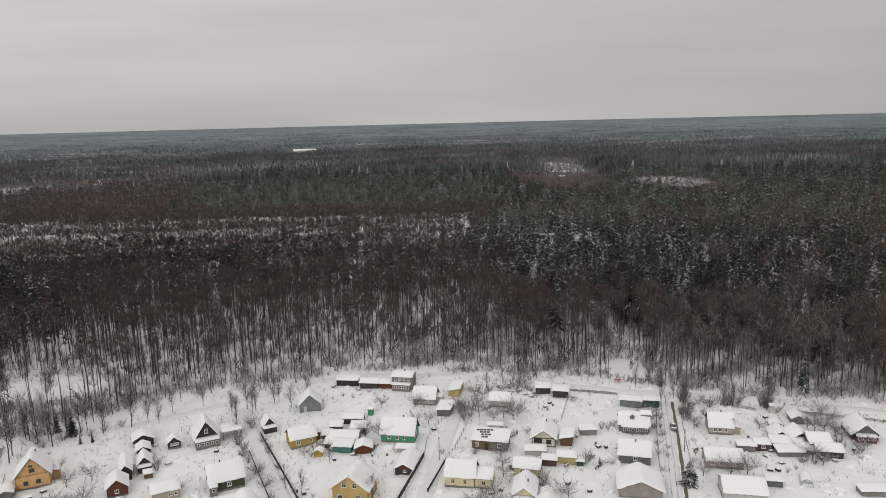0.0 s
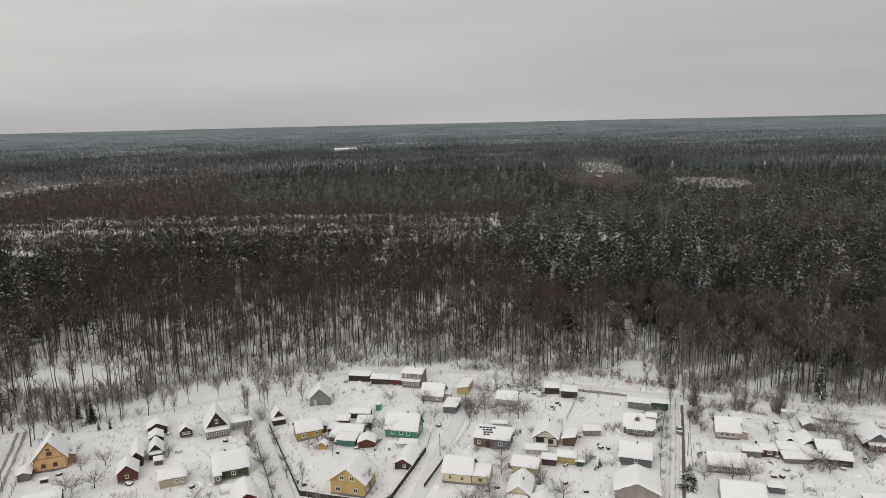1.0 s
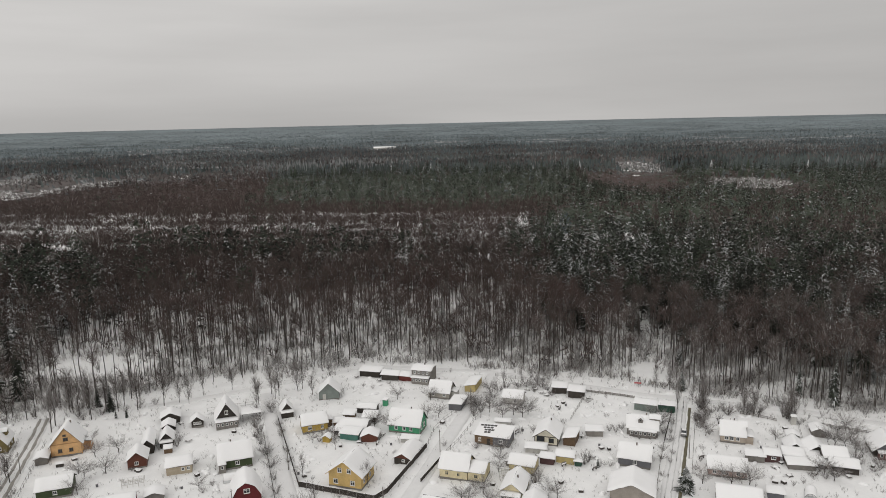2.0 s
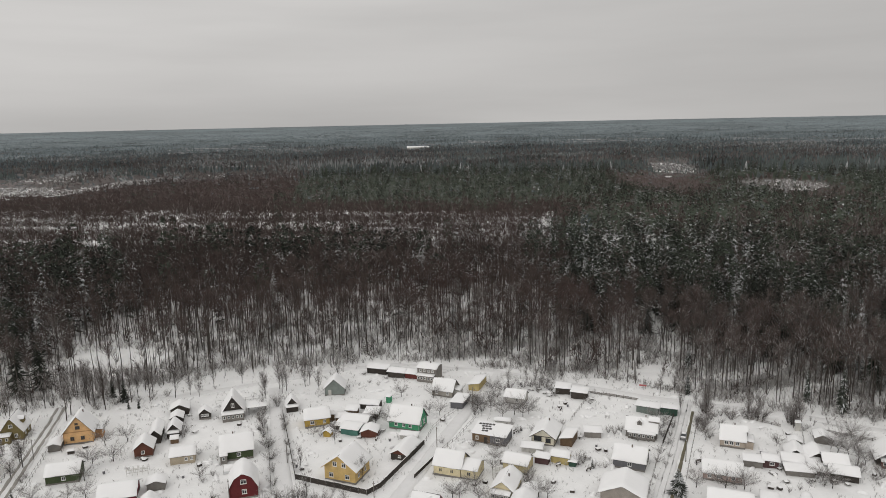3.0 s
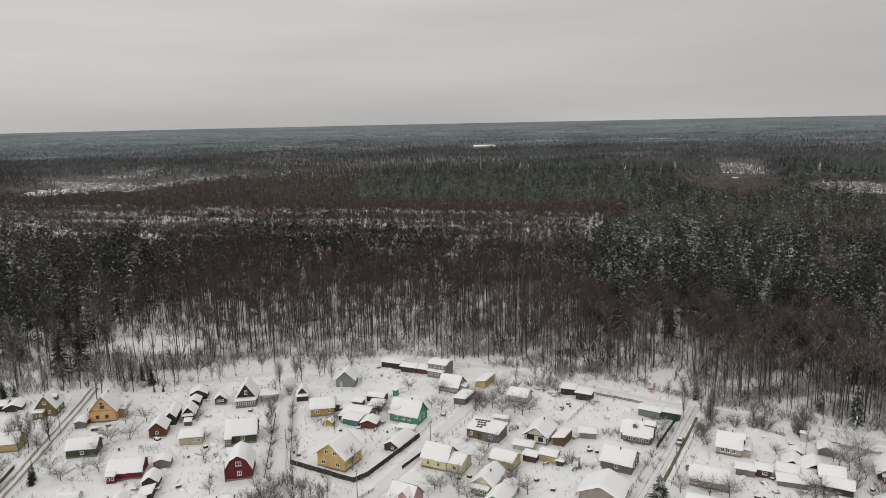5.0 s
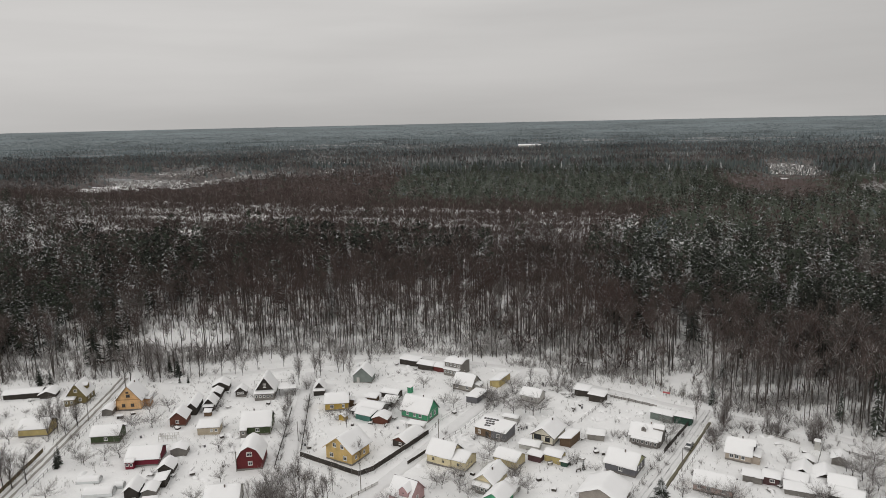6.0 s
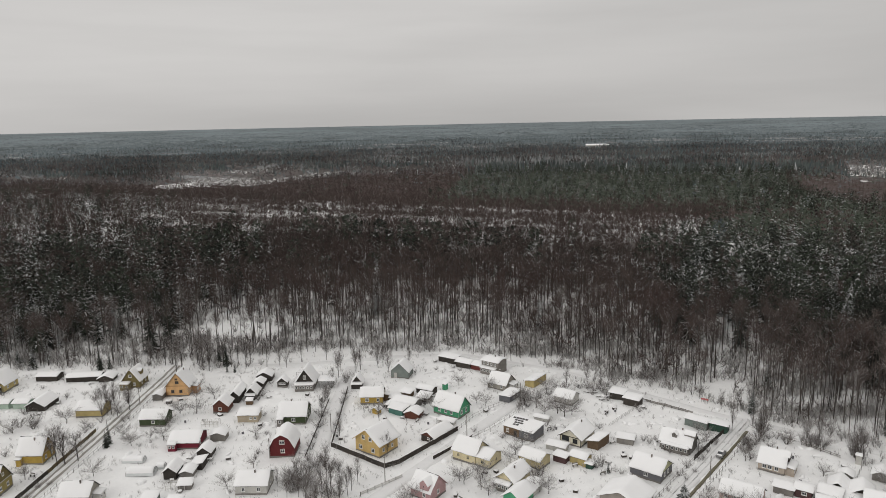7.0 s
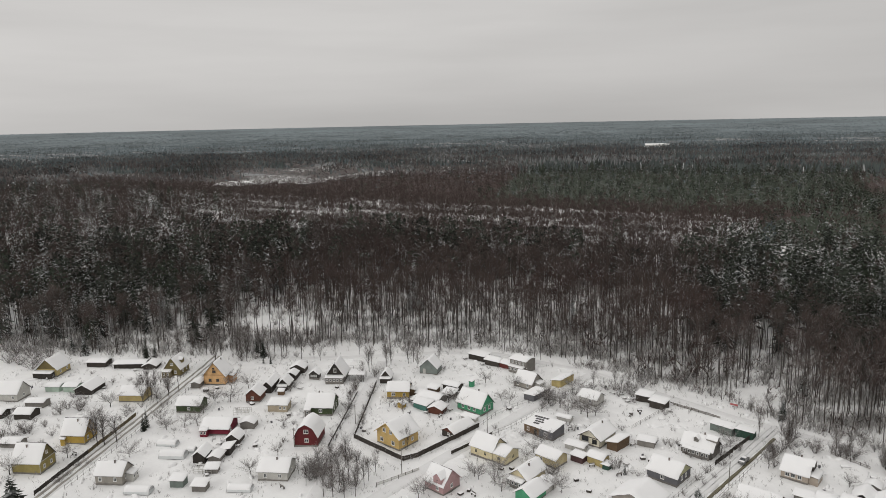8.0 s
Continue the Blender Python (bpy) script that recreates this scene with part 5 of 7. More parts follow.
for bx, by in ((-4.2, 1.7), (-3.2, 1.8), (-2.2, 1.9), (-1.2, 2.0), (-0.2, 2.1), (-3.0, 0.6), (-2.0, 0.7), (-1.0, 0.8), (-2.4, -0.6), (-1.4, -0.5), (-0.4, -0.4), (-2.2, -1.8), (-1.2, -1.7)):
    bz = 3.3 + by * 0.121
    patch = part("bare_roofing", box((-0.43, -0.40, 0), (0.43, 0.40, 0.05)), ROOFING, h, "bare dark roofing sheet free of snow")
    patch.matrix_basis = pose(bx, by, bz + 0.2, 6.9, 0, 0)
building("white_tank", "long snow-covered cold frame", 10.0, 203.6, -4, 4.6, 2.2, 1.1, 1.5, "x", PALE, category="cold frame", base=0)
# the wide left pane stands in for the shade inside an open veranda
h = building("cream_cottage", "cream cottage with dark timber trim and porch", 23.8, 194.2, -11, 6.6, 9.2, 2.7, 5.0, "y", paint("ivory", (0.70, 0.66, 0.54)), over=0.6, trim=WOOD_DARK, belt=WOOD_DARK, frame_mat=WOOD_DARK, windows=(("front", 1.5, 0.9, 1.5, 1.3), ("front", -1.6, 0.75, 2.3, 1.75)), chimney=(1.8, 0.5))
veranda_rail = part("veranda_railing", box((-2.7, -4.76, 0.45), (-0.5, -4.69, 1.05), 0.01), PALE, h)
building("plank_shed", "brown plank shed with a sloping snow roof", 30.4, 193.0, -15, 3.4, 6.8, 2.2, 3.0, "y", WOOD_BROWN, roof="shed", category="shed", base=0)
building("low_shed", "low grey shed and wall under snow", 37.4, 198.1, 2, 4.8, 3.2, 1.7, 2.0, "x", WOOD_GREY, roof="shed", category="shed", base=0)
h = building("dormer_house", "old grey house with a little dormer and woodpile", 52.0, 200.8, -11, 8.8, 6.4, 2.4, 5.2, "x", WOOD_GREY, windows=(("front", -2, 0.7), ("front", 2, 0.7)), chimney=(1.0, 0.3))
porch(h, 8.8, 6.4, "front", 0.2, 7.6, 1.1, 1.9, WOOD_GREY)
dormer(h, -0.6, -1.3, 4.1, 1.3, 1.8, 0.9, WOOD_GREY)
dormer(h, 3.4, -0.2, 4.4, 2.2, 3.0, 1.2, WOOD_GREY, 90)
building("green_garage", "grey-green garage with a level snow roof", 55.6, 217.6, -16, 6.8, 3.2, 2.3, 2.6, "x", paint("grey_green", (0.17, 0.205, 0.185)), roof="shed", category="garage", base=0)
building("green_garage", "dark green container garage at the corner", 62.0, 216.9, -11, 5.2, 3.0, 2.4, 2.5, "x", GARAGE_GREEN, roof="shed", category="garage", base=0, snow=0.12)
h = building("slate_house", "slate-grey house with white windows under a big snow roof", 47.2, 182.2, -14, 8.4, 8.0, 2.4, 5.0, "x", SLATE, gable=paint("pale_lime", (0.46, 0.46, 0.28)), windows=(("front", 0.2, 0.9, 1.0, 1.1), ("right", -1.2, 0.9), ("right", 1.2, 0.9)), chimney=(0.3, -0.6))
building("low_shed", "long low snow-covered shed", 20.0, 185.9, -6, 5.8, 2.8, 1.4, 1.7, "x", PALE, roof="shed", category="shed", base=0)
building("dark_box_shed", "small dark flat-roofed shed", 23.1, 179.5, -13, 3.8, 2.6, 1.8, 2.0, "x", paint("plum_brown", (0.09, 0.05, 0.05)), roof="shed", category="shed", base=0)
building("yellow_shed", "yellow and green shed under a thick snow roof", 28.2, 181.1, -12, 4.8, 3.8, 2.0, 2.8, "x", LEMON, category="shed", base=0)
building("green_box", "little dark green store beside a shed", 31.5, 178.9, -12, 1.8, 2.4, 1.4, 1.5, "x", GARAGE_GREEN, roof="shed", category="shed", base=0, snow=0.15)
h = building("beige_cottage", "beige cottage with a snow roof and lattice porch", 16.6, 175.2, -15, 6.8, 5.4, 2.5, 4.0, "x", paint("sand", (0.50, 0.43, 0.26)), windows=(("front", -1.5, 0.9, 0.8, 1.0),))
porch(h, 6.8, 5.4, "left", 0, 2.4, 1.4, 1.9, WOOD_GREY)
h = building("cream_hut", "small cream house with its gable to the lane", 14.5, 163.3, -11, 5.4, 8.8, 2.5, 4.6, "y", CREAM, over=0.45, chimney=(-0.6, 0.8))
porch(h, 5.4, 8.8, "front", 0, 4.6, 1.8, 1.9, WOOD_GREY)
building("green_roof_house", "house with a bright green gable under snow", 18.9, 155.0, -11, 5.0, 6.4, 2.2, 4.0, "y", GREEN, over=0.5)
building("snowy_shed", "white-roofed shed beside a cream house", 20.4, 160.6, -11, 4.0, 4.6, 1.9, 2.8, "y", PALE, category="shed", base=0)
h = building("shingle_house", "broad house with a grey shingled gable and huge snow roof", 43.9, 165.2, -11, 10.4, 9.2, 2.4, 4.7, "y", paint("shingle_grey", (0.30, 0.27, 0.24)), over=0.6)
h = building("pink_house", "dusty pink house with a steep front gable", -3.6, 148.9, -11, 6.4, 6.6, 2.6, 6.0, "x", PINK, trim=PINK, windows=(("front", 1.2, 0.9), ("right", 0, 1.0)))
dormer(h, 1.4, -2.2, 3.6, 2.6, 2.8, 1.7, PINK)

# --- plots east of the car lane ---
h = building("beige_house", "beige plank house with a gabled side room under deep snow", 77.2, 198.6, -11, 6.6, 7.4, 2.3, 5.2, "x", BEIGE, gable=WOOD_GREY, windows=(("front", -1.7, 0.8, 1.1, 1.1), ("front", -0.3, 0.8, 1.1, 1.1), ("front", 1.3, 0.8, 1.0, 1.1)), chimney=(0.5, 0.5))
porch(h, 6.6, 7.4, "right", -0.6, 5.0, 2.2, 2.0, BEIGE)
dormer(h, 2.7, 0.3, 3.5, 3.0, 2.4, 1.5, WOOD_DARK, 90)
building("pink_cottage", "pinkish beige cottage with a wide snow roof", 70.1, 177.8, -10, 9.4, 6.4, 2.2, 4.3, "x", paint("pink_beige", (0.40, 0.30, 0.27)), windows=(("front", -3.2, 0.8), ("front", -1.0, 0.8), ("front", 2.6, 0.8)))
building("grey_shed", "grey plank shed under level snow", 79.6, 185.3, -9, 4.6, 3.0, 1.8, 2.1, "x", WOOD_GREY, roof="shed", category="shed", base=0)
building("plum_shed", "dark plum shed with a white-framed window", 84.2, 186.0, -11, 3.8, 4.0, 2.1, 2.6, "x", paint("plum_brown", (0.09, 0.05, 0.05)), category="shed", base=0, windows=(("front", 0.3, 0.8, 1.2, 0.8),))
building("gabled_shed", "snowy shed with a black gable", 92.3, 192.6, -11, 3.8, 5.4, 1.6, 3.1, "y", WOOD_DARK, category="shed", base=0, over=0.8)
building("plum_shed", "low dark plum shed under snow", 90.0, 186.6, -12, 5.0, 3.8, 1.8, 2.3, "x", paint("plum_brown", (0.09, 0.05, 0.05)), roof="shed", category="shed", base=0)
building("gabled_shed", "white-roofed shed with a dark triangular gable", 97.3, 191.4, -6, 4.8, 6.4, 1.6, 3.2, "y", WOOD_DARK, category="shed", base=0, over=0.5)
building("low_shed", "long low grey shed buried in snow", 90.2, 181.8, -3, 6.8, 3.4, 1.5, 1.9, "x", WOOD_GREY, roof="shed", category="shed", base=0)
building("snowy_house", "white-roofed house with a broad shallow roof", 100.4, 186.8, -8, 5.8, 7.4, 2.2, 3.8, "x", WOOD_GREY)
building("snowy_annex", "low annex with dark eaves under snow", 101.0, 181.9, -13, 6.6, 5.4, 1.8, 2.8, "x", WOOD_DARK, category="annex", base=0)
building("snowy_shed", "small shed near the back fence", 102.7, 203.1, -11, 3.6, 4.8, 1.7, 2.7, "y", WOOD_GREY, category="shed", base=0)
building("snowy_shed", "small white-roofed shed on an open plot", 94.4, 199.4, -11, 3.2, 3.2, 1.5, 2.2, "y", WOOD_GREY, category="shed", base=0)
building("pump_house", "narrow upright box covered with snow", 98.2, 209.4, -11, 1.4, 1.4, 2.5, 2.6, "x", PALE, roof="shed", category="pump house", base=0, over=0.12, snow=0.3)
h = building("dark_house", "dark house with a broad gable and red-brown porch", 116.3, 192.8, -11, 7.0, 8.6, 2.2, 5.0, "y", WOOD_DARK, gable=SLATE, over=0.6)
porch(h, 7.0, 8.6, "front", 0, 5.2, 1.4, 1.8, paint("barn_red", (0.13, 0.035, 0.03)))
building("white_house", "house with a large smooth snow roof", 68.4, 161.2, -11, 9.8, 8.6, 2.8, 4.9, "x", PALE)
building("grey_box_shed", "grey box shed with a flat snow cap", 78.7, 166.2, -11, 3.6, 3.0, 1.6, 1.8, "x", SLATE, roof="shed", category="shed", base=0)
building("low_shed", "long low shed with a snow roof and grey wall", 101.0, 160.8, -3, 7.0, 3.0, 1.3, 1.6, "x", WOOD_GREY, roof="shed", category="shed", base=0)


# ---- film tunnels and cold frames in the gardens ----
FILM = surface("greenhouse_film", (0.62, 0.64, 0.64), 0.5, 1.0, 0.12, 5.0, 0.1)


def tunnel(px, py, rot, length, width, height, label):
    """A garden tunnel: hooped film on end frames, with snow lying along the top."""
    root = thing("garden_tunnel", px, py, rot, label, "greenhouse", "garden tunnels")
    n = 10
    for name, r0, lo, hi, mat in (("film", 1.0, 0, n, FILM), ("snow", 1.07, 1, n - 1, ROOF_SNOW)):
        bm = bmesh.new()
        rows = []
        for s in np.linspace(-length / 2, length / 2, 9):
            ring = []
            for k in range(lo, hi + 1):
                a = math.pi * k / n
                q = r0 * (1 + (0.05 * noise.noise((s, a * 2, px)) if name == "snow" else 0))
                if name == "snow" and k in (lo, hi):
                    q = 0.99
                ring.append(bm.verts.new((s, -q * width / 2 * math.cos(a), q * height * math.sin(a) ** 0.8)))
            rows.append(ring)
        for a, b in zip(rows, rows[1:]):
            for k in range(len(a) - 1):
                bm.faces.new((a[k], a[k + 1], b[k + 1], b[k]))
        bm.faces.new(rows[0]), bm.faces.new(rows[-1])
        part(name, bm, mat, root, smooth=name == "snow")
    for s in (-length / 2 - 0.03, length / 2 + 0.03):
        bm = bmesh.new()
        for k in range(n):
            a, b = math.pi * k / n, math.pi * (k + 1) / n
            add_rod(bm, (s, -width / 2 * math.cos(a), height * math.sin(a) ** 0.8), (s, -width / 2 * math.cos(b), height * math.sin(b) ** 0.8), 0.035, 0.035, 4)
        part("hoop", bm, WOOD_GREY, root)
    return root


tunnel(-81.6, 126.6, 25, 7.6, 3.2, 2.0, "white film garden tunnel heaped with snow")
tunnel(-89.6, 131.0, 25, 6.0, 2.6, 1.5, "half-buried garden tunnel under snow")
tunnel(-73.3, 108.8, 25, 7.0, 3.0, 1.6, "garden tunnel buried under a smooth snow hump")
tunnel(-50.1, 122.4, 25, 6.5, 2.8, 1.5, "snow-buried garden tunnel beside a pale house")
tunnel(87.2, 166.6, 70, 4.6, 2.8, 1.9, "short pale garden tunnel under snow")
tunnel(-61.0, 163.5, 25, 5.0, 3.4, 1.5, "domed garden tunnel entirely under snow")
tunnel(-79.4, 131.4, 25, 2.4, 2.0, 1.4, "small white film tunnel in a garden")


def timber_frame(px, py, rot, length, width, height, label):
    """The bare timber frame of a greenhouse: posts, plates and rafters."""
    root = thing("greenhouse_frame", px, py, rot, label, "greenhouse")
    n = max(2, int(length / 1.1))
    for k in range(n + 1):
        u = -length / 2 + length * k / n
        for s in (-1, 1):
            part("post", box((u - 0.05, s * width / 2 - 0.05, -0.2), (u + 0.05, s * width / 2 + 0.05, height)), PALE, root)
            part("rafter", add_rod(bmesh.new(), (u, s * width / 2, height), (u, 0, height + 0.6), 0.045, 0.045, 4), PALE, root)
    for s in (-1, 1):
        part("plate", box((-length / 2 - 0.05, s * width / 2 - 0.06, height), (length / 2 + 0.05, s * width / 2 + 0.06, height + 0.1)), PALE, root)
        part("rail", box((-length / 2, s * width / 2 - 0.03, height * 0.5), (length / 2, s * width / 2 + 0.03, height * 0.5 + 0.08)), PALE, root)
    part("ridge", box((-length / 2 - 0.05, -0.05, height + 0.57), (length / 2 + 0.05, 0.05, height + 0.68)), ROOF_SNOW, root)


timber_frame(-86.6, 158.4, 25, 5.4, 2.4, 1.6, "bare timber greenhouse frame dusted with snow")
timber_frame(-66.6, 125.0, 25, 5.0, 3.0, 1.2, "collapsed-looking low timber frames under snow")
timber_frame(11.6, 170.6, -11, 2.4, 2.4, 1.8, "small lattice frame of an unglazed greenhouse")


# --- lean-to roofs that join the crowded sheds ---
building("lean_to", "open lean-to roof joining two sheds", -38.9, 193.6, -6, 4.0, 3.4, 1.3, 1.8, "x", WOOD_DARK, roof="shed", category="shed", base=0, over=0.4)
building("lean_to", "low crooked shelter between sheds under snow", -32.4, 203.6, 2, 4.2, 3.6, 1.4, 2.0, "x", WOOD_DARK, roof="shed", category="shed", base=0, over=0.4)
building("lean_to", "small snowed-up wood shelter beside a shed", -41.6, 199.2, 8, 3.0, 2.6, 1.2, 1.7, "x", WOOD_BROWN, roof="shed", category="shed", base=0, over=0.3)
building("lean_to", "dark low shelter between gabled sheds", 94.6, 187.4, -8, 4.2, 3.6, 1.2, 1.7, "x", WOOD_DARK, roof="shed", category="shed", base=0, over=0.5)
building("lean_to", "leaning plank shelter beside the low sheds", 95.8, 183.2, -4, 4.4, 3.2, 1.1, 1.6, "x", WOOD_DARK, roof="shed", category="shed", base=0, over=0.4)
building("lean_to", "black plank lean-to in a crowded yard", -70.0, 136.4, 25, 3.2, 4.6, 1.5, 2.1, "y", WOOD_DARK, roof="shed", category="shed", base=0, over=0.3)
building("lean_to", "half-fallen dark shelter under snow", -64.6, 126.0, 30, 3.4, 2.6, 1.3, 1.8, "x", WOOD_GREY, roof="shed", category="shed", base=0, over=0.3)
building("dark_shed", "dark rough shed with a broken snow roof", -159.0, 118.6, 25, 4.6, 4.2, 1.6, 2.5, "x", WOOD_DARK, category="shed", base=0)
building("lean_to", "low dark stall beside a row of sheds", -153.6, 174.6, 30, 5.0, 5.4, 1.5, 2.6, "y", WOOD_DARK, category="shed", base=0, over=0.5)


def carport(px, py, rot, w, d, z, label):
    """An open shelter: posts, a plank roof and a bed of snow on it."""
    root = thing("carport", px, py, rot, label, "shelter")
    for u in (-w / 2 + 0.1, w / 2 - 0.1):
        for v in (-d / 2 + 0.1, d / 2 - 0.1):
            part("post", box((u - 0.07, v - 0.07, -0.3), (u + 0.07, v + 0.07, z)), WOOD_DARK, root)
    part("roof", box((-w / 2 - 0.2, -d / 2 - 0.2, z), (w / 2 + 0.2, d / 2 + 0.2, z + 0.12)), ROOFING, root)
    V, F = snow_slab([(-d / 2 - 0.2, z + 0.1), (d / 2 + 0.2, z + 0.1)], -w / 2 - 0.2, w / 2 + 0.2, 0.28, px)
    link_mesh("roof_snow", V, F, [ROOF_SNOW], root, "thick soft snow on the shelter", smooth=True)
    return root


carport(-71.6, 202.2, 25, 5.6, 5.4, 2.4, "open snow-roofed shelter beside the steep-gabled house")


# ---- garden trees and bushes ----
GARDEN_MATS = [BARK, TWIG, FROST, NEEDLES, NEEDLES_SNOWY]
fruit_protos = [unit(bare_tree(4.0, 30, 620, 0.026, low=0.16, high=0.48, rises=(0.4, 1.5), top=0.55, spread=0.44, girth=0.022, reach=(0.12, 0.30)), 4.0) for _ in range(7)]
sapling_protos = [unit(bare_tree(9.0, 30, 480, 0.038, low=0.10, high=0.72, rises=(1.5, 3.4), spread=0.26, girth=0.011, reach=(0.08, 0.18)), 9.0) for _ in range(6)]


def bush_proto(stems, twigs, width, splay=0.45):
    """A leafless shrub of height 1: many stems from one root, and twigs."""
    wood, tips = [], []
    for _ in range(stems):
        a, s = rng.uniform(0, 2 * math.pi), splay * rng.uniform(0.25, 1.0)
        way = np.array([s * math.cos(a), s * math.sin(a), 1.0])
        way /= np.linalg.norm(way)
        o, ln, r = np.array([0.05 * math.cos(a), 0.05 * math.sin(a), -0.05]), rng.uniform(0.55, 0.95), width * 0.8
        q = np.array([-math.sin(a), math.cos(a), 0]) * r
        wood.append(([o + q, o - q, o + np.array([r * math.cos(a), r * math.sin(a), 0]), o + way * ln], [(0, 1, 3), (1, 2, 3), (2, 0, 3)]))
        tips.append((o, way, ln))
    k = rng.integers(0, stems, twigs)
    st = np.array([tips[i][0] + tips[i][1] * tips[i][2] * s for i, s in zip(k, rng.uniform(0.25, 0.95, twigs))])
    wy = np.array([tips[i][1] for i in k]) + rng.normal(0, 0.5, (twigs, 3))
    wy /= np.linalg.norm(wy, axis=1, keepdims=True)
    return join(wood), slivers(st, wy, rng.uniform(0.15, 0.38, twigs), width * rng.uniform(0.7, 1.4, twigs)), 0


bush_protos = [bush_proto(22, 300, 0.0085, s) for s in (0.6, 0.75, 0.9, 0.65, 0.8, 1.0)]
stand_fruit = single("fruit_tree", fruit_protos, GARDEN_MATS, (1, 2, 2), "low spreading bare fruit tree dusted with snow in a garden", "tree", "garden fruit trees")
stand_sapling = single("garden_tree", sapling_protos, GARDEN_MATS, (1, 2), "slender bare tree with upright branches beside the plots", "tree", "bare trees among the plots")
stand_bush = single("bare_bush", bush_protos, GARDEN_MATS, (1, 2, 2), "bare twiggy bush dusted with snow", "bush", "garden bushes")
stand_dark_bush = single("bare_bush", bush_protos, GARDEN_MATS, (1, 2), "dense dark bare bush beside a fence", "bush", "garden bushes")
stand_garden_fir = single("small_spruce", [unit(spruce(8.0, 24, 10, base=b, low=0.04, thin=0.55, loads=0.5), 8.0) for b in (0.2, 0.23, 0.18)], FIR_MATS, (1, 2), "young spruce with snow on its boughs", "tree", "young spruces")
stand_dark_fir = single("small_spruce", [unit(spruce(8.0, 24, 10, base=b, low=0.04, thin=0.55, loads=0.5), 8.0) for b in (0.17, 0.19, 0.15)], FIR_MATS, 1, "young dark green spruce near the plots", "tree", "young spruces")


def fruit(px, py, ht):
    stand_fruit(px, py, ht * (0.9 if px > 100 else 1.15), int(rng.integers(0, 7)), float(rng.uniform(0, 360)), float(rng.uniform(1.15, 1.5)))


def sapling(px, py, ht):
    stand_sapling(px, py, ht * 1.12, int(rng.integers(0, 6)), float(rng.uniform(0, 360)), float(rng.uniform(0.9, 1.25)))


def bush(px, py, ht):
    (stand_bush if rng.uniform() < 0.5 else stand_dark_bush)(px, py, ht, int(rng.integers(0, 6)), float(rng.uniform(0, 360)), float(rng.uniform(0.9, 1.5)))


def small_fir(px, py, ht):
    (stand_dark_fir if -190 < px < -60 else stand_garden_fir)(px, py, ht * (1.25 if py > 195 else 1.0), int(rng.integers(0, 3)), float(rng.uniform(0, 360)), 1.7 if 55 < px < 60 and py < 180 else 0.62 if px > 100 else 1.0)


for px, py, ht in ((-106.8, 172.7, 4), (-97.8, 163.7, 4.5), (-102.3, 160.8, 4), (-101.7, 175.8, 4.5), (-98.8, 152.6, 4), (-92.5, 144.5, 4), (-96.2, 142.7, 3), (-98.8, 137.9, 4), (-105.5, 140.9, 4), (-113, 180.1, 4), (-46, 186, 3.5), (-24.3, 196.1, 5), (-29.9, 198.3, 4), (-26.7, 220.1, 4), (-10.7, 206.7, 4), (-15.3, 220.2, 4), (-14.5, 207.7, 3), (0.9, 212.7, 5), (-0.8, 216.3, 4), (5.3, 211.7, 5), (9.6, 207.8, 4), (16, 208.2, 6), (13.1, 210.1, 5), (17.7, 210.9, 5), (4.6, 225.6, 5), (57.5, 202.7, 4), (59.1, 207.4, 4), (6.5, 161.6, 4), (3.1, 156.8, 4), (4.4, 162.8, 3)):
    fruit(px, py, ht)
for px, py, ht in ((25, 161, 4), (10, 177.8, 3.5), (9.9, 172.9, 3), (10, 183.6, 4), (56.3, 212.2, 3), (89.1, 197.6, 3), (69.5, 170.4, 5), (74.1, 171.3, 5), (62.5, 171.2, 4), (104.4, 195.4, 6), (106.4, 193.4, 6), (108.3, 191.4, 6), (108, 202.4, 5), (111.8, 205.7, 6), (109.1, 189.2, 5), (103.5, 197.7, 4), (96, 175, 4), (95, 178.4, 4), (110.2, 199, 6), (70, 199.4, 4), (-101, 139, 3), (-105.2, 162.7, 4), (-93.2, 120.3, 4), (-109.6, 111.6, 4), (-113.7, 97.5, 5), (-132.1, 141, 5), (-141.6, 129.1, 4), (-53.5, 129.4, 4), (-68.1, 158.1, 3), (-6.3, 141.2, 4)):
    fruit(px, py, ht)
for px, py, ht in ((-6, 143.5, 4), (-55.2, 141.9, 3), (8.2, 156.1, 4), (11, 154.4, 4), (22.6, 161, 4), (1.3, 157.8, 4)):
    fruit(px, py, ht)
for px, py, ht in ((-130.9, 186.9, 13), (-132.8, 191.4, 15), (-123.9, 196.9, 13), (-133.4, 201.4, 12), (-112.8, 205.4, 12), (-105.3, 208.9, 12), (-130.1, 200, 12), (-118.9, 203.9, 12), (-152.3, 187.2, 10), (-149.9, 191.7, 11), (-145.7, 195.3, 12), (-144.2, 197.5, 10), (-129.5, 154.5, 6), (-129.2, 157.2, 6), (-124, 150.3, 6), (-123.8, 147.9, 7), (-132.5, 162.1, 5), (-154.8, 188.1, 9), (-122.7, 203.2, 10), (-101.4, 212, 8), (-97.7, 211.6, 8), (-72.1, 210.2, 9), (-70.1, 203.6, 6), (-75.7, 216.5, 8), (-69.2, 217.6, 8), (-68.8, 220.3, 9), (-71.9, 221.2, 9), (-42.8, 166.5, 6), (-38, 182.3, 6), (-24.2, 163.6, 6)):
    sapling(px, py, ht)
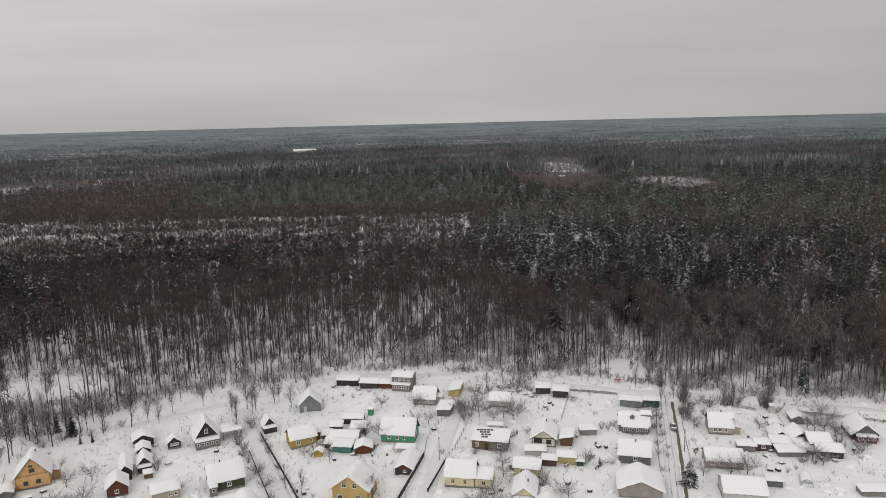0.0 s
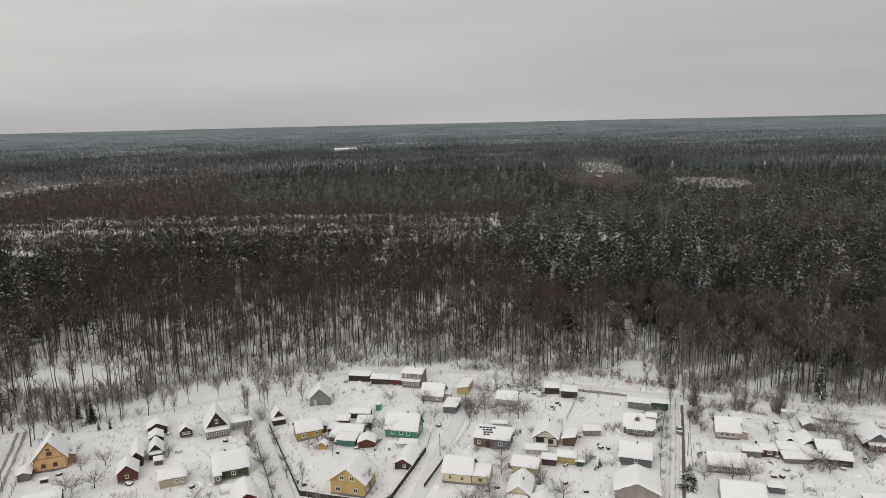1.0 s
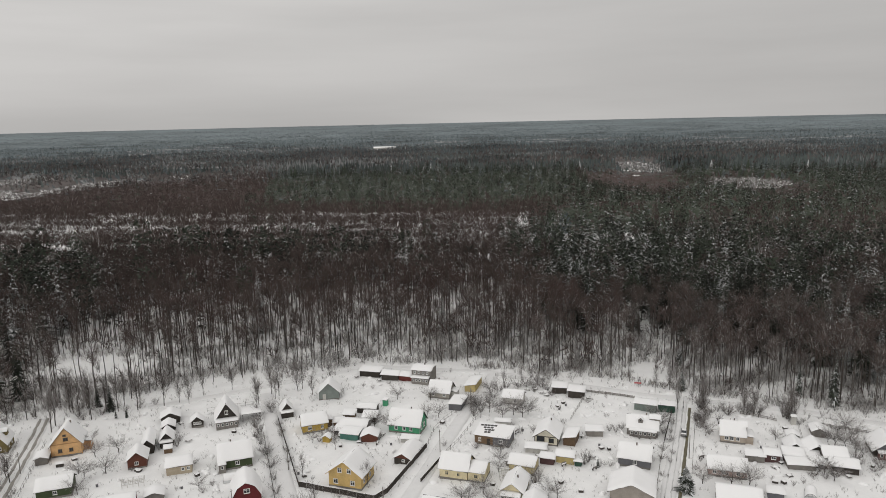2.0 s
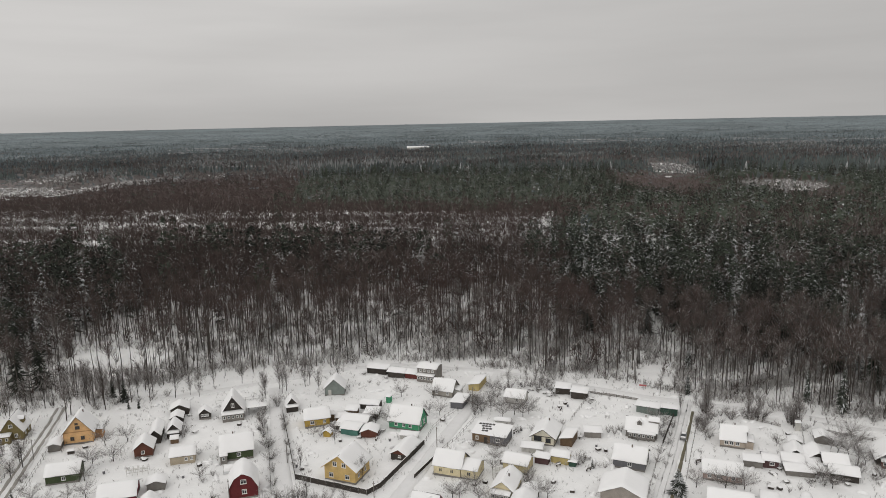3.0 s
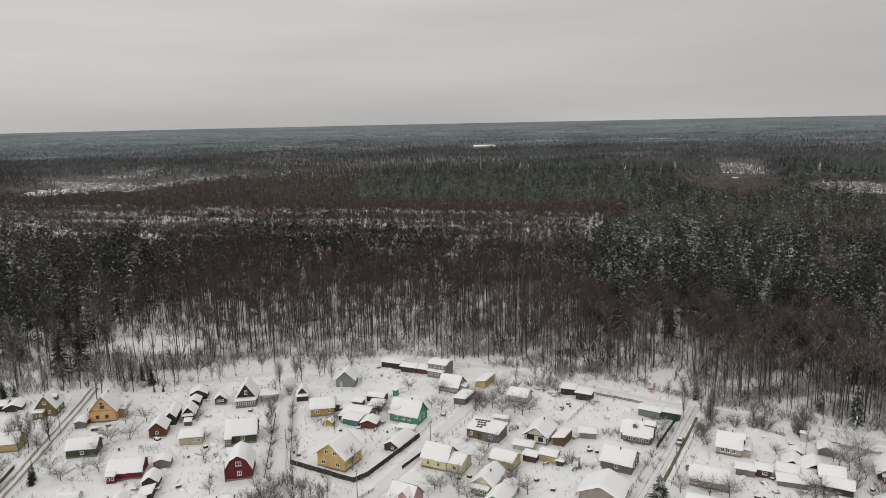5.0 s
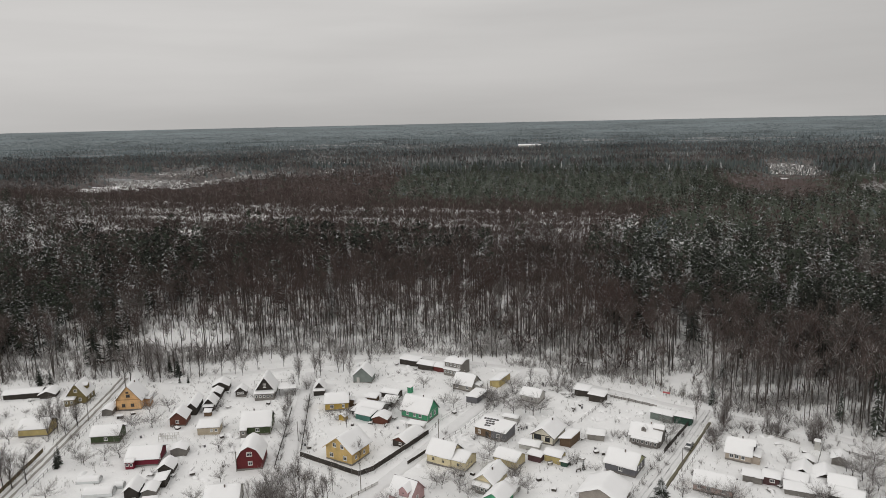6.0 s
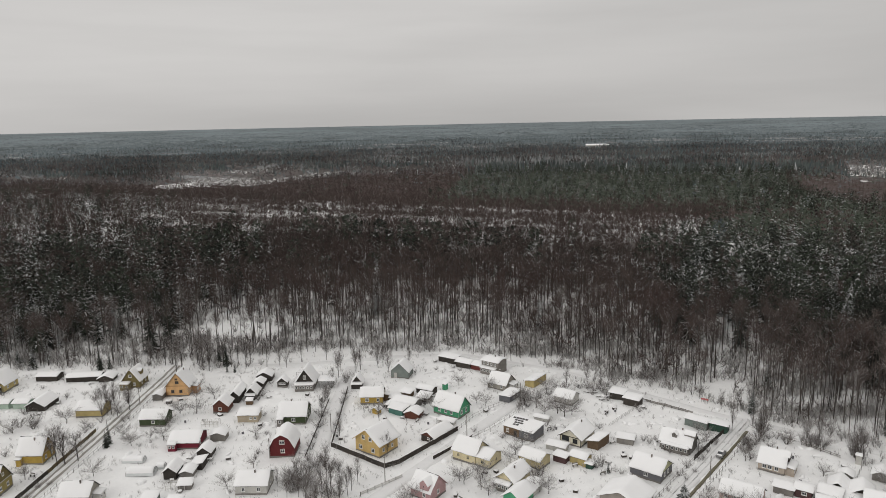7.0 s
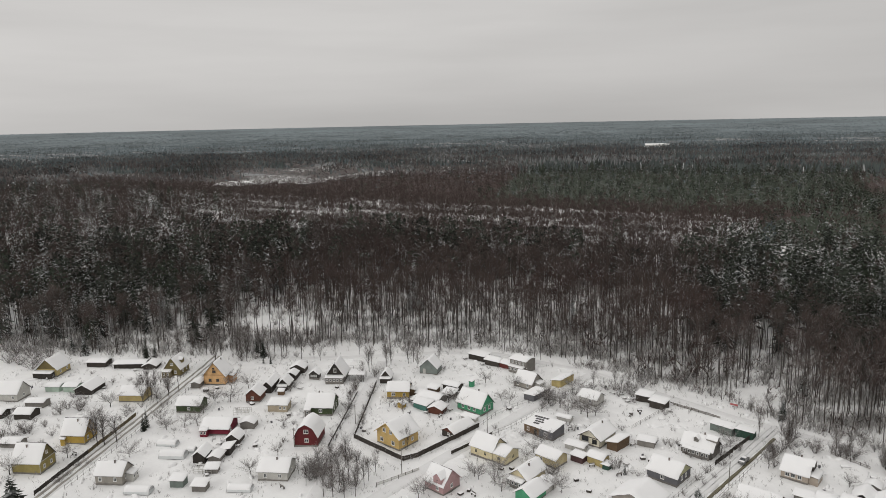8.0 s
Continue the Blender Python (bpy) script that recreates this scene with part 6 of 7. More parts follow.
for px, py, ht in ((-63.4, 224.8, 9), (-57.3, 222.1, 8), (-62.6, 227.1, 9), (-96.1, 219.2, 9), (-54.2, 232.9, 7), (-88, 224.9, 8), (23.5, 244.1, 5), (9.2, 235.3, 6), (21.1, 236.3, 5), (15.4, 240.5, 5), (18.8, 237, 5), (74.4, 219.1, 9), (73.6, 217.7, 8), (85.6, 216, 8), (88.8, 216.5, 7), (97.7, 211.4, 8), (99.4, 212.5, 8), (98.8, 213.8, 9), (66.4, 234.5, 7), (61.6, 233.7, 6), (-108.7, 120.7, 10), (-112.8, 122.3, 9), (-130.4, 153.2, 8), (-132.7, 156.8, 8), (-132.3, 159.4, 7), (-128.9, 149.8, 6), (-115.1, 126.5, 8), (-32.6, 145.2, 9), (-26.7, 138.6, 9), (-25.3, 140.7, 8)):
    sapling(px, py, ht)
for px, py, ht in ((-22.3, 139.7, 7), (-26.1, 131.2, 9), (-28.2, 130.1, 8), (-36.1, 132.3, 6), (-41.9, 136, 5), (-23.9, 147, 6), (-23.2, 132.2, 8), (-33.5, 133.7, 6), (-21.1, 134.2, 8), (-28.3, 136.7, 8), (-25.5, 162.4, 5), (-22.8, 142.3, 6), (71.3, 222.4, 6), (73.9, 220.4, 7), (74.8, 224.2, 7), (77.8, 236.5, 7)):
    sapling(px, py, ht)
for px, py, ht in ((-91.8, 150.7, 1.2), (-66.1, 156.1, 2), (-65.2, 159.8, 2), (-75.6, 170.9, 2), (-85.9, 180.7, 3), (-87.2, 184.4, 3), (-115.2, 149.3, 2.5), (-116, 151.6, 2), (-121.9, 191.5, 1.5), (-91.3, 165.5, 1.5), (-90.2, 159.2, 1.5), (-74, 157.2, 1), (-96, 138.4, 1.5), (-112.2, 145.3, 2), (-121.8, 153.3, 2), (-67.4, 195.3, 4), (-64.2, 190.5, 4), (-61.1, 183.7, 4), (-57.1, 178.5, 4), (-53.5, 170.9, 4), (-49.7, 164, 3), (-46.6, 157.4, 3), (-43.4, 151.4, 3), (-64.4, 188, 2), (-67.9, 195.6, 4), (-68.9, 200.6, 4), (-57.7, 192.1, 2.5), (-51.6, 179.8, 2), (-44.2, 186.8, 2), (-38.9, 149.1, 5)):
    bush(px, py, ht)
for px, py, ht in ((-37.2, 150.4, 5), (-34.6, 149.9, 4), (-40, 147.8, 4), (-32.5, 150.3, 3), (-45.3, 147.9, 4), (-34.8, 201.2, 1.5), (-32.3, 234, 1.5), (-26.9, 223.6, 1.5), (-51, 224.4, 2), (-47.3, 225.5, 2), (-44.2, 228.1, 1.5), (-41, 230.8, 2), (-37.3, 229.3, 1.5), (-42.3, 165.6, 1.5), (-39.5, 164.9, 1.5), (-45.2, 167.6, 2), (-23.6, 162, 1.5), (-0.4, 217.8, 4), (-0.2, 211.1, 3), (20.9, 239, 3), (23.1, 239.8, 3), (25.3, 241.2, 2.5), (28.5, 236.6, 2), (42.3, 217.8, 1), (42.2, 210.2, 2), (39.7, 200.6, 2), (42.2, 200.6, 2.5), (44, 199.9, 2.5), (45.9, 201.7, 2.5), (55.3, 196.7, 2.5)):
    bush(px, py, ht)
for px, py, ht in ((51.8, 197.1, 2.5), (48.8, 196.8, 2.5), (53.5, 195.6, 2.5), (50.3, 195.7, 2), (33.1, 179.1, 4.5), (34.2, 180.5, 4), (19.5, 167.6, 5), (20.4, 169.1, 4), (37.1, 177.8, 2), (39.9, 178.3, 2), (38.5, 178.9, 1.5), (37.5, 221.6, 2), (36.1, 224.2, 2), (56, 188.9, 3), (54.5, 183.7, 2.5), (57.9, 199.9, 3), (52.9, 174.2, 2), (69.5, 204.9, 4), (71.1, 207.8, 4), (71.4, 201, 3), (69.4, 208.9, 4), (59.1, 194.7, 2.5), (57.9, 186.5, 2), (61.8, 206.1, 3), (60.1, 200.3, 2), (56.4, 181.6, 2), (75.9, 216.2, 3), (77.9, 217.2, 3), (79.8, 217.6, 2.5), (81, 217.1, 2.5)):
    bush(px, py, ht)
for px, py, ht in ((74.3, 213.9, 3), (84.9, 171.7, 2), (87.9, 173.2, 2), (62.5, 178.2, 2), (64.7, 183.2, 2), (66.7, 190.9, 1.5), (80.6, 222.2, 2), (95.4, 224.9, 2), (97.3, 225.2, 2), (99.9, 209, 2), (101.5, 210.7, 2), (121.3, 223.2, 2.5), (114.6, 220.4, 2), (-119.9, 138.4, 3), (-120.8, 141.6, 3), (-112.8, 113.6, 2), (-137.1, 114.6, 3), (-137.8, 116.4, 3), (-142.2, 116, 3), (-158.8, 122.9, 2), (-142.5, 129.3, 2.5), (-136.6, 120.8, 2), (-122.4, 140.2, 2.5), (-142.8, 121.4, 2), (-76.8, 170.8, 2.5), (-59.2, 148.5, 2), (-57.9, 146.1, 2), (-57.4, 177.6, 4), (-63.5, 187.7, 4), (-64.8, 191.7, 3.5)):
    bush(px, py, ht)
for px, py, ht in ((-52.3, 180.3, 2.2), (-49.3, 173.7, 2), (-57, 189.2, 3), (-60.5, 196.8, 2.4), (-43.6, 142.7, 2), (-37.9, 139.9, 3), (-36.8, 134.9, 4), (-29.6, 156.2, 2), (-28.7, 150.5, 2)):
    bush(px, py, ht)
for px, py, ht in ((-121.6, 204, 8), (-128.0, 207.0, 7), (-106.3, 136.2, 7), (-116.4, 198.6, 3), (-113, 199.2, 3), (36.6, 177.9, 3), (57.3, 167.1, 7), (107.7, 232, 11), (116, 225, 14), (70.7, 235.8, 6), (74.8, 259.4, 8), (-105, 134.1, 6), (-200.3, 170.4, 9), (-193.1, 171.5, 9.5), (-166.2, 181.2, 9), (-163.2, 183.3, 7), (70.4, 234.1, 6)):
    small_fir(px, py, ht)
stand_dark_fir(-88.5, 85.0, 12.5, 1, 30.0, 2.0)


def thicket(name, cell, lo, hi, tall, label, odds=1.0, west=-260, east=190, dark=0.3):
    """Undergrowth along the forest edge, from lo to hi metres inside it."""
    x, y = np.meshgrid(np.arange(west, east, cell), np.arange(110, 330, cell))
    x, y = x.ravel() + rng.uniform(-0.5, 0.5, x.size) * cell, y.ravel() + rng.uniform(-0.5, 0.5, x.size) * cell
    d = y - np.interp(x, EDGE_X, EDGE_Y)
    ok = (d > lo) & (d < hi) & in_sight(x, y) & (rng.uniform(size=x.size) < odds * (0.6 + 0.6 * field(x, y, 18, 18, 77)))
    for cx, cy, ax, ay in GLADES[:2]:
        ok &= (((x - cx) / ax) ** 2 + ((y - cy) / ay) ** 2 > 0.9) | (rng.uniform(size=x.size) < (0.10 if cx < 0 else 0.06))
    x, y = x[ok], y[ok]
    ht = tall * rng.uniform(0.4, 1.3, len(x))
    plant(name, thin_bushes, x, y, ht, np.where(rng.uniform(size=len(x)) < dark, 1, 2), [FROST, TWIG, FROST], label)


thin_bushes = [bush_proto(5, 27, 0.030, 0.6) for _ in range(6)]
thicket("undergrowth", 1.75, -3, 75, 2.5, "tangled snowy undergrowth beneath the bare woods", 0.8)
thicket("border_bushes", 3.4, -16, 0, 2.6, "scattered snowy bushes before the woods", 0.35)
thicket("edge_brush", 1.7, -2, 45, 3.4, "dense grey brush at the foot of the woods", 0.45)
thicket("saplings", 3.6, 0, 90, 7.0, "thin young trees beneath the bare woods", 0.75)
thicket("young_woods", 3.0, 3, 60, 11.0, "slim dark young trees crowded under the tall woods", 0.35, -25, 45, 0.75)
thicket("dark_brush", 2.2, -1, 60, 5.5, "dense dark brush under the spruces", 0.36, -300, -190, 0.2)
thicket("eastern_brush", 1.6, -3, 55, 4.0, "dense snowy brush under the eastern woods", 0.6, 60, 190, 0.3)
thicket("western_brush", 1.9, -6, 50, 3.6, "frosted brush and saplings before the western woods", 0.3, -230, -118, 0.12)
thicket("roadside_brush", 1.5, -5, 14, 2.3, "thick grey brush between the back track and the woods", 0.8, -8, 58, 0.45)
px, py = rng.uniform(-330, -185, 700), rng.uniform(120, 330, 700)
inside = py - np.interp(px, EDGE_X, EDGE_Y)
keep = (inside > 1) & (inside < 75) & in_sight(px, py) & (rng.uniform(size=700) < 0.6 * ramp(-px, 180, 225))
plant("young_spruce_woods", fir_mid[:4], px[keep], py[keep], rng.uniform(4, 13, keep.sum()), rng.integers(1, 3, keep.sum()), FIR_MATS, "young snow-dusted spruces crowding the forest edge", snowy=rng.uniform(0.2, 0.9, keep.sum()))


# ---- dry stalks and weeds that stick out of the snow ----
def stalks():
    x, y = rng.uniform(-195, 135, 8000), rng.uniform(86, 250, 8000)
    ok = (y < np.interp(x, EDGE_X, EDGE_Y) - 2) & (field(x, y, 14, 14, 91) > 0.2)
    x, y = x[ok], y[ok]
    n = 5
    st = np.stack([np.repeat(x, n) + rng.normal(0, 0.35, len(x) * n), np.repeat(y, n) + rng.normal(0, 0.35, len(x) * n), np.full(len(x) * n, -0.05)], 1)
    wy = np.array([0, 0, 1.0]) + rng.normal(0, 0.35, st.shape)
    wy /= np.linalg.norm(wy, axis=1, keepdims=True)
    V, F = slivers(st, wy, rng.uniform(0.35, 1.1, len(st)), rng.uniform(0.03, 0.09, len(st)))
    me = bpy.data.meshes.new("dry_stalks")
    me.from_pydata(V.tolist(), [], F.tolist())
    me.materials.append(TWIG_GREY)
    tagged(new("dry_stalks", me), "dry weed stalks sticking out of the snow", "weeds", kind="stuff")


stalks()


# ---- low shrubs, snowed-up beds and heaps in the gardens ----
def near_line(x, y, line, reach):
    out = np.zeros(len(x), bool)
    for (x0, y0), (x1, y1) in zip(line, line[1:]):
        k = np.clip(((x - x0) * (x1 - x0) + (y - y0) * (y1 - y0)) / ((x1 - x0) ** 2 + (y1 - y0) ** 2), 0, 1)
        out |= np.hypot(x - x0 - k * (x1 - x0), y - y0 - k * (y1 - y0)) < reach
    return out


def garden_spots(count, seed, level, close):
    """Places in the gardens, in loose clusters, off the lanes and away from walls."""
    x, y = rng.uniform(-200, 135, count), rng.uniform(86, 246, count)
    ok = (y < np.interp(x, EDGE_X, EDGE_Y) - 3) & (field(x, y, 22, 22, seed) > level) & in_sight(x, y)
    for line in (LANE_WEST, LANE_MID, LANE_EAST, LANE_CAR, BACK_ROAD):
        ok &= ~near_line(x, y, line, 3.2)
    for bx, by, br, bm in BUILT:
        ok &= np.hypot(x - bx, y - by) > bm + close
    return x[ok], y[ok]


px, py = garden_spots(8000, 33, 0.08, 0.6)
plant("garden_shrubs", thin_bushes, px, py, rng.uniform(0.4, 1.5, len(px)), np.where(rng.uniform(size=len(px)) < 0.42, 1, 2), [FROST, TWIG, FROST], "low bare currant bushes poking from the garden snow")


def mounds():
    """Soft heaps of snow over beds, stumps and leftovers."""
    x, y = garden_spots(1700, 55, -0.1, 1.2)
    V, F = [], []
    for cx, cy in zip(x, y):
        a, long, wide, h = rng.uniform(0, 3.14), rng.uniform(0.5, 1.9), rng.uniform(0.35, 0.8), rng.uniform(0.25, 0.7)
        at = len(V)
        for ring, up in ((1.0, -0.25), (0.8, 0.45), (0.42, 0.9)):
            for k in range(9):
                t = 2 * math.pi * k / 9
                w = ring * (1 + rng.normal(0, 0.1))
                u, v = long * w * math.cos(t), wide * w * math.sin(t)
                V.append((cx + u * math.cos(a) - v * math.sin(a), cy + u * math.sin(a) + v * math.cos(a), up * h))
        V.append((cx, cy, h))
        for j in range(2):
            F += [(at + 9 * j + k, at + 9 * j + (k + 1) % 9, at + 9 * j + 9 + (k + 1) % 9, at + 9 * j + 9 + k) for k in range(9)]
        F += [(at + 18 + k, at + 18 + (k + 1) % 9, at + 27) for k in range(9)]
    tagged(link_mesh("snow_mounds", V, F, [ROOF_SNOW], smooth=True), "soft snow heaps over beds and garden leftovers", "snow", kind="stuff")


mounds()
for px, py, ht in ((-106.3, 121.5, 10.5), (-104.8, 124.5, 9.5), (-124.5, 152.0, 8), (-121.0, 156.5, 8.5), (-124, 159, 7.5), (-133.0, 153.0, 7), (-119.5, 150.5, 6)):
    stand_sapling(px, py, ht, int(rng.integers(0, 6)), float(rng.uniform(0, 360)), 1.7)
for px, py, ht in ((-122, 146, 2.5), (-126, 143, 2.2), (-118.5, 135, 2.6), (-121, 133, 2.2), (-140, 135, 2), (-146, 139, 2.4), (-143, 128, 2.2), (-160, 118, 2.5), (-137, 121, 2.6), (-125, 113, 2), (-128, 118, 3), (-100, 112, 2), (-148, 160, 2), (-152, 156, 2.2), (-176, 148, 2.5), (-168, 158, 2)):
    bush(px, py, ht)


# ---- fences ----
def run_of(points, step):
    """Even steps along a line of points: place and heading in degrees."""
    out = []
    for (x0, y0), (x1, y1) in zip(points, points[1:]):
        ln = math.hypot(x1 - x0, y1 - y0)
        n = max(1, round(ln / step))
        a = math.degrees(math.atan2(y1 - y0, x1 - x0))
        out += [(x0 + (x1 - x0) * k / n, y0 + (y1 - y0) * k / n, a, ln / n) for k in range(n)]
    return out


def mesh_of(name, bm, mats):
    bmesh.ops.recalc_face_normals(bm, faces=bm.faces)
    me = bpy.data.meshes.new(name)
    bm.to_mesh(me)
    bm.free()
    for m in mats:
        me.materials.append(m)
    return me


def panel_mesh(length, height, board, gap, mat):
    """One bay of fence: upright boards of uneven height on two rails."""
    bm = bmesh.new()
    u = 0.05
    while u + board < length:
        h = height * random.uniform(0.93, 1.04)
        add_box(bm, (u, -0.02, 0.08), (u + board, 0.01, h))
        u += board + gap
    for z in (height * 0.28, height * 0.78):
        add_box(bm, (0.0, 0.012, z - 0.05), (length, 0.06, z + 0.05))
    return mesh_of("panel", bm, [mat])


POST = mesh_of("post", add_box(bmesh.new(), (-0.06, -0.06, -0.3), (0.06, 0.06, 1.0), 0.015), [WOOD_DARK])
CAP = mesh_of("snow_cap", add_box(bmesh.new(), (0.0, -0.07, 0.0), (1.0, 0.07, 0.09), 0.03), [ROOF_SNOW])


def fence(name, label, points, height, board=0.14, gap=0.02, mat=None, step=2.4, cap=False):
    x0, y0 = points[0]
    root = thing(name, x0, y0, 0, label, "fence")
    me = panel_mesh(step, height, board, gap, mat or WOOD_DARK)
    for x, y, a, ln in run_of(points, step):
        m = pose(x - x0, y - y0, random.uniform(-0.08, 0.02), 0, random.uniform(-1.0, 1.0), a)
        tagged(link_data("panel", me, root, m=m @ Matrix.Diagonal((ln / step, 1, random.uniform(0.94, 1.05), 1))), kind="stuff")
        link_data("post", POST, root, m=m @ Matrix.Diagonal((1, 1, height * 1.04, 1)))
        if cap:
            link_data("snow_cap", CAP, root, m=m @ pose(0, 0, height * 1.0) @ Matrix.Diagonal((ln, 1, 1, 1)))
    return root


def wire_fence(name, label, points, height=1.3, step=2.6, rails=2):
    x0, y0 = points[0]
    root = thing(name, x0, y0, 0, label, "fence")
    bm = bmesh.new()
    for z in np.linspace(0.35, height - 0.1, rails):
        add_box(bm, (0.0, -0.02, z - 0.025), (step, 0.02, z + 0.025))
    me = mesh_of("rail", bm, [WOOD_GREY])
    for x, y, a, ln in run_of(points, step):
        m = pose(x - x0, y - y0, 0, random.uniform(-4, 4), random.uniform(-2, 2), a)
        link_data("rail", me, root, m=m @ Matrix.Diagonal((ln / step, 1, 1, 1)))
        link_data("post", POST, root, m=m @ Matrix.Diagonal((0.7, 0.7, height * random.uniform(0.9, 1.1), 1)))
    return root


fence("board_fence", "solid dark brown board fence round the corner plot", [(-41.9, 160.9), (-20.6, 155.8), (-18.0, 159.9), (-11.6, 185.5)], 1.6, cap=True)
fence("board_fence", "low dark board fence beside the middle lane", [(-41.9, 160.9), (-52.0, 181.0), (-62.4, 201.5)], 1.25)
fence("board_fence", "old dark board fence along a snowy hedge", [(-45.3, 152.8), (-54.0, 171.5), (-63.0, 190.7)], 0.8)
fence("lane_fence", "dark low board fence along the east lane", [(-10.3, 165.6), (-5.5, 182.4)], 1.2, cap=True)
wire_fence("rail_fence", "thin rail fence along the snowy lane", [(-5.5, 182.4), (-2.6, 190.0), (0.6, 203.0), (4.0, 219.0)])
wire_fence("rail_fence", "thin post fence beside the green house", [(-11.6, 185.5), (-11.0, 196.0), (-8.7, 204.0), (-2.5, 217.0)])
wire_fence("back_fence", "long post fence beside the back road", [(5.8, 243.6), (25.5, 237.6)], rails=3)
fence("back_fence", "low weathered fence along the back road", [(37.0, 231.3), (53.5, 226.3)], 0.9, mat=WOOD_GREY, gap=0.05)
wire_fence("plot_fence", "leaning post fence between two plots", [(36.1, 223.7), (30.7, 206.0)], rails=3)
fence("board_fence", "tall dark board fence beside the car lane", [(63.3, 215.0), (58.9, 200.0), (57.1, 193.8)], 1.5)
wire_fence("plot_fence", "thin snowy plot fence with grey posts", [(57.1, 193.8), (53.4, 180.0), (50.0, 166.0)])
fence("picket_fence", "grey picket fence at the back of a plot", [(84.5, 216.0), (94.0, 210.9)], 1.0, 0.08, 0.16, WOOD_GREY)
fence("picket_fence", "long grey picket fence beside the back track", [(104.0, 209.4), (119.1, 203.8), (135.0, 198.0)], 0.9, 0.08, 0.1, WOOD_GREY)
wire_fence("plot_fence", "dark post fence across an open plot", [(100.7, 214.2), (97.8, 203.0), (95.3, 193.1)])
fence("west_fence", "dark old board fence beside the west lane", [(-96.6, 94.5), (-106.0, 115.8)], 1.3)
fence("west_fence", "olive-brown board fence beside the west lane", [(-106.0, 115.8), (-117.2, 140.4)], 1.3, mat=paint("fence_brown", (0.13, 0.10, 0.055)))
wire_fence("west_fence", "thin rail fence beside the west lane", [(-119.5, 146.0), (-128.0, 163.0), (-136.6, 180.1)], rails=3)
wire_fence("west_fence", "crooked post fence on the garden side of a lane", [(-92.0, 100.0), (-104.0, 129.0), (-119.0, 162.0), (-127.5, 180.0)])
fence("picket_fence", "pale picket fence in deep snow", [(-19.2, 140.9), (-13.6, 153.4)], 1.0, 0.09, 0.12, PALE)
wire_fence("plot_fence", "post fence beside the open ditch", [(60.4, 174.0), (69.0, 208.2)])
wire_fence("plot_fence", "low rail fence between gardens", [(-88.2, 205.5), (-75.0, 212.0)])
fence("plot_fence", "dark boards joining two sheds", [(-98.5, 205.0), (-89.5, 186.0)], 1.5)


# ---- poles, car and signs ----
def power_pole(px, py, h, lamp=False):
    root = thing("power_pole", px, py, random.uniform(0, 90), "plain weathered wooden power pole in the snow", "pole", "power poles")
    part("pole", add_rod(bmesh.new(), (0, 0, -0.5), (0, 0, h), 0.13, 0.09, 8), WOOD_GREY, root)
    part("crossarm", box((-0.3, -0.05, h - 0.6), (0.3, 0.05, h - 0.5), 0.01), WOOD_DARK, root)
    for u in (-0.22, 0.22):
        part("insulator", add_rod(bmesh.new(), (u, 0, h - 0.5), (u, 0, h - 0.34), 0.05, 0.03, 6), TRIM_WHITE, root)


for px, py, ht in ((-7.3, 182.7, 7.0), (-16.9, 149.6, 7.5), (62.0, 184.5, 6.8), (-47.6, 169.2, 6.5), (-121.6, 161.3, 6.5), (-54.5, 148.2, 6.0), (-1.0, 214.0, 7.0)):
    power_pole(px, py, ht)


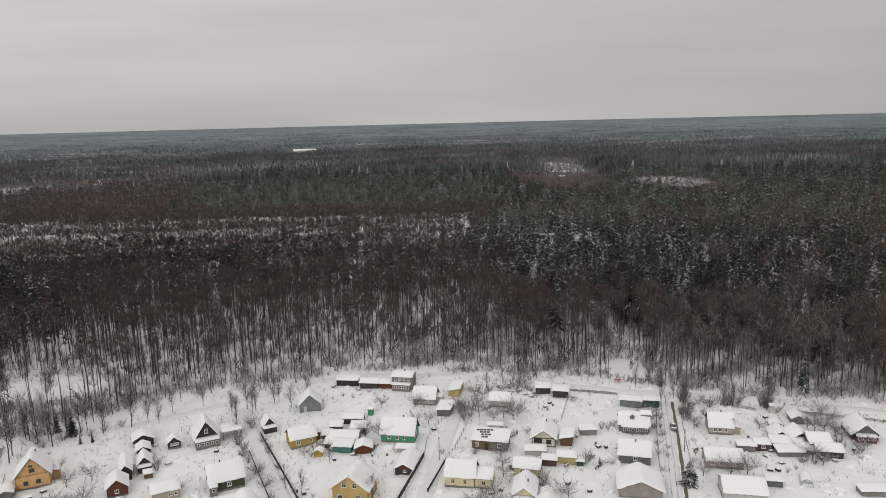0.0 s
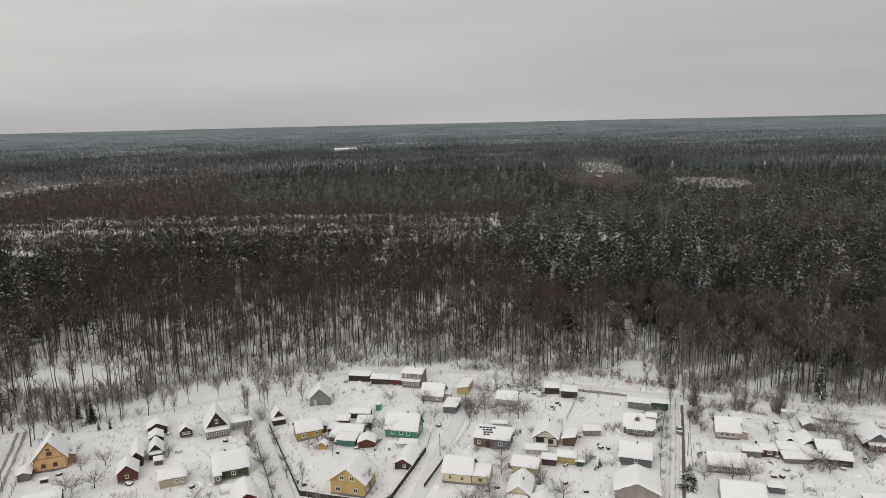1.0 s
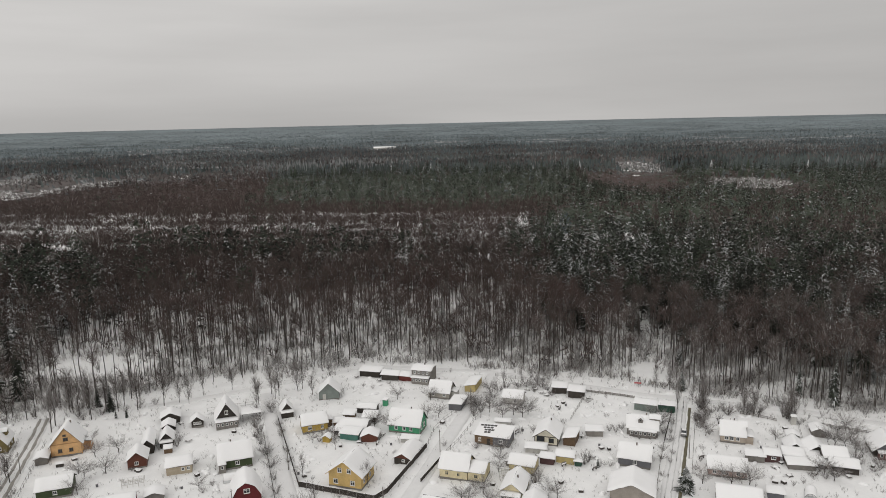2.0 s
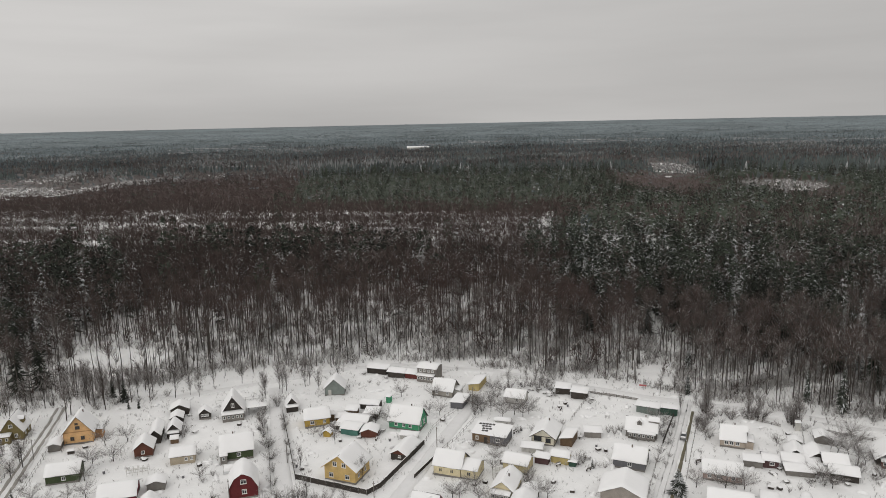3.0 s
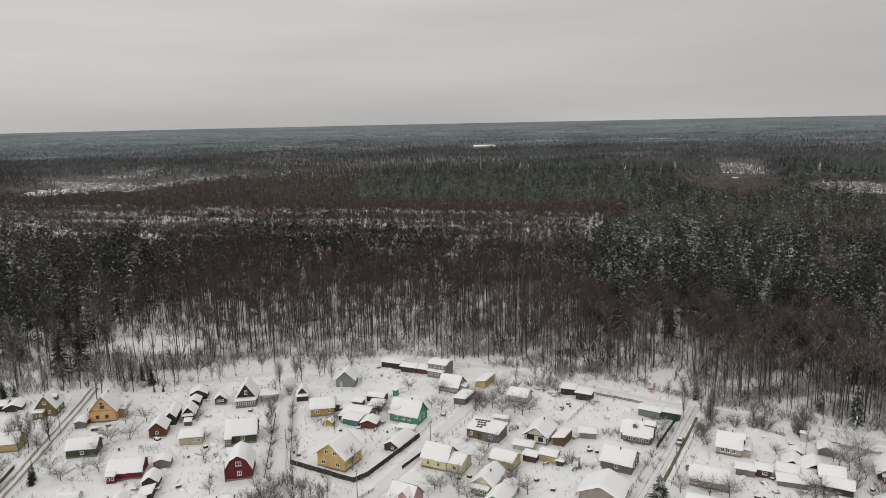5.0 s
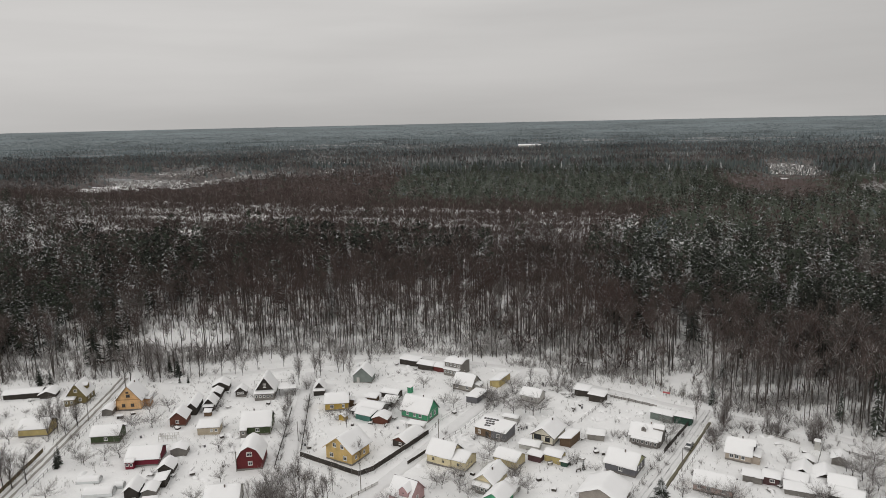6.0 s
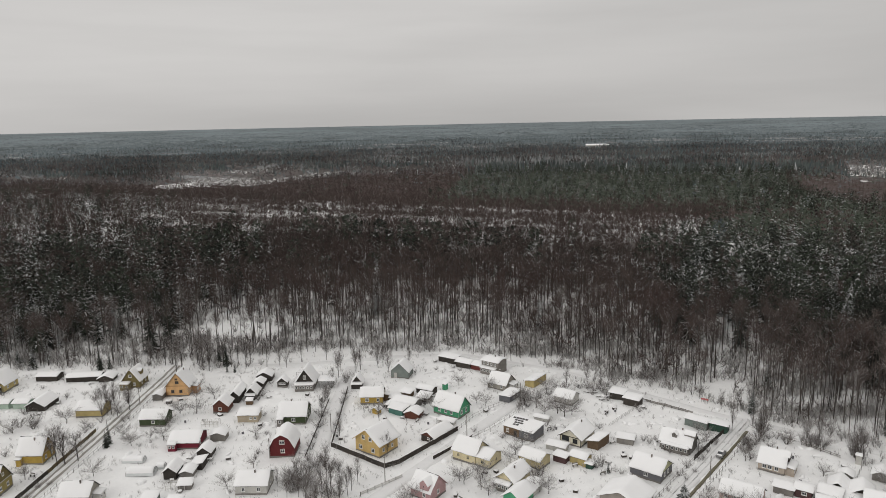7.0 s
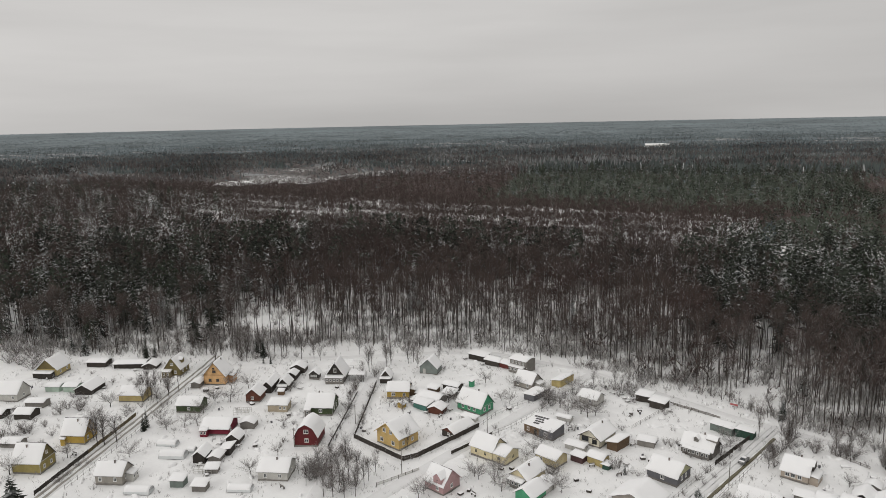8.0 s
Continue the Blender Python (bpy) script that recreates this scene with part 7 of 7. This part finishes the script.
def car(px, py, rot):
    root = thing("parked_car", px, py, rot, "grey saloon car parked on the lane with snow on it", "car", z=0.17)
    paint_mat = surface("car_paint", (0.24, 0.24, 0.24), 0.35, 1.0, 0.05, 6.0, 0.0, metal=0.3)
    bm = bmesh.new()
    side = [(-2.15, 0.35), (2.1, 0.35), (2.2, 0.62), (2.1, 0.82), (1.0, 0.95), (0.35, 1.38), (-0.95, 1.40), (-1.6, 0.98), (-2.2, 0.92)]
    rows = [[bm.verts.new((x, s * (0.84 if z < 1.1 else 0.66), z)) for x, z in side] for s in (-1, 1)]
    bm.faces.new(rows[0]), bm.faces.new(rows[1])
    for i in range(len(side)):
        j = (i + 1) % len(side)
        bm.faces.new((rows[0][i], rows[0][j], rows[1][j], rows[1][i]))
    bmesh.ops.recalc_face_normals(bm, faces=bm.faces)
    bmesh.ops.bevel(bm, geom=list(bm.edges), offset=0.06, segments=2, affect="EDGES")
    part("body", bm, paint_mat, root, smooth=True)
    for lo, hi, z0, z1 in ((0.42, 0.98, 1.34, 0.98), (-1.56, -0.98, 1.0, 1.36)):
        bm = bmesh.new()
        a = [bm.verts.new(v) for v in ((lo, -0.58, z0 + 0.03), (lo, 0.58, z0 + 0.03), (hi, 0.68, z1 + 0.03), (hi, -0.68, z1 + 0.03))]
        b = [bm.verts.new((v.co.x, v.co.y, v.co.z + 0.012)) for v in a]
        bm.faces.new(a), bm.faces.new(b)
        for i in range(4):
            bm.faces.new((a[i], a[(i + 1) % 4], b[(i + 1) % 4], b[i]))
        part("windscreen", bm, GLASS, root)
    for s in (-1, 1):
        bm = box((-1.1, s * 0.775 - 0.01, 1.0), (0.55, s * 0.775 + 0.01, 1.25), 0.0)
        for v in bm.verts:
            if v.co.z > 1.1:
                v.co.y *= 0.91
        part("side_window", bm, GLASS, root)
        for u in (-1.35, 1.35):
            wheel = part("wheel", add_rod(bmesh.new(), (u, s * 0.70, 0.30), (u, s * 0.88, 0.30), 0.31, 0.31, 14), RUBBER, root)
            part("rim", add_rod(bmesh.new(), (u, s * 0.885, 0.30), (u, s * 0.90, 0.30), 0.19, 0.17, 10), TRIM_WHITE, wheel)
        part("headlight", box((2.12, s * 0.62 - 0.16, 0.62), (2.2, s * 0.62 + 0.16, 0.76), 0.02), GLASS, root)
    part("roof_snow", box((-0.88, -0.6, 1.41), (0.28, 0.6, 1.50), 0.04), ROOF_SNOW, root, "patch of snow on the car roof", smooth=True)
    part("hood_snow", box((1.1, -0.7, 0.935), (1.95, 0.7, 0.985), 0.02), ROOF_SNOW, root)


car(63.7, 199.2, 257)


def board_sign(px, py, rot, w, h, z, mat, label, name="sign_board"):
    root = thing(name, px, py, rot, label, "sign")
    part("board", box((-w / 2, -0.03, z), (w / 2, 0.03, z + h), 0.01), mat, root)
    for u in (-w * 0.4, w * 0.4):
        part("post", add_rod(bmesh.new(), (u, 0.07, -0.3), (u, 0.07, z + h * 0.9), 0.05, 0.05, 6), WOOD_GREY, root)


SIGN_RED = surface("red_sign_paint", (0.42, 0.13, 0.13), 0.6, 1.0, 0.1, 6.0, 0.0)
board_sign(56.0, 237.0, -10, 2.4, 0.6, 1.0, SIGN_RED, "faded red sign board on two posts at the wood edge")
board_sign(61.5, 238.2, -10, 1.5, 0.9, 0.7, PALE, "small pale notice board at the wood edge")


# ---- small things standing about the gardens ----
def barrel(px, py, k):
    root = thing("water_barrel", px, py, k * 37, "dark metal water barrel capped with snow", "barrel", "garden barrels")
    part("drum", add_rod(bmesh.new(), (0, 0, -0.1), (0, 0, 0.75), 0.31, 0.31, 12), SLATE, root)
    part("snow_cap", add_rod(bmesh.new(), (0, 0, 0.754), (0, 0, 0.98), 0.33, 0.2, 12), ROOF_SNOW, root, smooth=True)


def log_pile(px, py, k):
    root = thing("log_pile", px, py, k * 53, "low pile of cut logs under snow", "woodpile", "log piles")
    for i in range(4):
        for j in range(2):
            part("log", add_rod(bmesh.new(), (-0.7, i * 0.27 - 0.4 + 0.1 * j, 0.12 + 0.24 * j), (0.7, i * 0.27 - 0.4 + 0.1 * j, 0.12 + 0.24 * j), 0.13, 0.12, 7), BARK, root)
    part("snow_cap", box((-0.75, -0.6, 0.47), (0.75, 0.6, 0.72), 0.12), ROOF_SNOW, root, smooth=True)


def garden_box(px, py, k):
    root = thing("garden_box", px, py, k * 29, "low weathered garden box topped with snow", "box", "garden boxes")
    for s in (-1, 1):
        part("side", box((-0.6, s * 0.4 - 0.03, -0.1), (0.6, s * 0.4 + 0.03, 0.5)), WOOD_DARK, root)
        part("end", box((s * 0.57 - 0.03, -0.37, -0.1), (s * 0.57 + 0.03, 0.37, 0.5)), WOOD_DARK, root)
    part("snow_cap", box((-0.62, -0.43, 0.42), (0.62, 0.43, 0.74), 0.13), ROOF_SNOW, root, smooth=True)


def bench(px, py, k):
    root = thing("garden_bench", px, py, k * 41, "plank garden bench under a roll of snow", "bench", "garden benches")
    part("seat", box((-0.8, -0.2, 0.42), (0.8, 0.2, 0.48)), WOOD_GREY, root)
    part("backrest", box((-0.8, 0.2, 0.55), (0.8, 0.25, 0.95)), WOOD_GREY, root)
    for u in (-0.65, 0.65):
        part("leg", box((u - 0.05, -0.18, -0.1), (u + 0.05, 0.25, 0.415)), WOOD_DARK, root)
    part("snow_cap", box((-0.8, -0.22, 0.484), (0.8, 0.19, 0.7), 0.09), ROOF_SNOW, root, smooth=True)


SMALL = (barrel, log_pile, garden_box, bench)
for k, (px, py) in enumerate(((-96, 156.8), (-111.7, 170.3), (-71.7, 164.5), (-60, 149.5), (-72.6, 157.5), (-89, 165.3), (-72.7, 191.1), (-65.4, 189.1), (-44.2, 167.5), (-42.2, 166.6), (-37.1, 184.4), (-26.5, 186.8), (-22.3, 186.3), (-9.1, 202.5), (26.3, 168.4), (27.9, 215.8), (30.1, 218.6), (6, 164.5), (8.6, 166.0), (14.4, 196.7), (16.1, 198.5), (38.7, 188.6), (40.7, 188.4), (35.5, 176.3))):
    SMALL[k % 4](px, py, k)
for k, (px, py) in enumerate(((31.1, 164.5), (27.5, 177.8), (83.5, 192.4), (80.9, 173), (83, 172.9), (65.4, 184.9), (82, 206), (94.6, 205.7), (109.2, 183.3), (-108.9, 113.3), (-175.4, 138.7), (-65.2, 142.8), (-89.8, 165.6), (-40.8, 128.4), (38.2, 190.3), (2.5, 147.8), (3.5, 150.4), (5.6, 148.9), (13.6, 235.6), (27.4, 217.6), (29.4, 220.6))):
    SMALL[(k + 2) % 4](px, py, k)


# ---- rough heaps of boards and scrap about the sheds ----
def board_heap(px, py, k):
    root = thing("board_heap", px, py, k * 47, "untidy heap of dark old boards half under snow", "board pile", "board heaps")
    for i in range(5):
        b = part("board", box((-0.9, -0.09, -0.02), (0.9, 0.09, 0.03)), WOOD_DARK if i % 2 else WOOD_GREY, root)
        b.matrix_basis = pose(random.uniform(-0.3, 0.3), -0.5 + 0.25 * i, 0.12 + 0.07 * i, random.uniform(-12, 12), random.uniform(-10, 10), random.uniform(-35, 35))
    part("snow_cap", box((-0.6, -0.45, 0.40), (0.5, 0.5, 0.60), 0.09), ROOF_SNOW, root, smooth=True)


for k, (px, py) in enumerate(((-66.5, 128.8), (-70.6, 127.0), (-62.5, 120.6), (-64.0, 123.4), (-75.6, 138.6), (-76.0, 147.2), (-69.5, 140.2), (-39.0, 190.6), (-32.0, 187.0), (-26.2, 192.6), (-41.0, 206.6), (-31.0, 206.8), (-84.0, 184.0), (-90.6, 187.4), (-92.2, 195.4), (-101.6, 201.2), (86.0, 183.4), (93.4, 184.6), (98.6, 187.6), (104.8, 185.0), (97.6, 178.6), (-160.6, 124.0), (-147.0, 142.0), (-149.6, 150.6), (-168.0, 169.0), (-155.6, 168.4), (20.6, 182.4), (35.6, 183.0), (33.8, 195.6), (12.4, 193.0), (24.0, 226.4), (38.0, 225.0), (-45.8, 239.6), (-36.4, 236.4))):
    board_heap(px, py, k)
for px, py, ht in ((-40.6, 192.0, 2.5), (-31.6, 194.8, 2.8), (-26.6, 189.6, 2.6), (-39.0, 201.8, 2.4), (-30.2, 199.6, 2.2), (99.6, 178.4, 2.4), (105.6, 183.6, 3), (94.0, 179.6, 2), (106.6, 187.2, 3.5), (-156.6, 123.6, 3), (-153.6, 118.6, 3.2), (-149.0, 116.0, 2.8), (-161.0, 131.6, 2.6)):
    bush(px, py, ht)

# dense dark shrubs at the western plots and before the spruces
for px, py, ht in ((-139.3, 112.5, 4), (-136.4, 115.2, 4.5), (-133.4, 107.0, 3.5), (-141.5, 110.0, 3.6), (-222.5, 158.9, 6), (-218.0, 156.0, 5.5), (-211.7, 150.0, 6), (-206.0, 151.0, 5), (-201.0, 153.5, 5.5), (-196.2, 150.5, 5), (-193.0, 156.0, 4.5), (-214.0, 160.0, 6), (-208.0, 158.0, 5), (-203.0, 162.0, 6), (-226.0, 150.0, 6), (-189.0, 160.0, 3.5), (-151.9, 140.2, 3), (-143.8, 133.0, 4), (-141.0, 136.5, 4.5), (-138.5, 134.0, 3.6), (-112.0, 108.0, 2.6), (-99.0, 105.0, 2.4), (-97.0, 101.5, 2.2), (-101.0, 109.5, 2.0)):
    stand_dark_bush(px, py, ht, int(rng.integers(0, 6)), float(rng.uniform(0, 360)), 1.6)

# the overgrown strip beside the red house, and brush round the back sheds
for px, py, ht in ((-40.5, 143.5, 4.5), (-38.6, 141.4, 5), (-41.2, 140.4, 4.5), (-38.0, 138.4, 5), (-36.4, 140.5, 4.6), (-40.0, 137.6, 4.2), (-37.0, 136.0, 4), (-35.0, 138.0, 4), (-38.8, 145.6, 3.6), (-32.4, 139.2, 4), (-29.4, 137.5, 4), (-26.3, 134.1, 4), (-30.0, 134.0, 3.5), (-24.1, 138.5, 4),
                   (7.6, 230.2, 4), (10.0, 231.6, 3.6), (13.5, 226.8, 3), (14.6, 233.9, 4), (17.2, 234.6, 4.4), (19.8, 233.6, 4), (22.6, 234.0, 3.6), (6.0, 224.0, 3.5), (4.3, 219.2, 4.2), (7.9, 216.7, 3.6), (24.4, 231.4, 3), (26.0, 227.0, 2.5), (20.0, 229.6, 2.2),
                   (91.3, 176.5, 2.6), (94.4, 176.0, 2.4), (97.2, 177.0, 2.8), (113.4, 185.4, 4), (111.0, 183.0, 3.4), (108.4, 181.0, 3), (80.5, 214.9, 4.2), (89.5, 216.7, 4.6), (86.0, 215.6, 3.6), (74.0, 219.5, 4.5), (76.4, 209.0, 3.2), (73.0, 214.0, 4), (71.8, 210.5, 3.6)):
    stand_dark_bush(px, py, ht, int(rng.integers(0, 6)), float(rng.uniform(0, 360)), float(rng.uniform(1.2, 1.8)))
stand_sapling(65.6, 217.7, 12.5, 2, 40.0, 0.8, label="slender bare birch-like tree beside the green garages")
for k, (px, py) in enumerate(((17.6, 231.0), (20.4, 231.6), (22.4, 228.6), (25.4, 229.8), (83.5, 180.6), (85.6, 176.4), (92.6, 178.2), (100.4, 177.2))):
    board_heap(px, py, k + 3)
# upright dense clumps of osier beside the back track, and shrubs in the lane hedges
for cx, cy, ht in ((73.6, 220.0, 6.0), (85.6, 217.2, 5.2), (88.6, 216.0, 5.4), (97.6, 213.8, 6.2), (99.0, 213.2, 5.0), (69.8, 210.0, 3.6), (70.6, 206.0, 3.2)):
    for k in range(4):
        stand_dark_bush(cx + float(rng.normal(0, 0.7)), cy + float(rng.normal(0, 0.6)), ht * float(rng.uniform(0.75, 1.05)), k, float(rng.uniform(0, 360)), 0.6)
# the thick copse of young trees and brush between the west lane and the woods
for px, py, ht in ((-130.0, 199.0, 3.8), (-126.5, 196.5, 3.4), (-123.0, 201.0, 4.1), (-128.0, 204.0, 3.8), (-133.0, 203.0, 3.4), (-120.0, 205.0, 3.4), (-125.0, 208.0, 3.9), (-116.0, 203.5, 3.0), (-131.5, 209.0, 3.8), (-113.0, 207.0, 2.8), (-109.0, 210.0, 3.2)):
    stand_dark_bush(px, py, ht, int(rng.integers(0, 6)), float(rng.uniform(0, 360)), float(rng.uniform(0.9, 1.4)))
for px, py, ht in ((-127.0, 200.5, 14.0), (-124.0, 205.0, 13.0), (-131.0, 205.5, 14.5), (-119.0, 208.0, 12.5), (-135.0, 202.0, 13.0), (-138.5, 207.0, 14.0), (-114.5, 210.0, 12.0)):
    stand_sapling(px, py, ht, int(rng.integers(0, 6)), float(rng.uniform(0, 360)), float(rng.uniform(0.8, 1.1)))
# twiggy shrubs crowding the houses along the lanes
for px, py, ht in ((-43.5, 190.0, 3.4), (-42.2, 192.4, 3.0), (-0.6, 214.4, 4.4), (1.4, 216.8, 4.0), (2.6, 211.6, 3.6), (-3.0, 221.6, 3.4), (0.4, 208.4, 3.2), (-66.2, 206.0, 4.2), (-67.6, 209.2, 4.6), (-65.0, 211.6, 3.8), (12.6, 199.4, 2.6), (15.4, 197.2, 2.8), (19.2, 199.0, 2.4), (28.4, 204.0, 2.2), (2.8, 186.2, 2.4), (-6.6, 186.6, 2.2), (-24.0, 201.4, 3.0), (-26.0, 204.6, 2.8)):
    stand_dark_bush(px, py, ht, int(rng.integers(0, 6)), float(rng.uniform(0, 360)), float(rng.uniform(0.9, 1.3)))
